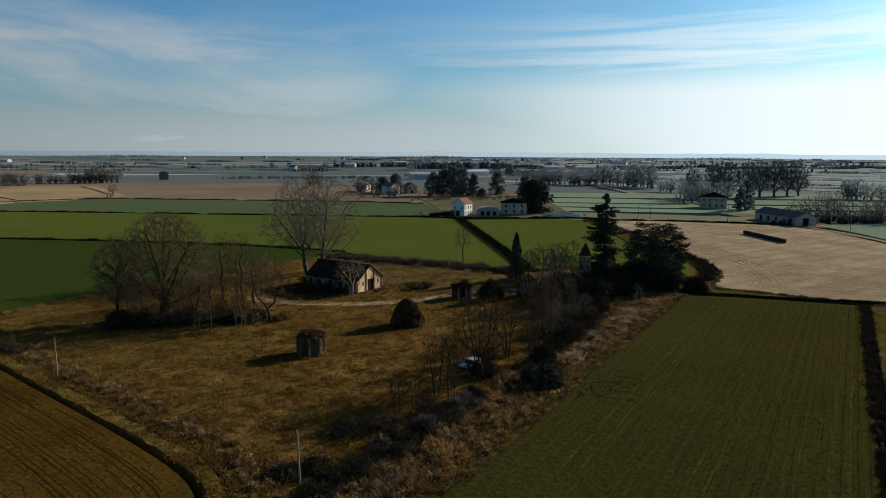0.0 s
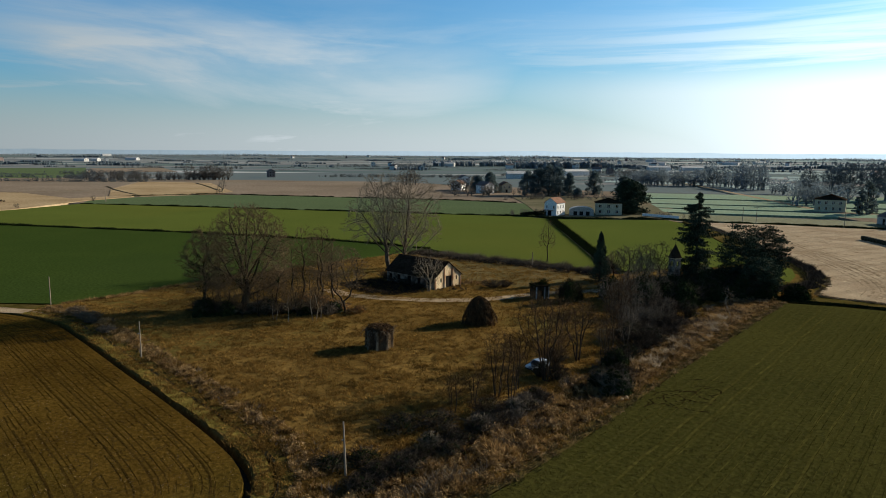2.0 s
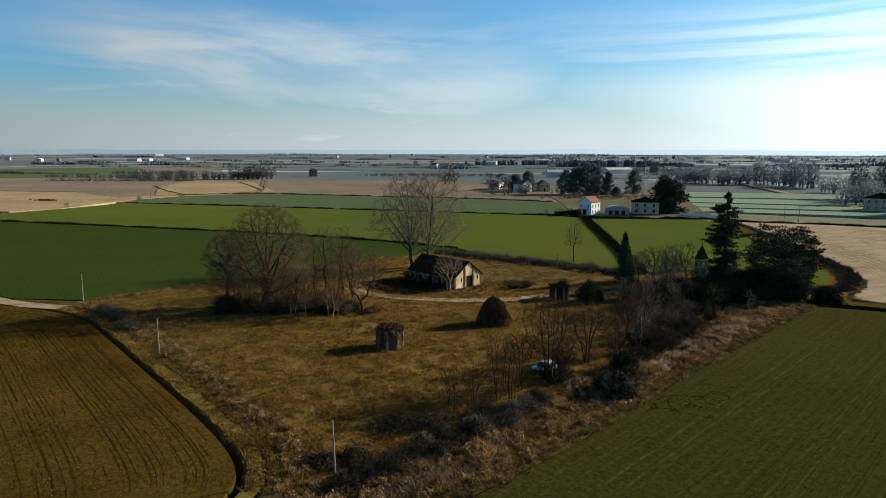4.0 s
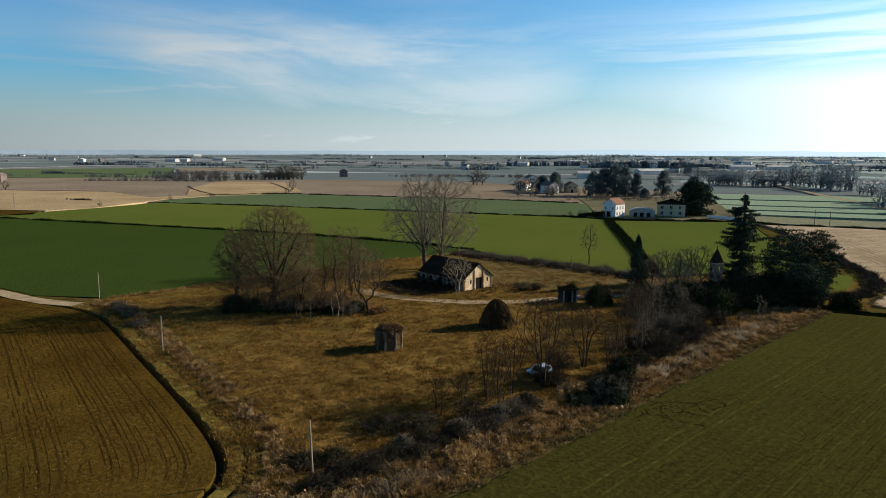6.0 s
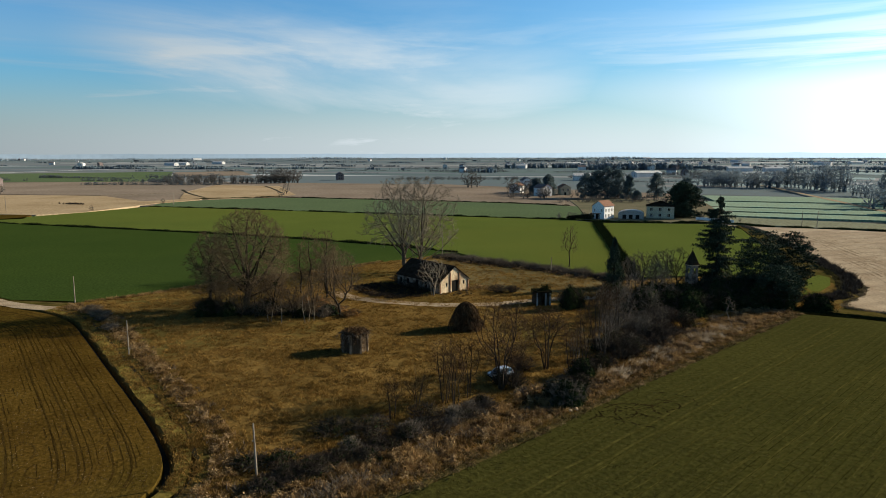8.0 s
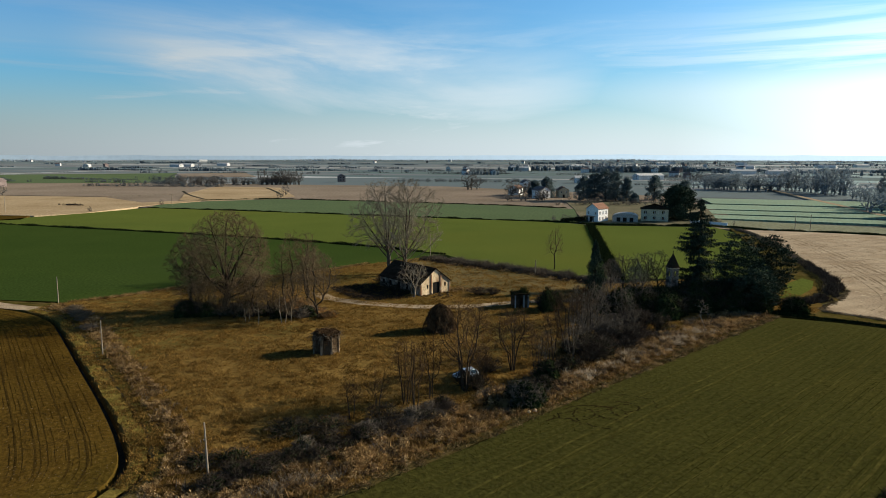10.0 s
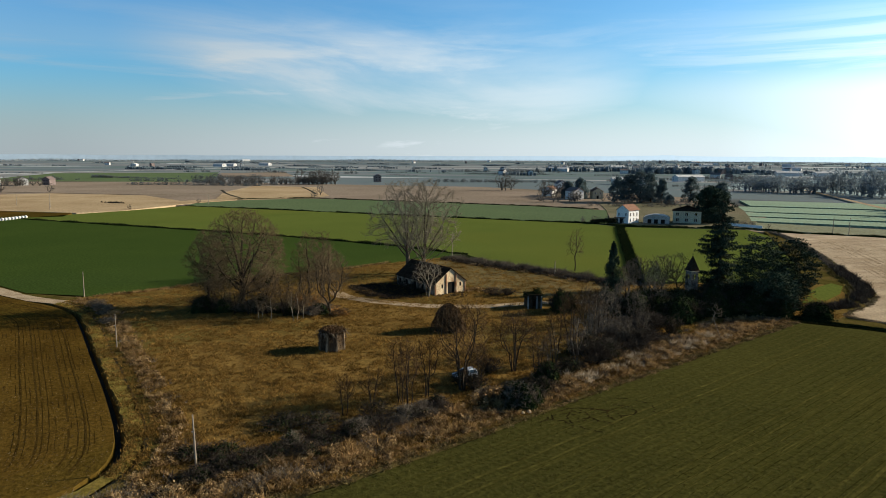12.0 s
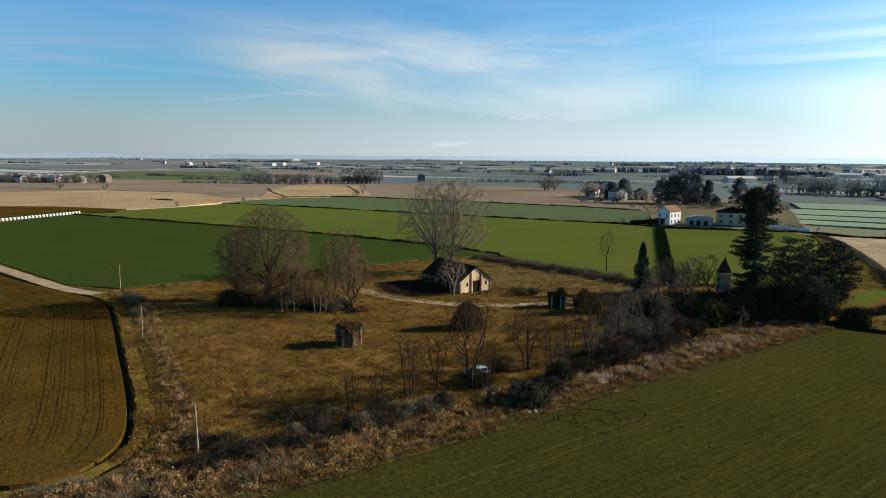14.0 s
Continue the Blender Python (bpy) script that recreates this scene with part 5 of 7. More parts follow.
def wall_cells(bm, width, top, openings, m, thick=0.35):
    """A wall along x from 0 to width, its outer face at y = 0, its top by top(x), with openings (x0, x1, z0, z1) cut through."""
    xs = sorted({0.0, width, width / 2, *(v for o in openings for v in o[:2])})
    for xa, xb in zip(xs, xs[1:]):
        mid = (xa + xb) / 2
        zs = [(0.0, 0.0)]
        for o in sorted((o for o in openings if o[0] <= mid <= o[1]), key=lambda o: o[2]):
            zs += [(o[2], o[2]), (o[3], o[3])]
        zs.append((top(xa), top(xb)))
        for lo, hi in zip(zs[::2], zs[1::2]):
            if hi[0] - lo[0] < 1e-4 and hi[1] - lo[1] < 1e-4:
                continue
            corners = [(x, y, z) for y in (0.0, thick) for x, z in ((xa, lo[0]), (xb, lo[1]), (xb, hi[1]), (xa, hi[0]))]
            v = [bm.verts.new(m @ Vector(c)) for c in corners]
            for f in ((0, 1, 2, 3), (5, 4, 7, 6), (4, 0, 3, 7), (1, 5, 6, 2), (3, 2, 6, 7), (4, 5, 1, 0)):
                bm.faces.new([v[i] for i in f])
    bmesh.ops.remove_doubles(bm, verts=bm.verts[:], dist=0.001)


def house(name, place, turn, w, l, eave, ridge, label, wall_mat, roof_mat, front=(), right=(), back=(), left=(), hip=False, over=0.45, category="house",
          group="", chimneys=(), pane=True, doors=()):
    """A house: gable front along local x at y = 0, length l along y. Each side lists its windows (x0, x1, z0, z1)."""
    root = thing(name, (*place, 0.0), label, category, turn, group)
    flat = lambda x: eave
    gable = flat if hip else (lambda x: ridge - (ridge - eave) * abs(x - w / 2) / (w / 2))
    sides = (("front", w, gable, front, pose(0, 0, 0)), ("right", l, flat, right, pose(w, 0, 0, 0, 0, 90)),
             ("back", w, gable, back, pose(w, l, 0, 0, 0, 180)), ("left", l, flat, left, pose(0, l, 0, 0, 0, -90)))
    for sd, wide, top, holes, m in sides:
        bm = bmesh.new()
        inset = 0.0 if sd in ("front", "back") else 0.352
        cut = [(a - inset, b - inset, c, d) for a, b, c, d in holes]
        wall_cells(bm, wide - 2 * inset, top if not inset else (lambda x, e=eave: e), cut, m @ pose(inset, 0, 0))
        wall = part("wall", bm, wall_mat, root)
        for a, b, c, d in holes:
            door = c < 0.05
            bm = bmesh.new()
            for v in box(bm, a + 0.002, b - 0.002, 0.16, 0.22, c + 0.002, d - 0.002):
                v.co = m @ v.co
            win = part("door" if door else "window", bm, DARK if not pane or door else GLASS, root)
            if pane and not door:
                bm = bmesh.new()
                x = (a + b) / 2
                for dims in ((a + 0.003, a + 0.08, 0.09, 0.155, c + 0.003, d - 0.003), (b - 0.08, b - 0.003, 0.09, 0.155, c + 0.003, d - 0.003), (x - 0.04, x + 0.04, 0.09, 0.155, c + 0.003, d - 0.003)):
                    for v in box(bm, *dims):
                        v.co = m @ v.co
                part("frame", bm, WHITE, win)
                bm = bmesh.new()
                for v in box(bm, a - 0.08, b + 0.08, -0.1, 0.08, c - 0.09, c - 0.004):
                    v.co = m @ v.co
                part("sill", bm, CONCRETE, win)
    # roof
    t = 0.16
    if hip:
        dx = w / 2
        e = eave - 0.02
        pts = [(-over, -over, e), (w + over, -over, e), (w + over, l + over, e), (-over, l + over, e), (w / 2, dx, ridge), (w / 2, l - dx, ridge)]
        for f in ((0, 1, 4), (1, 2, 5, 4), (2, 3, 5), (3, 0, 4, 5)):
            bm = bmesh.new()
            lo = [bm.verts.new(Vector(pts[i])) for i in f]
            hi = [bm.verts.new(Vector(pts[i]) + Vector((0, 0, t))) for i in f]
            n = len(f)
            bm.faces.new(hi)
            bm.faces.new(lo[::-1])
            for i in range(n):
                bm.faces.new((lo[i], lo[(i + 1) % n], hi[(i + 1) % n], hi[i]))
            part("roof_slope", bm, roof_mat, root)
    else:
        slope = (ridge - eave) / (w / 2)
        courses = 10
        for sgn in (0, 1):
            roof = None
            for k in range(courses):
                a, b = -over + (w / 2 + over) * k / courses, -over + (w / 2 + over) * (k + 1.12) / courses
                b = min(b, w / 2)
                za, zb = eave + slope * a + 0.03, eave + slope * b + 0.03
                lift = 0.05
                q = [(a, za + lift), (b, zb), (b, zb + t * 0.6), (a, za + t * 0.6 + lift)]
                if sgn:
                    q = [(w - x, z) for x, z in q][::-1]
                p = prism_part("roof_slope" if roof is None else "tile_course", q, "y", -over, l + over, roof_mat, root if roof is None else roof)
                roof = roof or p
        box_part("ridge_cap", (w / 2 - 0.16, w / 2 + 0.16, -over, l + over, ridge + 0.06, ridge + 0.2), roof_mat, root)
    for cx, cy, ch in chimneys:
        bm = bmesh.new()
        box(bm, cx - 0.3, cx + 0.3, cy - 0.3, cy + 0.3, eave, ch)
        box(bm, cx - 0.4, cx + 0.4, cy - 0.4, cy + 0.4, ch + 0.003, ch + 0.12)
        part("chimney", bm, BRICK, root)
    return root


BARN_W, BARN_L = 9.0, 16.4
barn = house("barn", (-8.5, 153.3), 50.0, BARN_W, BARN_L, 2.7, 6.0, "derelict plastered barn with a dark sagging tiled roof", PLASTER, ROOF,
             front=((1.9, 2.45, 1.45, 2.4), (3.75, 5.75, 0.0, 2.75), (7.2, 7.75, 1.5, 2.5)),
             left=((1.0, 1.9, 0.9, 2.0), (3.7, 4.9, 0.8, 2.1), (7.2, 8.5, 0.0, 2.2), (10.6, 11.8, 0.8, 2.1), (13.7, 14.6, 0.9, 2.0)), over=0.35, category="barn", pane=False)
# the left wall's shade is put into its darker plaster
for child in barn.children:
    if child.name.startswith("wall") and max(v.co.x for v in child.data.vertices) < 0.5:
        child.data.materials[0] = SHADED_STAINED
for x in (0.0, 3.1, 5.95, 8.68):
    top = 2.7 + 3.3 * (1 - abs(x + 0.16 - BARN_W / 2) / (BARN_W / 2))
    box_part("pilaster", (x, x + 0.32, -0.16, -0.003, 0.0, top - 0.3), BRICK, barn, "exposed red-brown brick pilaster")
for y in (0.2, 3.4, 6.3, 9.6, 12.8, 15.8):
    box_part("pilaster", (-0.14, -0.003, y, y + 0.4, 0.0, 2.55), SHADED_STAINED, barn)

# chapel with its bell tower among the trees
chapel = thing("chapel", (49.3, 166.5, 0), "small old chapel tower with a pointed dark spire", "chapel", 32)
bm = bmesh.new()
wall_cells(bm, 2.0, lambda x: 6.2, ((0.65, 1.35, 4.3, 5.6),), pose(-1.0, -1.0, 0), 0.25)
wall_cells(bm, 2.0, lambda x: 6.2, ((0.65, 1.35, 4.3, 5.6),), pose(1.0, 1.0, 0, 0, 0, 180), 0.25)
wall_cells(bm, 1.49, lambda x: 6.2, ((0.4, 1.1, 4.3, 5.6),), pose(1.0, -0.745, 0, 0, 0, 90), 0.25)
wall_cells(bm, 1.49, lambda x: 6.2, ((0.4, 1.1, 4.3, 5.6),), pose(-1.0, 0.745, 0, 0, 0, -90), 0.25)
# the tower's shaded look comes from the darkened plaster
part("tower_wall", bm, SHADED_STAINED, chapel)
box_part("cornice", (-1.15, 1.15, -1.15, 1.15, 6.204, 6.4), PLASTER, chapel, bevel=0.04)
bm = bmesh.new()
bmesh.ops.create_cone(bm, cap_ends=True, segments=4, radius1=1.65, radius2=0.03, depth=3.4, matrix=pose(0, 0, 8.11, 0, 0, 45))
part("spire", bm, ROOF, chapel)
bm = bmesh.new()
box(bm, -0.03, 0.03, -0.03, 0.03, 9.7, 10.4)
box(bm, -0.2, 0.2, -0.03, 0.03, 10.12, 10.18)
part("cross", bm, DARK, chapel)
# overgrown round hut on the meadow
hut = thing("overgrown_hut", (-14.2, 106.5, 0), "crumbling round brick hut with ivy over its top", "hut")
for i in range(8):
    a0, a1 = math.pi / 4 * i + 0.05, math.pi / 4 * (i + 1) - 0.05
    r, ri = 2.1, 1.75
    h0, h1 = 3.0 + 0.25 * math.sin(i * 2.3), 3.0 + 0.25 * math.sin(i * 2.3 + 1)
    if i == 6:
        h0 = h1 = 2.4
    bm = bmesh.new()
    ring = [(math.cos(a) * q, math.sin(a) * q) for q, a in ((r, a0), (r, a1), (ri, a1), (ri, a0))]
    v = [bm.verts.new((x, y, 0)) for x, y in ring] + [bm.verts.new((x, y, h)) for (x, y), h in zip(ring, (h0, h1, h1, h0))]
    for f in ((3, 2, 1, 0), (4, 5, 6, 7), (0, 1, 5, 4), (1, 2, 6, 5), (2, 3, 7, 6), (3, 0, 4, 7)):
        bm.faces.new([v[k] for k in f])
    part("wall_panel", bm, HUT_STONE, hut)
    a = math.pi / 4 * i
    bm = bmesh.new()
    bmesh.ops.create_cone(bm, cap_ends=True, segments=6, radius1=0.27, radius2=0.22, depth=3.1, matrix=pose(math.cos(a) * 2.08, math.sin(a) * 2.08, 1.55))
    part("pillar", bm, HUT_PLASTER, hut, "pale crumbling plastered pillar")
rng = random.Random(77)
lv, tb = Leaves(), Tubes()
for _ in range(5200):
    a, q = rng.uniform(0, 2 * math.pi), math.sqrt(rng.random())
    hang = 0.0 if q < 0.8 else rng.random() ** (1.1 if math.cos(a) < 0.3 else 2.4) * 2.8
    lv.add(Vector((math.cos(a) * q * 2.35, math.sin(a) * q * 2.35, 3.15 + 0.45 * math.sqrt(1 - q * q) + rng.gauss(0, 0.12) - hang)), rng, rng.uniform(0.15, 0.35))
for _ in range(160):
    a, q = rng.uniform(0, 2 * math.pi), rng.uniform(1.0, 2.4)
    p = Vector((math.cos(a) * q, math.sin(a) * q, 3.2))
    e = p + Vector((math.cos(a) * 0.5 + rng.gauss(0, 0.4), math.sin(a) * 0.5 + rng.gauss(0, 0.4), rng.uniform(-1.6, 0.6)))
    tb.add([p, p.lerp(e, 0.5) + Vector((0, 0, 0.15)), e], (0.03, 0.025, 0.015), 3)
mesh_object("ivy", lv.verts, lv.faces, VINE, hut)
mesh_object("bare_vine", tb.verts, tb.faces, SCRUB, hut)

dome = shrub("domed_bush", (1.9, 123.6), 2.75, 5.2, "tall domed dark bush standing alone on the meadow", 78, 0, VINE, 7000, VINE, leaf_size=(0.10, 0.24), peak=0.10)
rng = random.Random(79)
lv = Leaves()
for _ in range(5200):
    a, u = rng.uniform(0, 2 * math.pi), rng.random() ** 0.8
    c = math.sqrt(1 - u * u) * 0.94 + 0.06 * (1 - u)
    lump = 1 + 0.22 * math.sin(3 * a + 78) * (1 - 0.6 * u) + 0.12 * math.sin(7 * a + 9 * u)
    p = Vector((math.cos(a) * c * 2.75 * lump, math.sin(a) * c * 2.75 * lump, u * 5.15))
    lv.blade(p, p + Vector((math.cos(a) * 0.18 + rng.gauss(0, 0.14), math.sin(a) * 0.18 + rng.gauss(0, 0.14), -rng.uniform(0.2, 0.8))), 0.05, rng)
mesh_object("trailing_growth", lv.verts, lv.faces, VINE, dome)

# brick pump house at the farm track
pump = thing("pump_house", (15.0, 147.0, 0), "small ruined brick outbuilding with pale piers", "outbuilding", 20)
bm = bmesh.new()
wall_cells(bm, 4.0, lambda x: 3.0, ((1.5, 2.3, 0.0, 2.0),), pose(-2, -2, 0), 0.3)
wall_cells(bm, 4.0, lambda x: 3.0, (), pose(2, 2, 0, 0, 0, 180), 0.3)
wall_cells(bm, 3.39, lambda x: 2.9, ((1.2, 2.0, 1.0, 2.0),), pose(2, -1.695, 0, 0, 0, 90), 0.3)
wall_cells(bm, 3.39, lambda x: 2.9, (), pose(-2, 1.695, 0, 0, 0, -90), 0.3)
part("wall", bm, HUT_STONE, pump)
for x in (-2.0, -0.95, 0.45, 1.7):
    box_part("pier", (x, x + 0.35, -2.2, -2.004, 0, 2.85), HUT_STONE if x == -0.95 else CONCRETE, pump, "pale plastered pier", 0.02)
box_part("roof_slab", (-2.2, 2.2, -2.3, 2.2, 3.004, 3.18), ROOF, pump, bevel=0.03)
lv = Leaves()
for _ in range(1100):
    lv.add(Vector((1.2 + rng.gauss(0, 0.65), rng.gauss(0, 0.7), 3.6 + rng.gauss(0, 0.45))), rng, rng.uniform(0.15, 0.35))
for _ in range(500):
    lv.add(Vector((rng.uniform(-2.3, 2.3), rng.uniform(-2.3, 2.3), 3.25 + abs(rng.gauss(0, 0.14)))), rng, rng.uniform(0.15, 0.3))
for _ in range(1500):
    x, y = rng.uniform(-2.35, 2.35), rng.choice((-2.3, 2.25)) + rng.gauss(0, 0.06)
    if rng.random() < 0.5:
        x, y = rng.choice((-2.25, 2.25)) + rng.gauss(0, 0.06), rng.uniform(-2.3, 2.3)
    lv.add(Vector((x, y, 3.25 - rng.random() ** 2 * 1.3)), rng, rng.uniform(0.12, 0.28))
mesh_object("ivy", lv.verts, lv.faces, IVY, pump)
pump.matrix_basis = pose(15.0, 147.0, 0, 0, 0, 20) @ Matrix.Diagonal((0.78, 0.78, 0.95, 1))

# farmhouses beyond the green field
white_house = house("white_house", (33.5, 344.5), -34, 6.8, 9.0, 6.4, 8.8, "two-storey white farmhouse with a terracotta roof", WHITE, TERRA,
      front=((0.8, 1.7, 3.6, 4.9), (4.7, 5.6, 3.6, 4.9), (2.0, 4.4, 0.0, 2.4)), right=[(x, x + 1.1, z, z + 1.4) for x in (1.0, 3.8, 6.6) for z in (0.9, 3.6)], chimneys=((2.0, 5.0, 8.4),))
shed = thing("shed", (46.2, 345.5, 0), "low shed with an arched pale grey metal roof", "shed", -6)
arc = [(6.0 + 6.2 * math.cos(math.pi * i / 14), 2.2 + 2.0 * math.sin(math.pi * i / 14)) for i in range(15)]
prism_part("wall", [(0.0, -0.3), (12.0, -0.3), (12.0, 2.2)] + [(6.0 + (x - 6.0) * 0.965, z - 0.06) for x, z in arc[1:-1]] + [(0.0, 2.2)], "y", 0.0, 8.0, CONCRETE, shed)
prism_part("roof", arc + [(6.0 + 6.0 * math.cos(math.pi * i / 14), 2.12 + 1.95 * math.sin(math.pi * i / 14)) for i in range(14, -1, -1)], "y", -0.4, 8.4, METAL, shed)
for x in (2.0, 5.0, 8.2):
    box_part("door", (x, x + 1.8, -0.06, -0.004, 0.0, 2.0), DARK, shed)
house("cream_house", (60.2, 350.5), -6, 13.0, 10.0, 5.9, 8.3, "two-storey cream farmhouse with a hipped dark roof", CREAM, ROOF, hip=True,
      front=[(x, x + 1.5, z, z + 1.4) for x in (1.4, 5.6, 9.8) for z in (0.9, 3.7)], left=[(x, x + 1.2, 3.7, 5.1) for x in (2, 6)], chimneys=((9, 6, 8.9),))
house("villa", (186.5, 388), -28, 15.0, 12.0, 6.6, 9.4, "large pale villa with a hipped dark roof", CREAM, ROOF, hip=True,
      front=[(x, x + 1.3, z, z + 1.5) for x in (1.6, 5.0, 8.4, 11.8) for z in (1.0, 4.2)], left=[(x, x + 1.3, z, z + 1.5) for x in (2, 5.5, 9) for z in (1.0, 4.2)])
box_part("porch_roof", (-0.6, 5.2, -1.9, -0.01, 2.65, 2.85), TERRA, white_house, bevel=0.03)
for x in (-0.45, 2.2, 4.9):
    box_part("porch_post", (x, x + 0.16, -1.8, -1.64, 0.0, 2.64), WHITE, white_house)
for i in range(8):
    shrub("farm_hedge", (22.5 + 1.5 * i, 340.5 + 0.35 * i), 1.5, 1.6 + 0.16 * i, "dark clipped evergreen hedge beside the white house", 560 + i, 30, leaves=420, group="farm hedge", leaf_size=(0.3, 0.6))
for i in range(9):
    panel = tagged(box_part("fence_panel", (0, 2.2, -0.06, 0.06, 0.0, 1.3), WHITE, None, "white painted fence panel beside the farm drive"), category="fence", group="farm drive fence")
    panel.matrix_basis = pose(83 + 1.6 * i, 347 - 1.5 * i, 0, 0, 0, -43)
slab("barn_yard", [(181, 284), (200, 281), (214, 330), (212, 402), (181, 402), (182.5, 331)], BROWN, "bare winter yard round the long shed", -0.03)
house("long_barn", (184.5, 289.5), 2, 10.0, 32.0, 3.6, 6.0, "long low farm shed with a grey wall and dark roof", CONCRETE, FAR_ROOF, left=[(x, x + 2.0, 0, 2.6) for x in (4, 10, 16, 22, 27)],
      front=((3.5, 6.5, 0, 3.4),), category="barn", pane=False)
house("farmhouse", (17, 531), 10, 8.0, 14.0, 5.5, 8.0, "cream farmhouse half hidden by pines", CREAM, TERRA, front=((1.5, 2.7, 3.4, 4.7), (5.2, 6.4, 3.4, 4.7), (3, 4.6, 0, 2.3)))
house("farmhouse", (-24, 556), -15, 9.0, 12.0, 5.5, 7.8, "white farmhouse with a terracotta roof", WHITE, TERRA, front=((1.5, 2.7, 3.4, 4.7), (5.2, 6.4, 3.4, 4.7)))

# black ivy thicket in the hedge, with fallen stones at its foot
for x, y, r, h, n in ((20.9, 87.4, 1.3, 2.2, 2200), (19.2, 86.9, 1.0, 1.5, 1400), (21.6, 89.6, 1.3, 2.7, 1800)):
    shrub("ivy_thicket", (x, y), r, h, "dense black-green ivy thicket in a hedge hollow", int(x * 10), 70, SCRUB, n, IVY, leaf_size=(0.12, 0.3), group="ivy hollow")
shrub("ivy_thicket", (20.0, 88.6), 1.7, 3.2, "dense black-green ivy thicket in a hedge hollow", 431, 120, SCRUB, 4200, IVY, leaf_size=(0.12, 0.34), group="ivy hollow")
shrub("ivy_thicket", (18.6, 90.6), 1.4, 2.4, "dense black-green ivy thicket in a hedge hollow", 432, 90, SCRUB, 2600, IVY, leaf_size=(0.12, 0.34), group="ivy hollow")
rng = random.Random(31)
for x, y, s in ((21.4, 86.2, 0.32), (20.7, 85.6, 0.22), (14.9, 90.6, 0.25)):
    bm = bmesh.new()
    bmesh.ops.create_icosphere(bm, subdivisions=2, radius=s, matrix=Matrix.Translation((x, y, s * 0.35)))
    for v in bm.verts:
        v.co += (v.co - Vector((x, y, s * 0.35))) * (noise.noise(v.co * 2.1) * 0.55)
        v.co.z = max(-0.05, v.co.z)
    tagged(part("fallen_stone", bm, PLASTER, None), "pale fallen stone at the ivy's foot", "stone", "fallen stones")

# ---- car under the hedge trees ----
car = thing("parked_car", (10.75, 97.3, 0), "white hatchback parked on the meadow beside bare trees", "car", 38)
# lower body, bonnet to tailgate; the glasshouse stands on it, narrower, under a white roof
side = [(-1.82, 0.34), (-1.85, 0.66), (-1.74, 0.82), (-0.85, 0.93), (1.62, 0.98), (1.84, 0.90), (1.86, 0.45), (1.72, 0.30)]
bm = bmesh.new()
va = [[bm.verts.new((x, y, z)) for x, z in side] for y in (-0.8, 0.8)]
n = len(side)
bm.faces.new(va[0])
bm.faces.new(va[1][::-1])
for i in range(n):
    bm.faces.new((va[0][i], va[1][i], va[1][(i + 1) % n], va[0][(i + 1) % n]))
bmesh.ops.recalc_face_normals(bm, faces=bm.faces[:])
bmesh.ops.bevel(bm, geom=bm.edges[:], offset=0.07, segments=2, affect="EDGES")
part("body", bm, CARPAINT, car)


def slanted(bm, low, high):
    """A block between two level rectangles (x0, x1, half width, z)."""
    vs = [bm.verts.new((x, y, r[3])) for r in (low, high) for x, y in ((r[0], -r[2]), (r[1], -r[2]), (r[1], r[2]), (r[0], r[2]))]
    for f in ((3, 2, 1, 0), (4, 5, 6, 7), (0, 1, 5, 4), (1, 2, 6, 5), (2, 3, 7, 6), (3, 0, 4, 7)):
        bm.faces.new([vs[i] for i in f])


bm = bmesh.new()
slanted(bm, (-0.90, 1.66, 0.74, 0.94), (-0.28, 1.34, 0.62, 1.40))
part("glasshouse", bm, GLASS, car, "dark tinted windows all round")
bm = bmesh.new()
slanted(bm, (-0.34, 1.40, 0.65, 1.39), (-0.20, 1.26, 0.58, 1.47))
part("roof", bm, CARPAINT, car)
for y in (-1, 1):
    for lo, hi in ((-0.92, -0.32), (0.36, 0.36), (1.66, 1.36)):
        t = Tubes()
        t.add([Vector((lo, y * 0.745, 0.93)), Vector((hi, y * 0.63, 1.41))], (0.045, 0.04), 6)
        mesh_object("pillar", t.verts, t.faces, CARPAINT, car)
    for x in (-1.15, 1.18):
        bm = bmesh.new()
        bmesh.ops.create_cone(bm, cap_ends=True, segments=20, radius1=0.31, radius2=0.31, depth=0.2, matrix=pose(x, y * 0.73, 0.31, 90))
        wheel = part("wheel", bm, RUBBER, car)
        bm = bmesh.new()
        bmesh.ops.create_cone(bm, cap_ends=True, segments=14, radius1=0.19, radius2=0.17, depth=0.04, matrix=pose(x, y * 0.845, 0.31, 90))
        part("rim", bm, METAL, wheel)
    box_part("headlight", (-1.87, -1.72, y * 0.60 - 0.13, y * 0.60 + 0.13, 0.60, 0.75), METAL, car, bevel=0.03)
    box_part("tail_light", (1.78, 1.885, y * 0.66 - 0.09, y * 0.66 + 0.09, 0.62, 0.9), material("red_lamp", (0.25, 0.01, 0.01), (0.3, 0.015, 0.012), 1, 0.3, 0), car, bevel=0.02)
box_part("bumper", (-1.90, -1.80, -0.7, 0.7, 0.36, 0.52), RUBBER, car, bevel=0.03)

# ---- poles, bales ----


def pole(place, height, label, group, lean=(0, 0), arm=False, radius=0.13):
    root = thing("pole", (*place, 0), label, "pole", group=group)
    t = Tubes()
    t.add([Vector((0, 0, -0.2)), Vector((lean[0] * 0.5, lean[1] * 0.5, height * 0.5)), Vector((*lean, height))], (radius, radius * 0.85, radius * 0.65), 8)
    t.faces.append(tuple(range(16, 24)))
    mesh_object("shaft", t.verts, t.faces, WOODPOLE, root)
    if arm:
        box_part("bracket", (-0.35, -0.08, -0.03, 0.03, height * 0.66, height * 0.66 + 0.06), METAL, root)
    return root


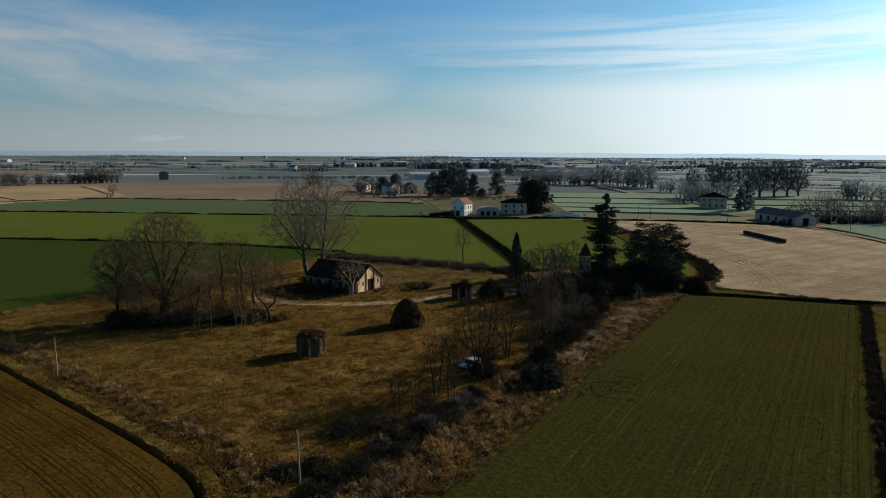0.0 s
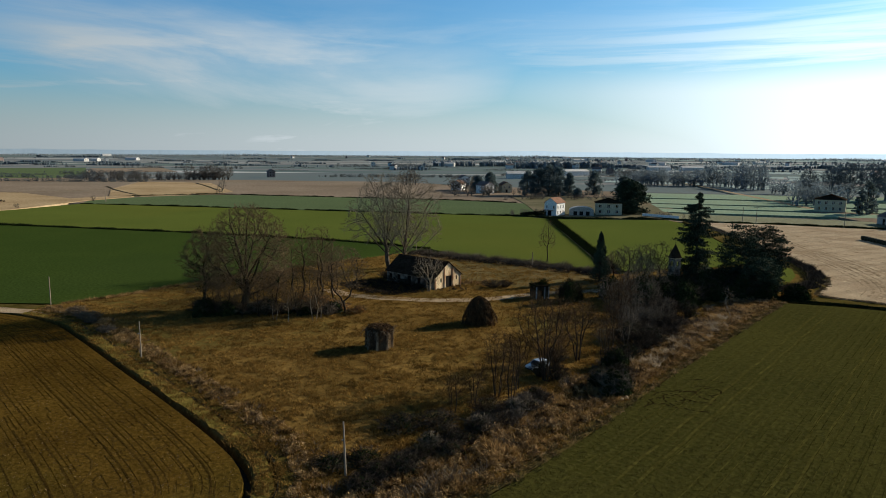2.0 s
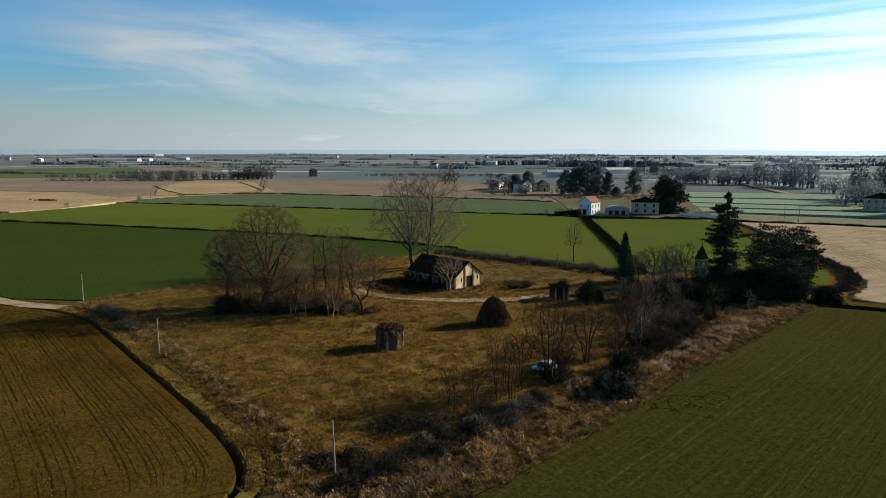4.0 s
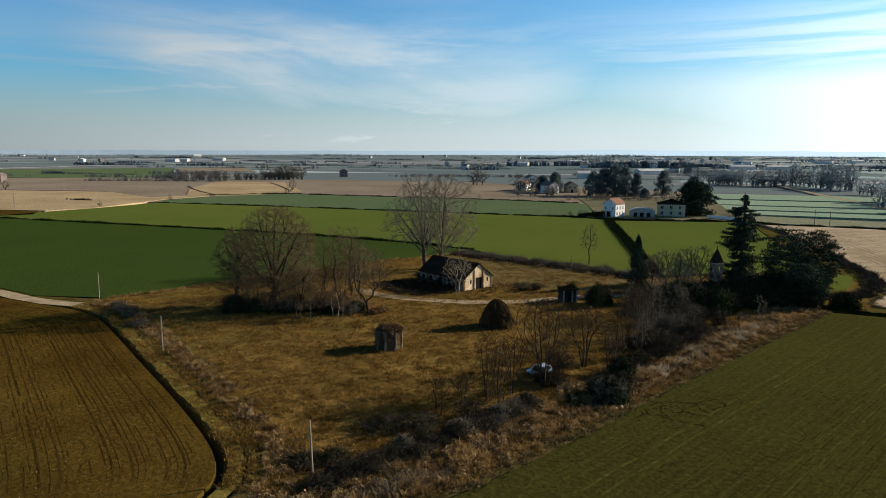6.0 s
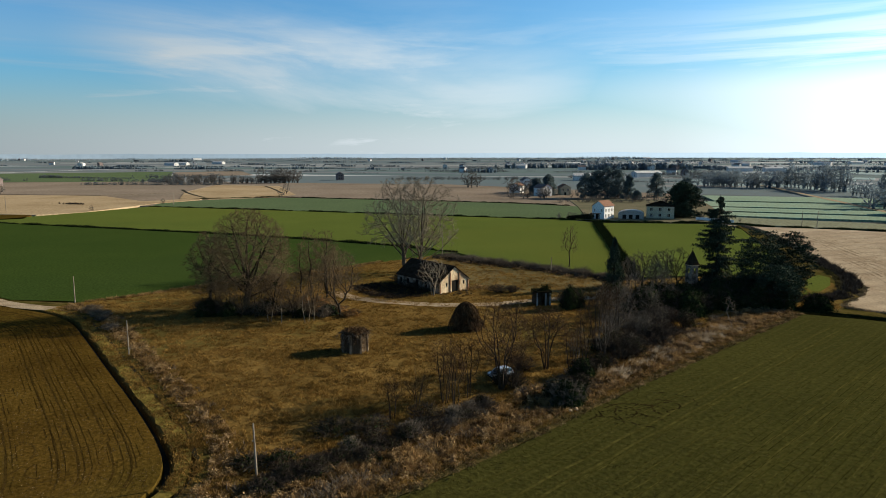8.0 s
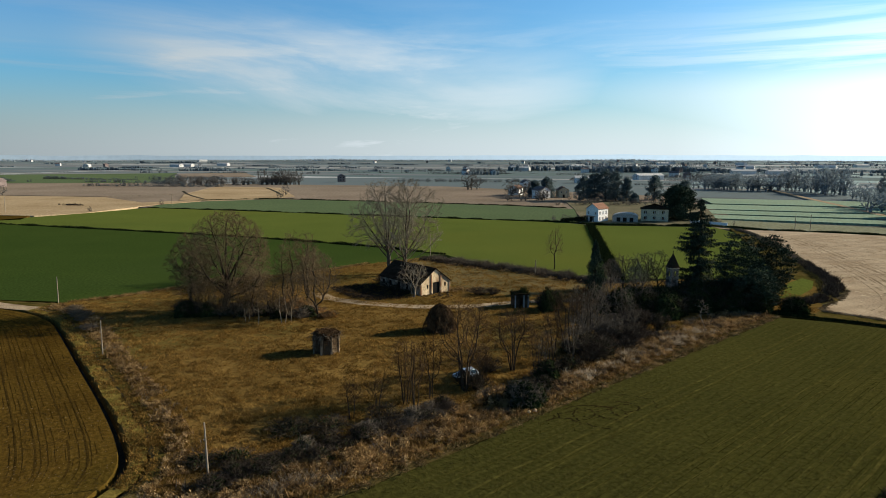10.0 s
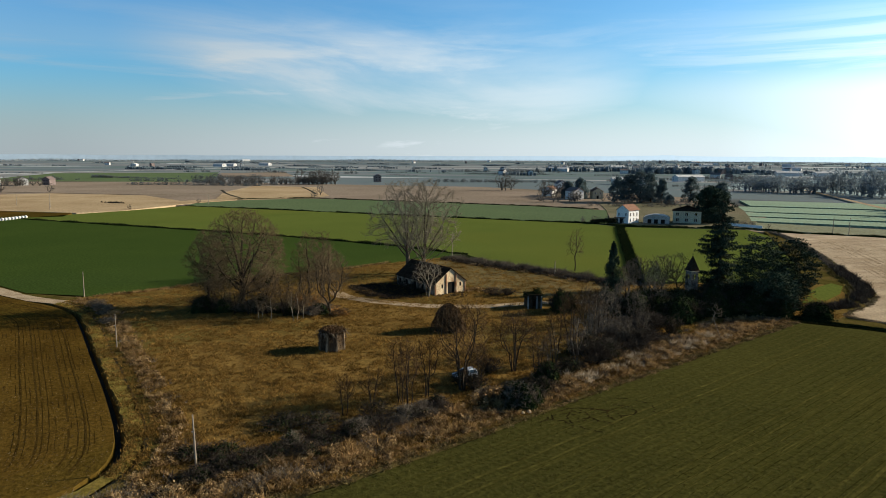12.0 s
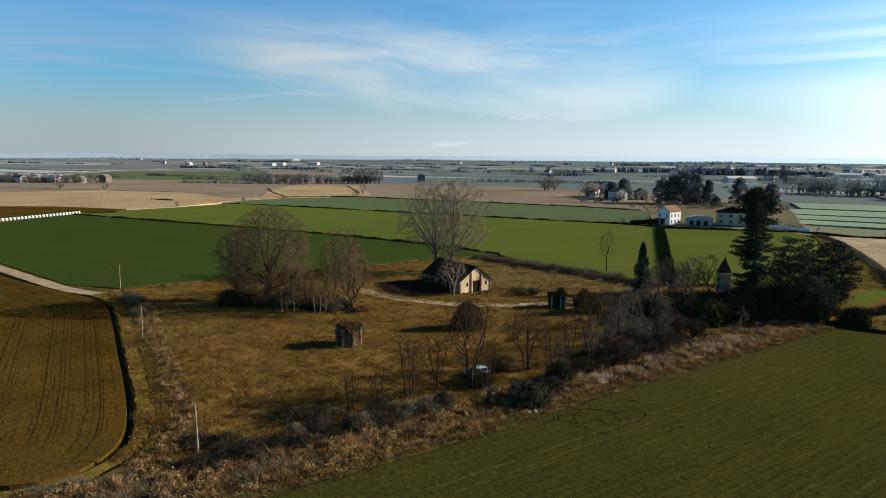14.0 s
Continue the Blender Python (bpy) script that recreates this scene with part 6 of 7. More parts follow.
pole((-10.8, 62.6), 5.6, "weathered leaning wooden pole in the brush", "field poles", (-0.15, 0.0), True, 0.12)
pole((-49.8, 98.2), 5.7, "weathered wooden pole beside the grass path", "field poles", (-0.1, 0.1), True, 0.11)
pole((-86.4, 132), 5.7, "weathered wooden pole at the track bend", "field poles", (0.05, 0), False, 0.12)
pole((-18.9, 215.5), 7.2, "weathered wooden pole at the hedge", "field poles", (0.0, 0), False, 0.14)
for x, y, h in [(122, 319, 7), (128, 318.5, 7), (161, 306, 8), (191, 262, 7), (188.5, 236, 7), (16.3, 188, 4), (-300, 345, 8), (-330, 350, 8), (-286, 330, 8), (-226, 398, 8), (-268, 246, 8)]:
    pole((x, y), h, "thin wooden utility pole", "far utility poles", (0.1, 0), False, 0.16)


def bale(mat, label, group, radius, length):
    bm = bmesh.new()
    bmesh.ops.create_cone(bm, cap_ends=True, segments=18, radius1=radius, radius2=radius, depth=length, matrix=pose(0, 0, radius * 0.96, 90))
    edges = [e for e in bm.edges if len(e.link_faces) == 2 and e.calc_face_angle(0) > 1]
    bmesh.ops.bevel(bm, geom=edges, offset=0.12, segments=2, affect="EDGES")
    b = part("round_bale", bm, mat, None)
    return tagged(b, label, "bale", group)


b0 = bale(WRAP_W, "white-wrapped round bale in a long row", "row of white bales", 0.75, 1.2)
b0.matrix_basis = pose(-256, 236, 0, 0, 0, 8)
for i in range(1, 25):
    copy_thing(b0, pose(-256 - 0.02 * i, 236 + i * 2.0, 0, 0, 0, 8 + (i * 37 % 9)))
k0 = bale(WRAP_B, "dark-wrapped round bale standing in a row", "row of dark bales", 0.8, 1.3)
k0.matrix_basis = pose(144.2, 233, 0, 0, 0, 90)
for i in range(1, 15):
    copy_thing(k0, pose(144.2, 233 + i * 1.9, 0, 0, 0, 90))

# ---- brush, reeds and grass ----
rng = random.Random(9)
reeds("reed_bed", clumped(along(BRUSH_S, 1.8, 9.5, 1700, rng), 1.0, 0.35, -0.3), "tall tangled straw-coloured reed tussocks along the ditch", 301, STRAW, 46, (0.22, 0.72), 0.85, 0.065)
reeds("reed_litter_stalks", along(BRUSH_S, 1.8, 9.8, 2200, rng), "low broken reed stalks between the tussocks", 314, STRAW, 7, (0.1, 0.4), 1.3, 0.06)
BRUSH = material("dead_brush", (0.068, 0.042, 0.017), (0.42, 0.285, 0.14), 0.6, bump=0, vary=0.35, low=0.4, high=0.62, alpha_spec=0.05, through_light=0.2)
tussocks("reed_tussocks", clumped(along(BRUSH_S, 1.6, 9.6, 1500, rng), 1.5, 0.6, -0.05), "brown tangled clumps of dead reed and bramble", 316, BRUSH, 60, (0.12, 0.34), 1.0)
tussocks("path_tussocks", clumped(along(verge_line, 4.0, 7.0, 620, rng), 2.5, 0.6, -0.05), "brown dead brush clumps beside the grass path", 317, BRUSH, 56, (0.10, 0.28), 0.85)
tussocks("margin_clods", clumped(along(BRUSH_S, -0.1, 2.4, 1000, rng), 3.5, 0.8, -0.2), "dark earthy clods along the wheat field", 318, BRUSH, 26, (0.08, 0.2), 0.4, "clods")
reeds("pale_reeds", clumped(along(BRUSH_S, 3.0, 7.5, 260, rng, 0.56, 0.86), 6.0, 0.3, 0.0), "bleached silvery reed tussocks beside the scrub", 315, material("bleached_reed", (0.30, 0.24, 0.16), (0.46, 0.39, 0.29), 0.7, bump=0, vary=0.5, through_light=0.3), 40, (0.4, 1.1), 0.5, 0.05)
reeds("bramble_bank", clumped(along(BRUSH_S, 3.2, 11.0, 3400, rng), 7.0, 0.2, -0.05), "dark bare brambles among the reeds", 302, SCRUB, 16, (0.35, 1.0), 0.9, 0.045, "brambles")
reeds("path_side_brush", clumped(along(verge_line, 4.2, 7.2, 420, rng), 2.0, 0.45, -0.3), "dry brown brush tussocks beside the grass path", 303, STRAW, 44, (0.22, 0.7), 0.7, 0.055, "brush")
reeds("path_side_bramble", clumped(along(verge_line, 4.2, 8.2, 300, rng), 9.0, 0.3, -0.05), "dark low brambles beside the grass path", 304, SCRUB, 14, (0.25, 0.8), 0.7, 0.035, "brambles")
GREEN_BLADE = material("verge_blades", (0.100, 0.078, 0.018), (0.165, 0.122, 0.036), 0.2, bump=0, vary=0.4)
for nm, pts in (("ditch_growth", L1), ("ditch_growth", [(-231, 380), (-148, 366.8), (-67, 351.9), (-12, 342), (21, 336.6), (35, 328.5)]),
                ("ditch_growth", [(-236, 448), (-188, 474), (-127, 463.5), (-16, 441.5), (24, 425)]), ("ditch_growth", [(36, 328), (92, 329.5), (110, 316)]), ("ditch_growth", [(67, 150.5), (78, 146), (90, 141), (108, 135)]), ("ditch_growth", [(101, 320), (137, 311.5), (177, 295.5), (184, 292)])):
    reeds(nm, clumped(along(smooth_line(pts, 3), -0.8, 0.8, 1900, rng), 4.0, 0.12, -0.45), "dark grass growth lining a field ditch", 320 + len(pts), IVY, 11, (0.25, 0.75) if pts[0][0] != 67 else (0.1, 0.4), 0.5, 0.11, "ditch growth")
hedge_n = smooth_line([(-18, 211.5), (-3, 201.5), (13, 193.8), (26, 184.5), (36, 178)], 1.5)
tussocks("hedge_bramble", clumped(along(hedge_n, -5.5, 1.2, 1100, rng), 8.0, 0.22, -0.05), "dark bramble clumps along the far hedge", 325, BUSH, 46, (0.14, 0.36), 0.9, "brambles")
tussocks("hedge_leaf", clumped(along(hedge_n, -6.5, -1.0, 500, rng), 12.0, 0.2, 0.1), "brown dead-leaf clumps along the far hedge", 326, BRUSH, 40, (0.12, 0.3), 0.6)
reeds("hedge_brush", clumped(along(hedge_n, -2.6, 1.6, 2600, rng), 3.0, 0.3, -0.15), "low dark bare hedge at the meadow's far edge", 305, SCRUB, 18, (0.6, 1.7), 0.5, 0.045, "hedge")
top_line = smooth_line([(-84, 132.2), (-76.5, 140), (-68, 153.5), (-56, 168.5), (-41.5, 185), (-34, 197)], 1.5)
reeds("edge_grass", along(top_line, -0.6, 0.8, 700, rng), "dry grass fringe at the meadow's edge", 306, STRAW, 12, (0.25, 0.7), 0.5, 0.04, "grass")
diag = smooth_line([(38.3, 186), (36.6, 255), (35.0, 326)], 2)
reeds("ditch_hedge", along(diag, -1.1, 1.3, 2800, rng), "dark clipped hedge lining a straight ditch", 307, IVY, 18, (0.5, 1.3), 0.5, 0.07, "hedge")
far_ditch = smooth_line([(98, 318), (99.5, 300), (99, 270), (97, 240), (94.5, 218)], 2)
reeds("lane_hedge", along(far_ditch, -0.9, 0.9, 600, rng), "dark scrub along a field lane", 308, SCRUB, 16, (0.3, 0.9), 0.5, 0.06, "hedge")
nook = smooth_line([(96, 224), (94, 208), (92.8, 193), (90, 181), (84, 168.5), (78, 163), (73, 161.5)], 1.5)
reeds("corner_scrub", clumped(along(nook, -1.8, 1.6, 1300, rng), 5.0, 0.3, -0.3), "dark scrub round a field corner", 309, BUSH, 18, (0.4, 1.3), 0.5, 0.06, "scrub")
reeds("corner_grass", clumped(along(nook, -3.6, -1.4, 500, rng), 6.0, 0.4, -0.2), "rough green-grey grass inside the field corner", 319, GREEN_BLADE, 16, (0.2, 0.7), 0.6, 0.06, "grass")
MEADOW_STRAW = material("stubble_edge_straw", (0.12, 0.088, 0.042), (0.27, 0.205, 0.12), 0.4, bump=0, vary=0.5)
stubble_foot = smooth_line([(112, 133.2), (107.5, 133.8), (95, 142.4), (85.4, 149.8), (78.6, 154.2), (79.6, 157.6), (82.2, 161.8), (86, 166.8), (92, 179)], 1.5)
reeds("stubble_edge_grass", clumped(along(stubble_foot, -0.6, 0.6, 600, rng), 8.0, 0.5, -0.3), "rough dry grass along the stubble's edge", 321, MEADOW_STRAW, 12, (0.1, 0.32), 0.7, 0.06, "grass")
east_ditch = smooth_line([(101.4, 133.0), (79.0, 101.6), (64.5, 81.1), (52.8, 64.7), (20.9, 19.7)], 2.0)
reeds("ditch_weeds", clumped(along(east_ditch, -0.9, 0.7, 2600, rng), 9.0, 0.5, -0.35), "dark weeds filling a straight ditch beside the wheat", 322, VINE, 14, (0.2, 0.65), 0.5, 0.055, "weeds")
tufts = []
mx = [p for p in meadow_edge]
while len(tufts) < 34000:
    x, y = rng.uniform(-86, 78), rng.uniform(58, 205)
    v = 0.6 * noise.noise(Vector((x * 0.4, y * 0.4, 2.0))) + noise.noise(Vector((x * 2.1, y * 2.1, 6.0)))
    if v > 0.05 and rng.random() < (70 / max(70, y)) ** 1.5 and inside(x, y, mx):
        tufts.append((x, y, rng.uniform(0.6, 1.0) + 0.7 * v))
MEADOW_BLADE = material("meadow_blades", (0.135, 0.080, 0.019), (0.285, 0.172, 0.046), 0.12, bump=0, vary=0.5, through_light=0.3)
reeds("meadow_grass", tufts, "tufts of dry russet meadow grass", 310, MEADOW_BLADE, 8, (0.13, 0.42), 0.8, 0.06, "grass")
reeds("margin_tussocks", clumped(along(BRUSH_S, 0.0, 2.5, 3200, rng), 4.0, 1.1, -0.1), "low dry tussocks and clods along the wheat field", 312, material("margin_blades", (0.10, 0.078, 0.026), (0.21, 0.155, 0.062), 0.5, bump=0, vary=0.6), 9, (0.12, 0.45), 0.8, 0.06, "grass")
margin = along(verge_line, 0.6, 4.2, 1200, rng)
reeds("verge_grass", margin, "short green grass on the verges", 311, GREEN_BLADE, 8, (0.06, 0.2), 0.6, 0.04, "grass")

for i, (x, y, r, h, lvs) in enumerate([(22.6, 99.3, 2.0, 3.0, 2400), (22.2, 94.5, 1.6, 2.0, 700), (25.4, 104.0, 1.8, 2.4, 700), (-6.5, 73.8, 2.6, 1.5, 500), (-2.5, 75.5, 2.2, 1.5, 300),
                                       (3.2, 79.5, 2.0, 2.0, 300), (-9.5, 65.6, 2.2, 1.1, 700), (-12.6, 64.6, 1.9, 1.0, 600), (-7.5, 62.8, 1.5, 0.9, 400), (21.0, 143.4, 1.9, 5.2, 3000), (22.6, 145.6, 1.7, 4.2, 2000), (20.2, 146.4, 1.5, 3.2, 900), (5, 157.5, 2.2, 1.8, 0), (8, 158.5, 1.8, 1.5, 0),
                                       # the three near (-15, 158) are added to darken the barn's shadow
                                       (13.5, 101, 2.0, 2.2, 0), (10.9, 94.3, 1.5, 2.0, 300), (13, 93.2, 1.6, 2.2, 200), (-15.5, 158.5, 2.2, 1.5, 300), (-18.5, 162.5, 2.4, 1.8, 300), (-12.5, 155, 1.5, 1.1, 200), (-21, 166.5, 2.2, 1.8, 300), (-17, 168, 2.5, 2.2, 300)]):
    shrub("hedge_bush", (x, y), r, h, "dark tangled bush along the hedge", 400 + i, 90, leaves=lvs, group="hedge bushes")

# weeds along the barn; the dark plot is added to deepen its shadow
rng = random.Random(61)
plot = [(-9.8, 151.4), (-13, 149), (-18, 146.6), (-23, 148.2), (-28, 152), (-32, 158), (-26, 164), (-21, 163)]
spots = []
while len(spots) < 520:
    x, y = rng.uniform(-32, -9), rng.uniform(146, 164)
    if inside(x, y, plot):
        spots.append((x, y, rng.uniform(0.5, 1.1)))
tussocks("barn_weeds", spots, "dark low weeds and brambles added beside the barn to deepen its shadow", 327, BUSH, 40, (0.12, 0.3), 0.6, "weeds")
tussocks("gable_weeds", [(-1 + rng.gauss(0, 2.2), 161.5 + rng.gauss(0, 1.4), rng.uniform(0.6, 1.5)) for _ in range(60)], "brown dead weeds at the barn's corner", 328, BRUSH, 40, (0.12, 0.3), 0.8, "weeds")
tussocks("gable_weeds", [(-7.5 + 6 * rng.random() + rng.gauss(0, 0.5), 152.0 + 6.5 * rng.random(), rng.uniform(0.3, 0.7)) for _ in range(50)], "low dead weeds before the barn's gable", 329, BUSH, 30, (0.1, 0.26), 0.6, "weeds")
rng = random.Random(62)
# bramble bank between the meadow and the reeds
bank_line = offset(BRUSH_S, 9.8)
for i in range(24):
    f = 0.22 + 0.22 * i / 23
    b = bank_line[int(f * (len(bank_line) - 1))]
    shrub("bramble_bush", (b[0] + rng.gauss(0, 0.9), b[1] + rng.gauss(0, 0.9)), rng.uniform(1.0, 1.8), rng.uniform(0.9, 2.0), "dark tangled bramble bush between meadow and reeds", 440 + i, 80, rng.choice((BUSH, BUSH, SCRUB)), leaves=rng.choice((0, 200, 500)), group="bramble bank")

# ---- pines by the far farms ----
puffed("pine_tree", (79, 358), 16.5, 17, "large dark pine beside the cream house", 501, 110, 110, 0.02, (0.7, 1.3), shape=0.35)
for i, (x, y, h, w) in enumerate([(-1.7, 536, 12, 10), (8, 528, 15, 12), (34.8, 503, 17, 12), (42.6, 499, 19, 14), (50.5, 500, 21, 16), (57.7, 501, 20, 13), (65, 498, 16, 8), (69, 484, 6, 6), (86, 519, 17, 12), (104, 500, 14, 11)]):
    puffed("pine_tree", (x, y), h, w, "haze-tinted pine in a clump behind the farm", 510 + i, 90, 60, 0.02, (0.6, 1.3), "farm pines", "dome", HAZED_NEEDLE)
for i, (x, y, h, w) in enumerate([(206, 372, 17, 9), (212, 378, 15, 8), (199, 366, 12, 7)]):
    puffed("pine_tree", (x, y), h, w, "haze-tinted dark evergreen beside the villa", 530 + i, 34, 50, 0.04, (0.7, 1.3), "villa evergreens", mat=HAZED_NEEDLE)
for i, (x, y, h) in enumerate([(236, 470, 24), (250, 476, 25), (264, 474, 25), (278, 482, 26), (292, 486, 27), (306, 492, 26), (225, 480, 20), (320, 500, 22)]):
    tree("tall_bare_tree", (x, y), h, "tall haze-tinted bare tree in a row behind the villa", 540 + i, FAR_WOOD, FAR_WOOD, fork=0.24, low=0.18, radius=0.36, profile=(0.55, 0.85, 1.0, 0.95, 0.75, 0.4), count=520, step=0.9, thin=0.08, pipe=2.2, twigs=3, twig=1.6, arms=9, arm_angle=(8, 45), arm_length=0.5, group="row behind the villa", limbs=0.3)


def far_trees(name, spots, label, seed, mat=FAR_WOOD, per=46, leaf=(0.10, 0.20), slim=1.0, core=0.75):
    """A distant wood: each tree a rough core of massed twigs with a cloud of twig blades round it, uneven in outline."""
    rng = random.Random(seed)
    lv = Leaves()
    for x, y, h in spots:
        w = h * rng.uniform(0.30, 0.48) * slim
        n = len(lv.verts)
        if not core:
            lv.blade(Vector((x, y, GROUND_Z)), Vector((x, y, h * 0.85)), 0.03 * h, rng)
        for f, k in ((0.0, 0.6), (0.3 * core, 0.6), (0.75 * core, 0.55)) if core else ():
            for i in range(5):
                a = 2 * math.pi * (i + rng.random() * 0.7) / 5
                r = w * k * rng.uniform(0.6, 1.0)
                lv.verts.append((x + math.cos(a) * r, y + math.sin(a) * r, GROUND_Z + (h - GROUND_Z) * max(0.0, f + rng.uniform(-0.1, 0.1) * (f > 0))))
        if core:
            lv.verts.append((x + rng.gauss(0, 0.15) * w, y, h * core * rng.uniform(0.85, 1.0)))
            for j in range(2):
                for i in range(5):
                    lv.faces.append((n + 5 * j + i, n + 5 * j + (i + 1) % 5, n + 5 * j + 5 + (i + 1) % 5, n + 5 * j + 5 + i))
            for i in range(5):
                lv.faces.append((n + 10 + i, n + 10 + (i + 1) % 5, n + 15))
        for _ in range(per):
            u = rng.random() ** 0.9
            r = w * math.sin(math.pi * (0.22 + 0.72 * u)) * rng.random() ** 0.4
            a = rng.uniform(0, 2 * math.pi)
            lv.add(Vector((x + math.cos(a) * r, y + math.sin(a) * r, h * (0.04 + 0.96 * u))), rng, h * rng.uniform(*leaf))
    return tagged(mesh_object(name, lv.verts, lv.faces, mat), label, "woods", kind="stuff")


def bare_wood(name, spots, label, seed, mat, thin=0.05, slim=0.34, count=110, low=0.12, kinds=7, profile=(0.45, 0.85, 1.0, 0.95, 0.75, 0.35)):
    """Bare trees too far off to pick apart, as one mass: a few branching kinds, turned and scaled on the spots (x, y, height)."""
    rng = random.Random(seed)
    made = []
    for k in range(kinds):
        cloud = crown_cloud(rng, count, 10 * low, 10, 10 * slim * rng.uniform(0.8, 1.2), profile)
        nodes, parent = branch_out(rng, [[(0.03 * i, 0, 0.4 * i - 0.3) for i in range(int(5 + 20 * low))]], cloud, 0.55, 3.6, 1.0, 0.2, 0.15)
        many = np.ones(len(nodes))
        for i in range(len(nodes) - 1, -1, -1):
            if parent[i] >= 0:
                many[parent[i]] += many[i]
        t = Leaves()

        def twig(a, b, wa, wb):
            side = Vector((rng.gauss(0, 1), rng.gauss(0, 1), rng.gauss(0, 0.4)))
            side = (b - a).cross(side).normalized()
            k = len(t.verts)
            t.verts += [tuple(a - side * wa), tuple(a + side * wa), tuple(b + side * wb), tuple(b - side * wb)]
            t.faces.append((k, k + 1, k + 2, k + 3))

        for i, p in enumerate(parent):
            if p < 0:
                continue
            a, b = Vector(nodes[p]), Vector(nodes[i])
            twig(a, b, thin * many[i] ** 0.38, thin * many[i] ** 0.36)
            if many[i] > 12:
                twig(a, b, thin * many[i] ** 0.38, thin * many[i] ** 0.36)
            if many[i] < 4:
                for _ in range(3):
                    e = b + ((b - a).normalized() + Vector((rng.gauss(0, 0.6), rng.gauss(0, 0.6), rng.gauss(0.2, 0.5)))) * 0.8
                    twig(b, e, thin * 0.9, thin * 0.6)
        made.append((np.array(t.verts), np.array(t.faces)))
    vs, fs, n = [], [], 0
    for x, y, h in spots:
        v, f = made[rng.randrange(kinds)]
        a, s = rng.uniform(0, 6.3), h / 10
        c, d = math.cos(a) * s, math.sin(a) * s
        vs.append(np.stack([x + v[:, 0] * c - v[:, 1] * d, y + v[:, 0] * d + v[:, 1] * c, v[:, 2] * s + GROUND_Z * 0.6], 1))
        fs.append(f + n)
        n += len(v)
    return tagged(mesh_object(name, np.vstack(vs).tolist(), np.vstack(fs).tolist(), mat), label, "woods", kind="stuff")


def row(x0, y0, x1, y1, n, h, rng, spread=4):
    return [(x0 + (x1 - x0) * (i + rng.random()) / n + rng.gauss(0, spread), y0 + (y1 - y0) * (i + rng.random()) / n + rng.gauss(0, spread), h * rng.uniform(0.6, 1.2)) for i in range(n)]


NEAR_WOOD = material("winter_grove", (0.078, 0.074, 0.068), (0.130, 0.120, 0.106), 0.02, bump=0, vary=0.25, through_light=0.35)
# bare wood with blue-grey haze mixed into its colour
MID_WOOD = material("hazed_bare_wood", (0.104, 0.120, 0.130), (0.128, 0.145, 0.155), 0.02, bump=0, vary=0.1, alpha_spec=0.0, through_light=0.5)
bare_wood("bare_grove", row(-398, 676, -280, 702, 70, 9, rng, 5) + row(-396, 670, -330, 674, 20, 6, rng, 3) + row(-302, 698, -272, 712, 22, 15, rng, 5), "bare grey-brown grove along a far ditch", 601, NEAR_WOOD, 0.09, 0.4, 80)
bare_wood("poplar_row", row(226, 690, 250, 612, 34, 20, rng, 2.5), "row of bare poplars, haze-tinted grey", 602, FAR_WOOD, 0.10, 0.24, 150, 0.12, 6, (0.7, 1.0, 1.0, 0.8, 0.4))
bare_wood("farm_trees", row(150, 712, 208, 672, 44, 14, rng, 8) + row(240, 560, 250, 520, 3, 11, rng, 2) + row(236, 566, 262, 540, 12, 10, rng, 4) + row(330, 470, 420, 380, 44, 13, rng, 8) + row(196, 430, 240, 455, 14, 13, rng, 5), "hazy bare trees round the villa", 603, FAR_WOOD, 0.10, 0.42, 130)
ROADSIDE = material("dark_roadside_wood", (0.062, 0.072, 0.078), (0.088, 0.100, 0.106), 0.02, bump=0, vary=0.15, alpha_spec=0.0, through_light=0.5)
bare_wood("roadside_wood", row(199, 316, 300, 268, 40, 10, rng, 4) + row(205, 326, 310, 282, 34, 12, rng, 5) + row(216, 345, 330, 300, 30, 11, rng, 7), "dark bare wood beside the long shed", 610, ROADSIDE, 0.045, 0.34, 170)
far_trees("roadside_undergrowth", row(200, 314, 305, 264, 60, 4.5, rng, 3) + row(205, 326, 315, 280, 50, 5, rng, 4) + row(172, 296, 186, 293, 12, 3.2, rng, 1.2), "dense bare undergrowth beside the long shed", 615, ROADSIDE, 60, (0.10, 0.26), 1.4, 0.6)
bare_wood("farm_shrubs", row(20, 455, 110, 470, 40, 4, rng, 5) + row(-15, 480, 15, 500, 10, 8, rng, 4) + row(15, 345, 32, 345, 10, 3, rng, 1.5) + row(-25, 548, 5, 545, 9, 12, rng, 3) + row(88, 350, 98, 338, 8, 3, rng, 1.5), "low winter shrubs round the far farm", 604, NEAR_WOOD, 0.09, 0.5, 80)
bare_wood("lone_trees", [(-200, 517, 9), (-70, 640, 16), (-62, 645, 14), (-66, 636, 15), (-236, 402, 4), (-250, 352, 3), (-246, 348, 3), (-470, 470, 12), (-420, 470, 9), (-184, 470, 7)], "lone bare trees among the fields", 605, NEAR_WOOD, 0.07, 0.4, 120)
bare_wood("village_trees", row(-640, 545, -540, 578, 44, 9, rng, 7), "bare trees round a hamlet", 606, NEAR_WOOD, 0.09, 0.42, 80)
tussocks("brush_heap", [(-291 + rng.gauss(0, 3.2), 389 + rng.gauss(0, 1.0), rng.uniform(0.9, 1.9)) for _ in range(34)], "dark heap of cut brush on the stubble", 611, BUSH, 40, (0.3, 0.7), 0.7, "brush heap")
lines = []
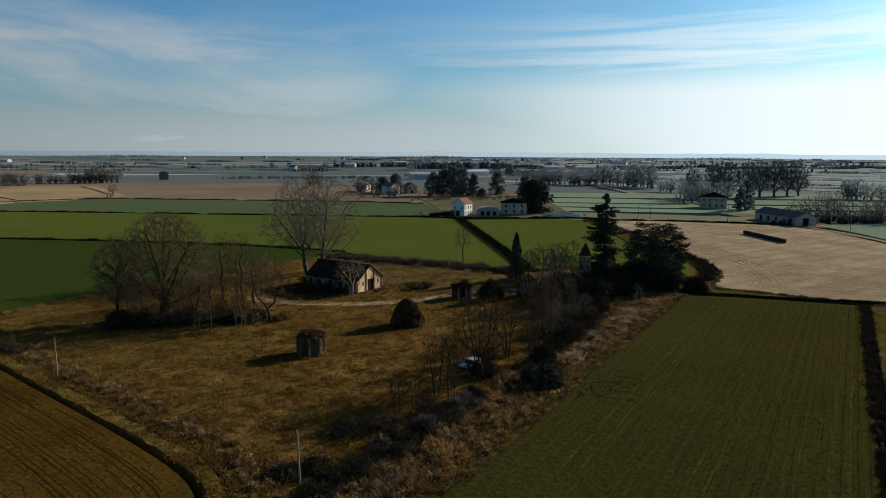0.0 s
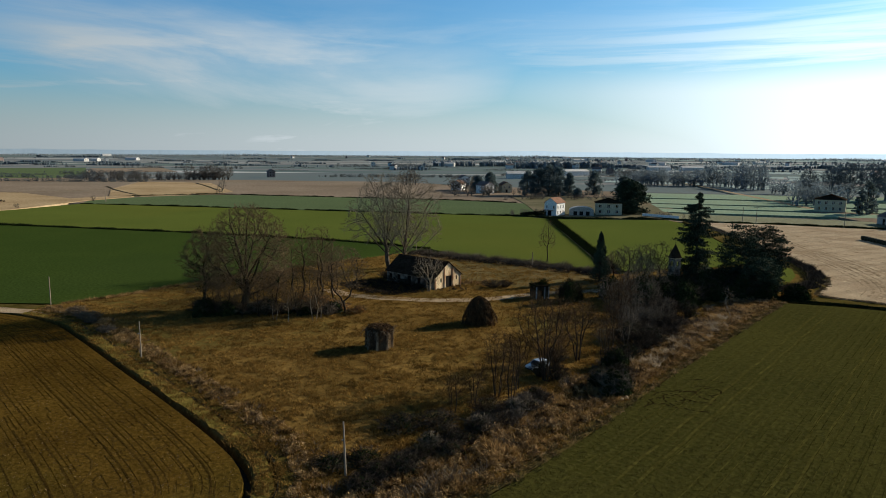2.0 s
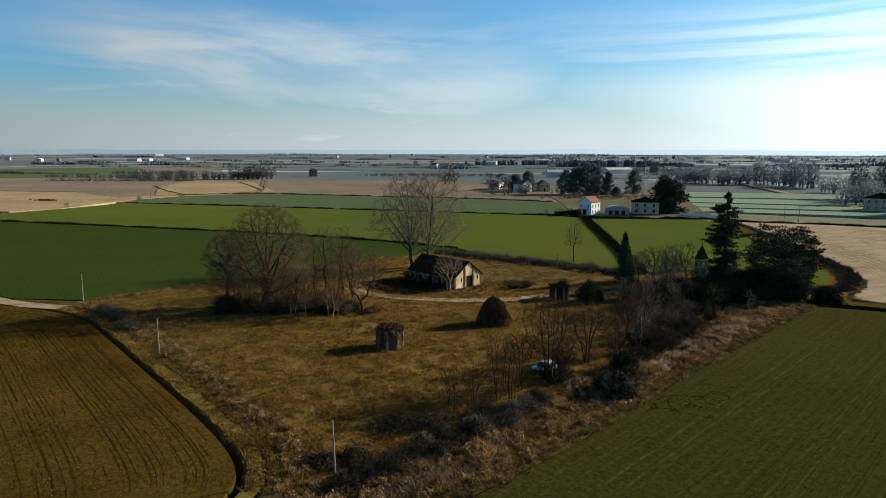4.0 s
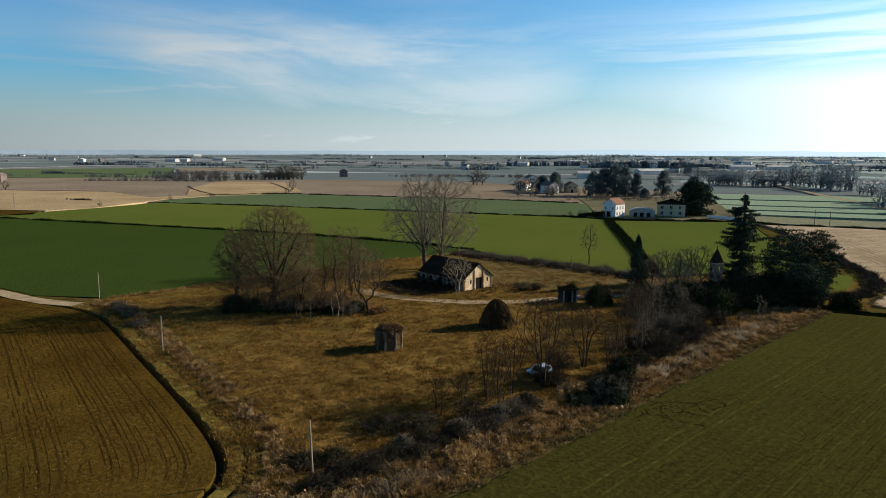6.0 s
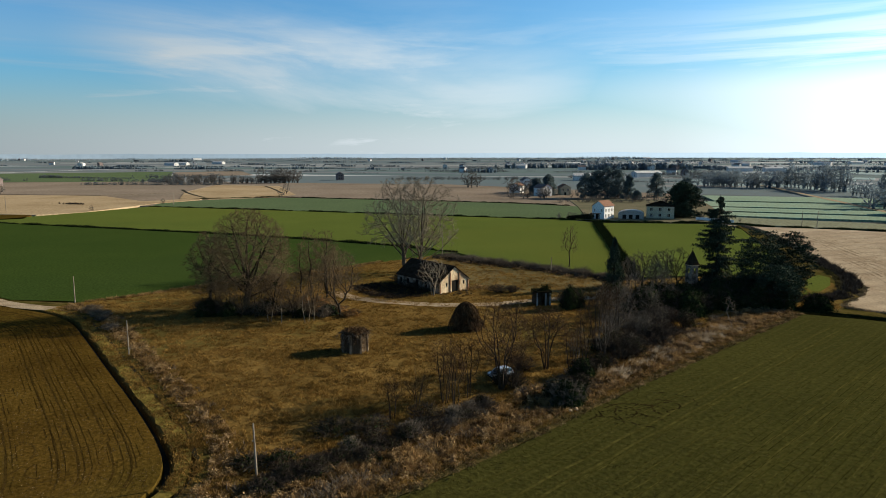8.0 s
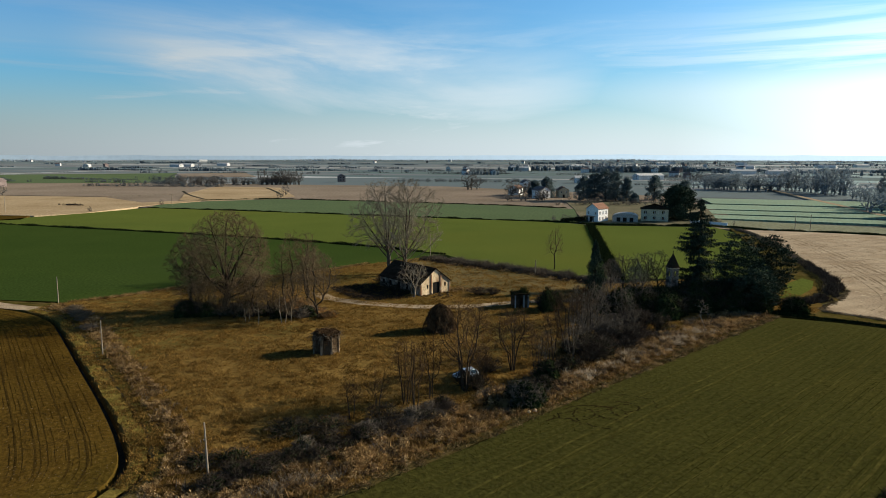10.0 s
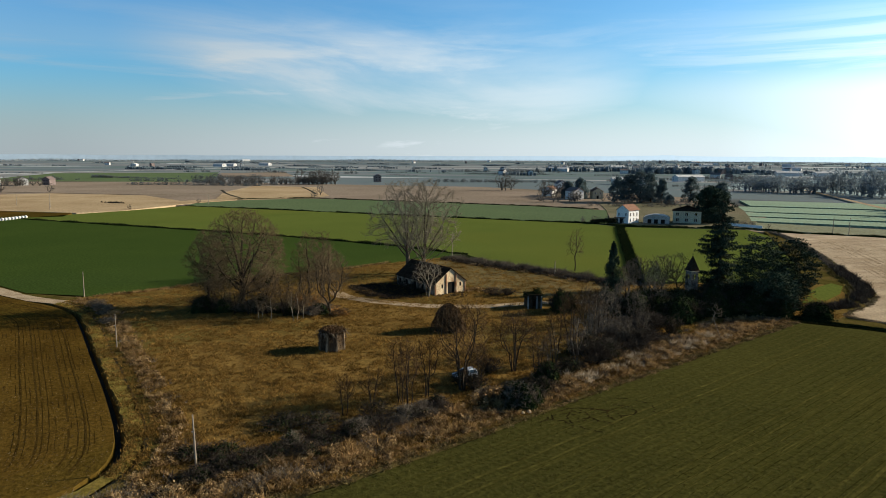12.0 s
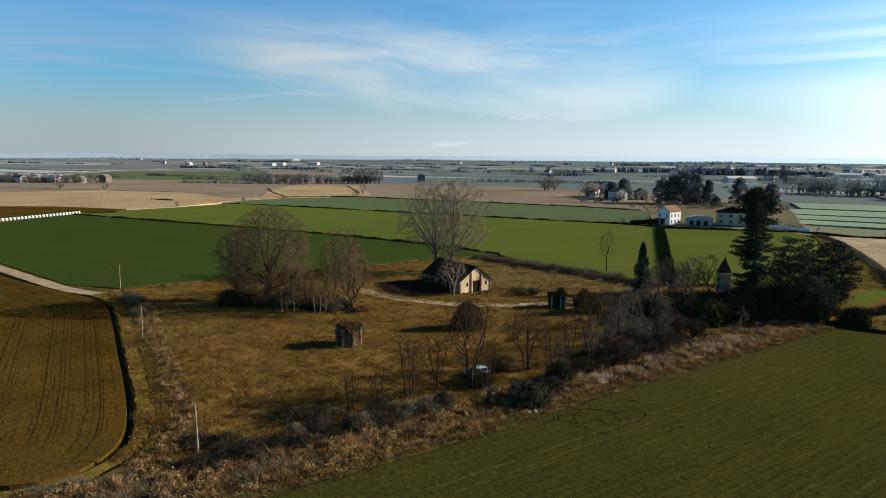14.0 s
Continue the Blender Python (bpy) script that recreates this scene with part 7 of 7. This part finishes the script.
for k in range(110):
    d = 760 * (4200 / 760) ** (k / 109)
    a = radians(rng.uniform(-54, 0) if k % 3 == 0 else rng.uniform(-8, 44))
    ln = rng.uniform(0.06, 0.32) * d
    cx, cy = math.sin(a) * d, math.cos(a) * d
    tilt = rng.uniform(-0.22, 0.12)
    tall = rng.choice((2, 2, 3, 3, 4, 5, 7))
    lines += row(cx - ln / 2, cy - tilt * ln / 2, cx + ln / 2, cy + tilt * ln / 2, int(min(260, 6 + ln / (0.34 * tall))), tall, rng, 2)
grouped = []
for x, y, h in lines:
    v = noise.noise(Vector((x / 90, y / 60, 1.0))) + 0.5 * noise.noise(Vector((x / 25, y / 25, 4.0)))
    if v > -0.12:
        grouped.append((x, y, h * (0.55 + 1.1 * min(1.0, v + 0.12))))
lines = grouped
bare_wood("tree_lines", [s for s in lines if math.hypot(s[0], s[1]) < 1350], "haze-tinted bare tree lines across the nearer plain", 607, MID_WOOD, 0.14, 0.6, 40, 0.05)
far_trees("distant_tree_lines", [s for s in lines if math.hypot(s[0], s[1]) >= 1350], "bare tree lines across the far plain, haze-tinted blue-grey", 612, FAR_WOOD, 12, (0.10, 0.22), 1.6, 0.75)
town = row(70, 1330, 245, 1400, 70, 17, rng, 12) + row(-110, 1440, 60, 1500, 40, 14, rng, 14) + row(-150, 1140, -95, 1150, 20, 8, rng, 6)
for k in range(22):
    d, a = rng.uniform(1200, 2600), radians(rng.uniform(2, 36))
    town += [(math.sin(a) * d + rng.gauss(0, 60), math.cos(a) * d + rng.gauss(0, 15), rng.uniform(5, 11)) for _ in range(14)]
far_trees("town_trees", town, "tree masses round a distant town, haze-tinted blue-grey", 609, FAR_WOOD, 20, (0.10, 0.22), 1.5, 0.7)
skyline = []
for k in range(2400):
    a = radians(rng.uniform(-62, 52))
    d = rng.uniform(3500, 4100)
    skyline.append((math.sin(a) * d, math.cos(a) * d, rng.uniform(3, 5) + 5 * max(0, math.sin(a * 23) * math.sin(a * 7 + 1))))
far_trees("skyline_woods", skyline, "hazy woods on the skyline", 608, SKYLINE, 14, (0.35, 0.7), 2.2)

# fields beyond the villa, strip behind strip, their pale colours standing in for haze
HAZED_CROP = material("hazed_winter_crop", (0.22, 0.285, 0.27), (0.28, 0.345, 0.32), 0.006, bump=0, fine=40, third=(0.30, 0.33, 0.30), alpha_spec=0.0, sheen=0.08, sheen_tint=(0.75, 0.92, 1.0))
HAZED_SOIL = material("hazed_grey_soil", (0.26, 0.27, 0.26), (0.33, 0.34, 0.33), 0.006, bump=0, fine=40, alpha_spec=0.0, sheen=0.08, sheen_tint=(0.8, 0.93, 1.0))
rng = random.Random(71)
d = 700
while d < 3900:
    deep = d * rng.uniform(0.05, 0.12)
    a = rng.uniform(10, 16)
    while a < 50:
        wide = rng.uniform(4, 12)
        if rng.random() < 0.8:
            slab("far_crop", [(math.sin(radians(b)) * r, math.cos(radians(b)) * r) for b, r in ((a, d), (a + wide, d * 0.97), (a + wide, (d + deep) * 0.97), (a, d + deep))], rng.choice((HAZED_CROP, HAZED_CROP, HAZED_SOIL)), "field far out on the plain, made pale by painted haze", -0.55, 1.0)
        a += wide + rng.uniform(0.3, 1.5)
    d += deep + d * rng.uniform(0.01, 0.04)

# low hills behind the plain, their haze put in as emission
verts, faces = [], []
for i in range(241):
    a = radians(-75 + 150 * i / 240)
    top = 25 + 12 * max(0.0, noise.noise(Vector((a * 7, 0, 3)))) + 6 * max(0.0, noise.noise(Vector((a * 31, 0, 7)))) + 4 * math.exp(-((a - 0.15) / 0.25) ** 2)
    verts += [(math.sin(a) * 4350, math.cos(a) * 4350, -6), (math.sin(a) * 4350, math.cos(a) * 4350, top)]
    if i:
        faces.append((2 * i - 2, 2 * i, 2 * i + 1, 2 * i - 1))
HAZE = material("haze_glow_hills", (0.10, 0.12, 0.14), (0.13, 0.15, 0.17), 0.002, bump=0, alpha_spec=0.0)
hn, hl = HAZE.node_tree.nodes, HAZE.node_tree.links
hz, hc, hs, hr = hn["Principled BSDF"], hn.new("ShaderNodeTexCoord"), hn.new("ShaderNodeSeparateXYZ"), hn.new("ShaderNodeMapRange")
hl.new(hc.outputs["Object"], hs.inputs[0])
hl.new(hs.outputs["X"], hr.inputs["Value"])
# the painted haze glow is stronger on the sun's side
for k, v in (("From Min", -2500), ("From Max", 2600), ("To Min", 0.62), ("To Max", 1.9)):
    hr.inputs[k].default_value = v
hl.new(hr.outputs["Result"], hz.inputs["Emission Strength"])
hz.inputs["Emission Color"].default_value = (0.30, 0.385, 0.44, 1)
tagged(mesh_object("backdrop", verts, faces, HAZE), "low hills on the horizon with pale blue haze as a painted glow", "hills", kind="structure")

# ---- far farms and sheds on the plain ----


def far_house(w, l, e, r, wall, roof, label, group):
    root = thing("far_farmhouse", (0, 0, 0), label, "house", group=group)
    prism_part("wall", [(0, GROUND_Z), (w, GROUND_Z), (w, e), (w / 2, r), (0, e)], "y", 0, l, wall, root)
    for s in (0, 1):
        q = [(-0.5, e - 0.2), (w / 2, r + 0.05), (w / 2, r + 0.4), (-0.5, e + 0.15)]
        prism_part("roof_slope", [(w - x, z) for x, z in q] if s else q, "y", -0.4, l + 0.4, roof, root)
    for x in (w * 0.2, w * 0.6):
        for z in (1.0, e - 1.9):
            box_part("window", (x, x + 1.1, -0.05, -0.004, z, z + 1.3), DARK, root)
    return root


homes_kinds = [far_house(8, 14, 5.5, 8, FAR_WALL, FAR_ROOF, "pale farmhouse far out on the plain", "far farms"), far_house(9, 11, 6, 8.5, FAR_WALL, FAR_ROOF, "grey-white farmhouse far out on the plain", "far farms"),
         far_house(14, 40, 5, 7.5, FAR_WALL, FAR_WALL, "long pale farm shed on the plain", "far farms"), far_house(8, 10, 6, 8.4, FAR_ROOF, FAR_ROOF, "brick farmhouse far out on the plain", "far farms")]
homes = [(-19, 655, 1, 20), (30, 838, 2, -85), (185, 1008, 3, 10), (108, 950, 2, -60), (352, 1243, 2, -80), (296, 1250, 2, -85), (-88, 1730, 1, 0), (-120, 1735, 0, 30), (4, 515, 1, 40), (-253, 798, 3, 30), (-1004, 1668, 2, 70), (-998, 1715, 2, 80), (-995, 1750, 0, 40), (-985, 1890, 2, 75), (-104, 1140, 0, 20), (-146, 1136, 1, 60), (-230, 1405, 1, 10), (-190, 1420, 0, 40), (-60, 1440, 2, 80), (10, 1500, 1, 70), (60, 1310, 0, 100), (180, 1340, 1, 20), (-585, 560, 0, 20), (-560, 575, 1, 50), (-610, 550, 0, 80), (-545, 590, 3, 10)]
used = [False] * 4
for k in range(56):
    d = (1900 if k % 3 == 0 else 1050) * (rng.uniform(1.0, 2.0) if k % 3 == 0 else rng.uniform(1.0, 3.2))
    a = radians(rng.uniform(-48, 40) if k % 3 == 0 else rng.uniform(2, 36))
    homes.append((math.sin(a) * d, math.cos(a) * d, rng.choice((0, 0, 1, 1, 2, 3)), rng.uniform(-40, 130)))
for x, y, k, a in homes:
    m = pose(x, y, 0, 0, 0, a)
    if used[k]:
        copy_thing(homes_kinds[k], m)
    else:
        homes_kinds[k].matrix_basis, used[k] = m, True
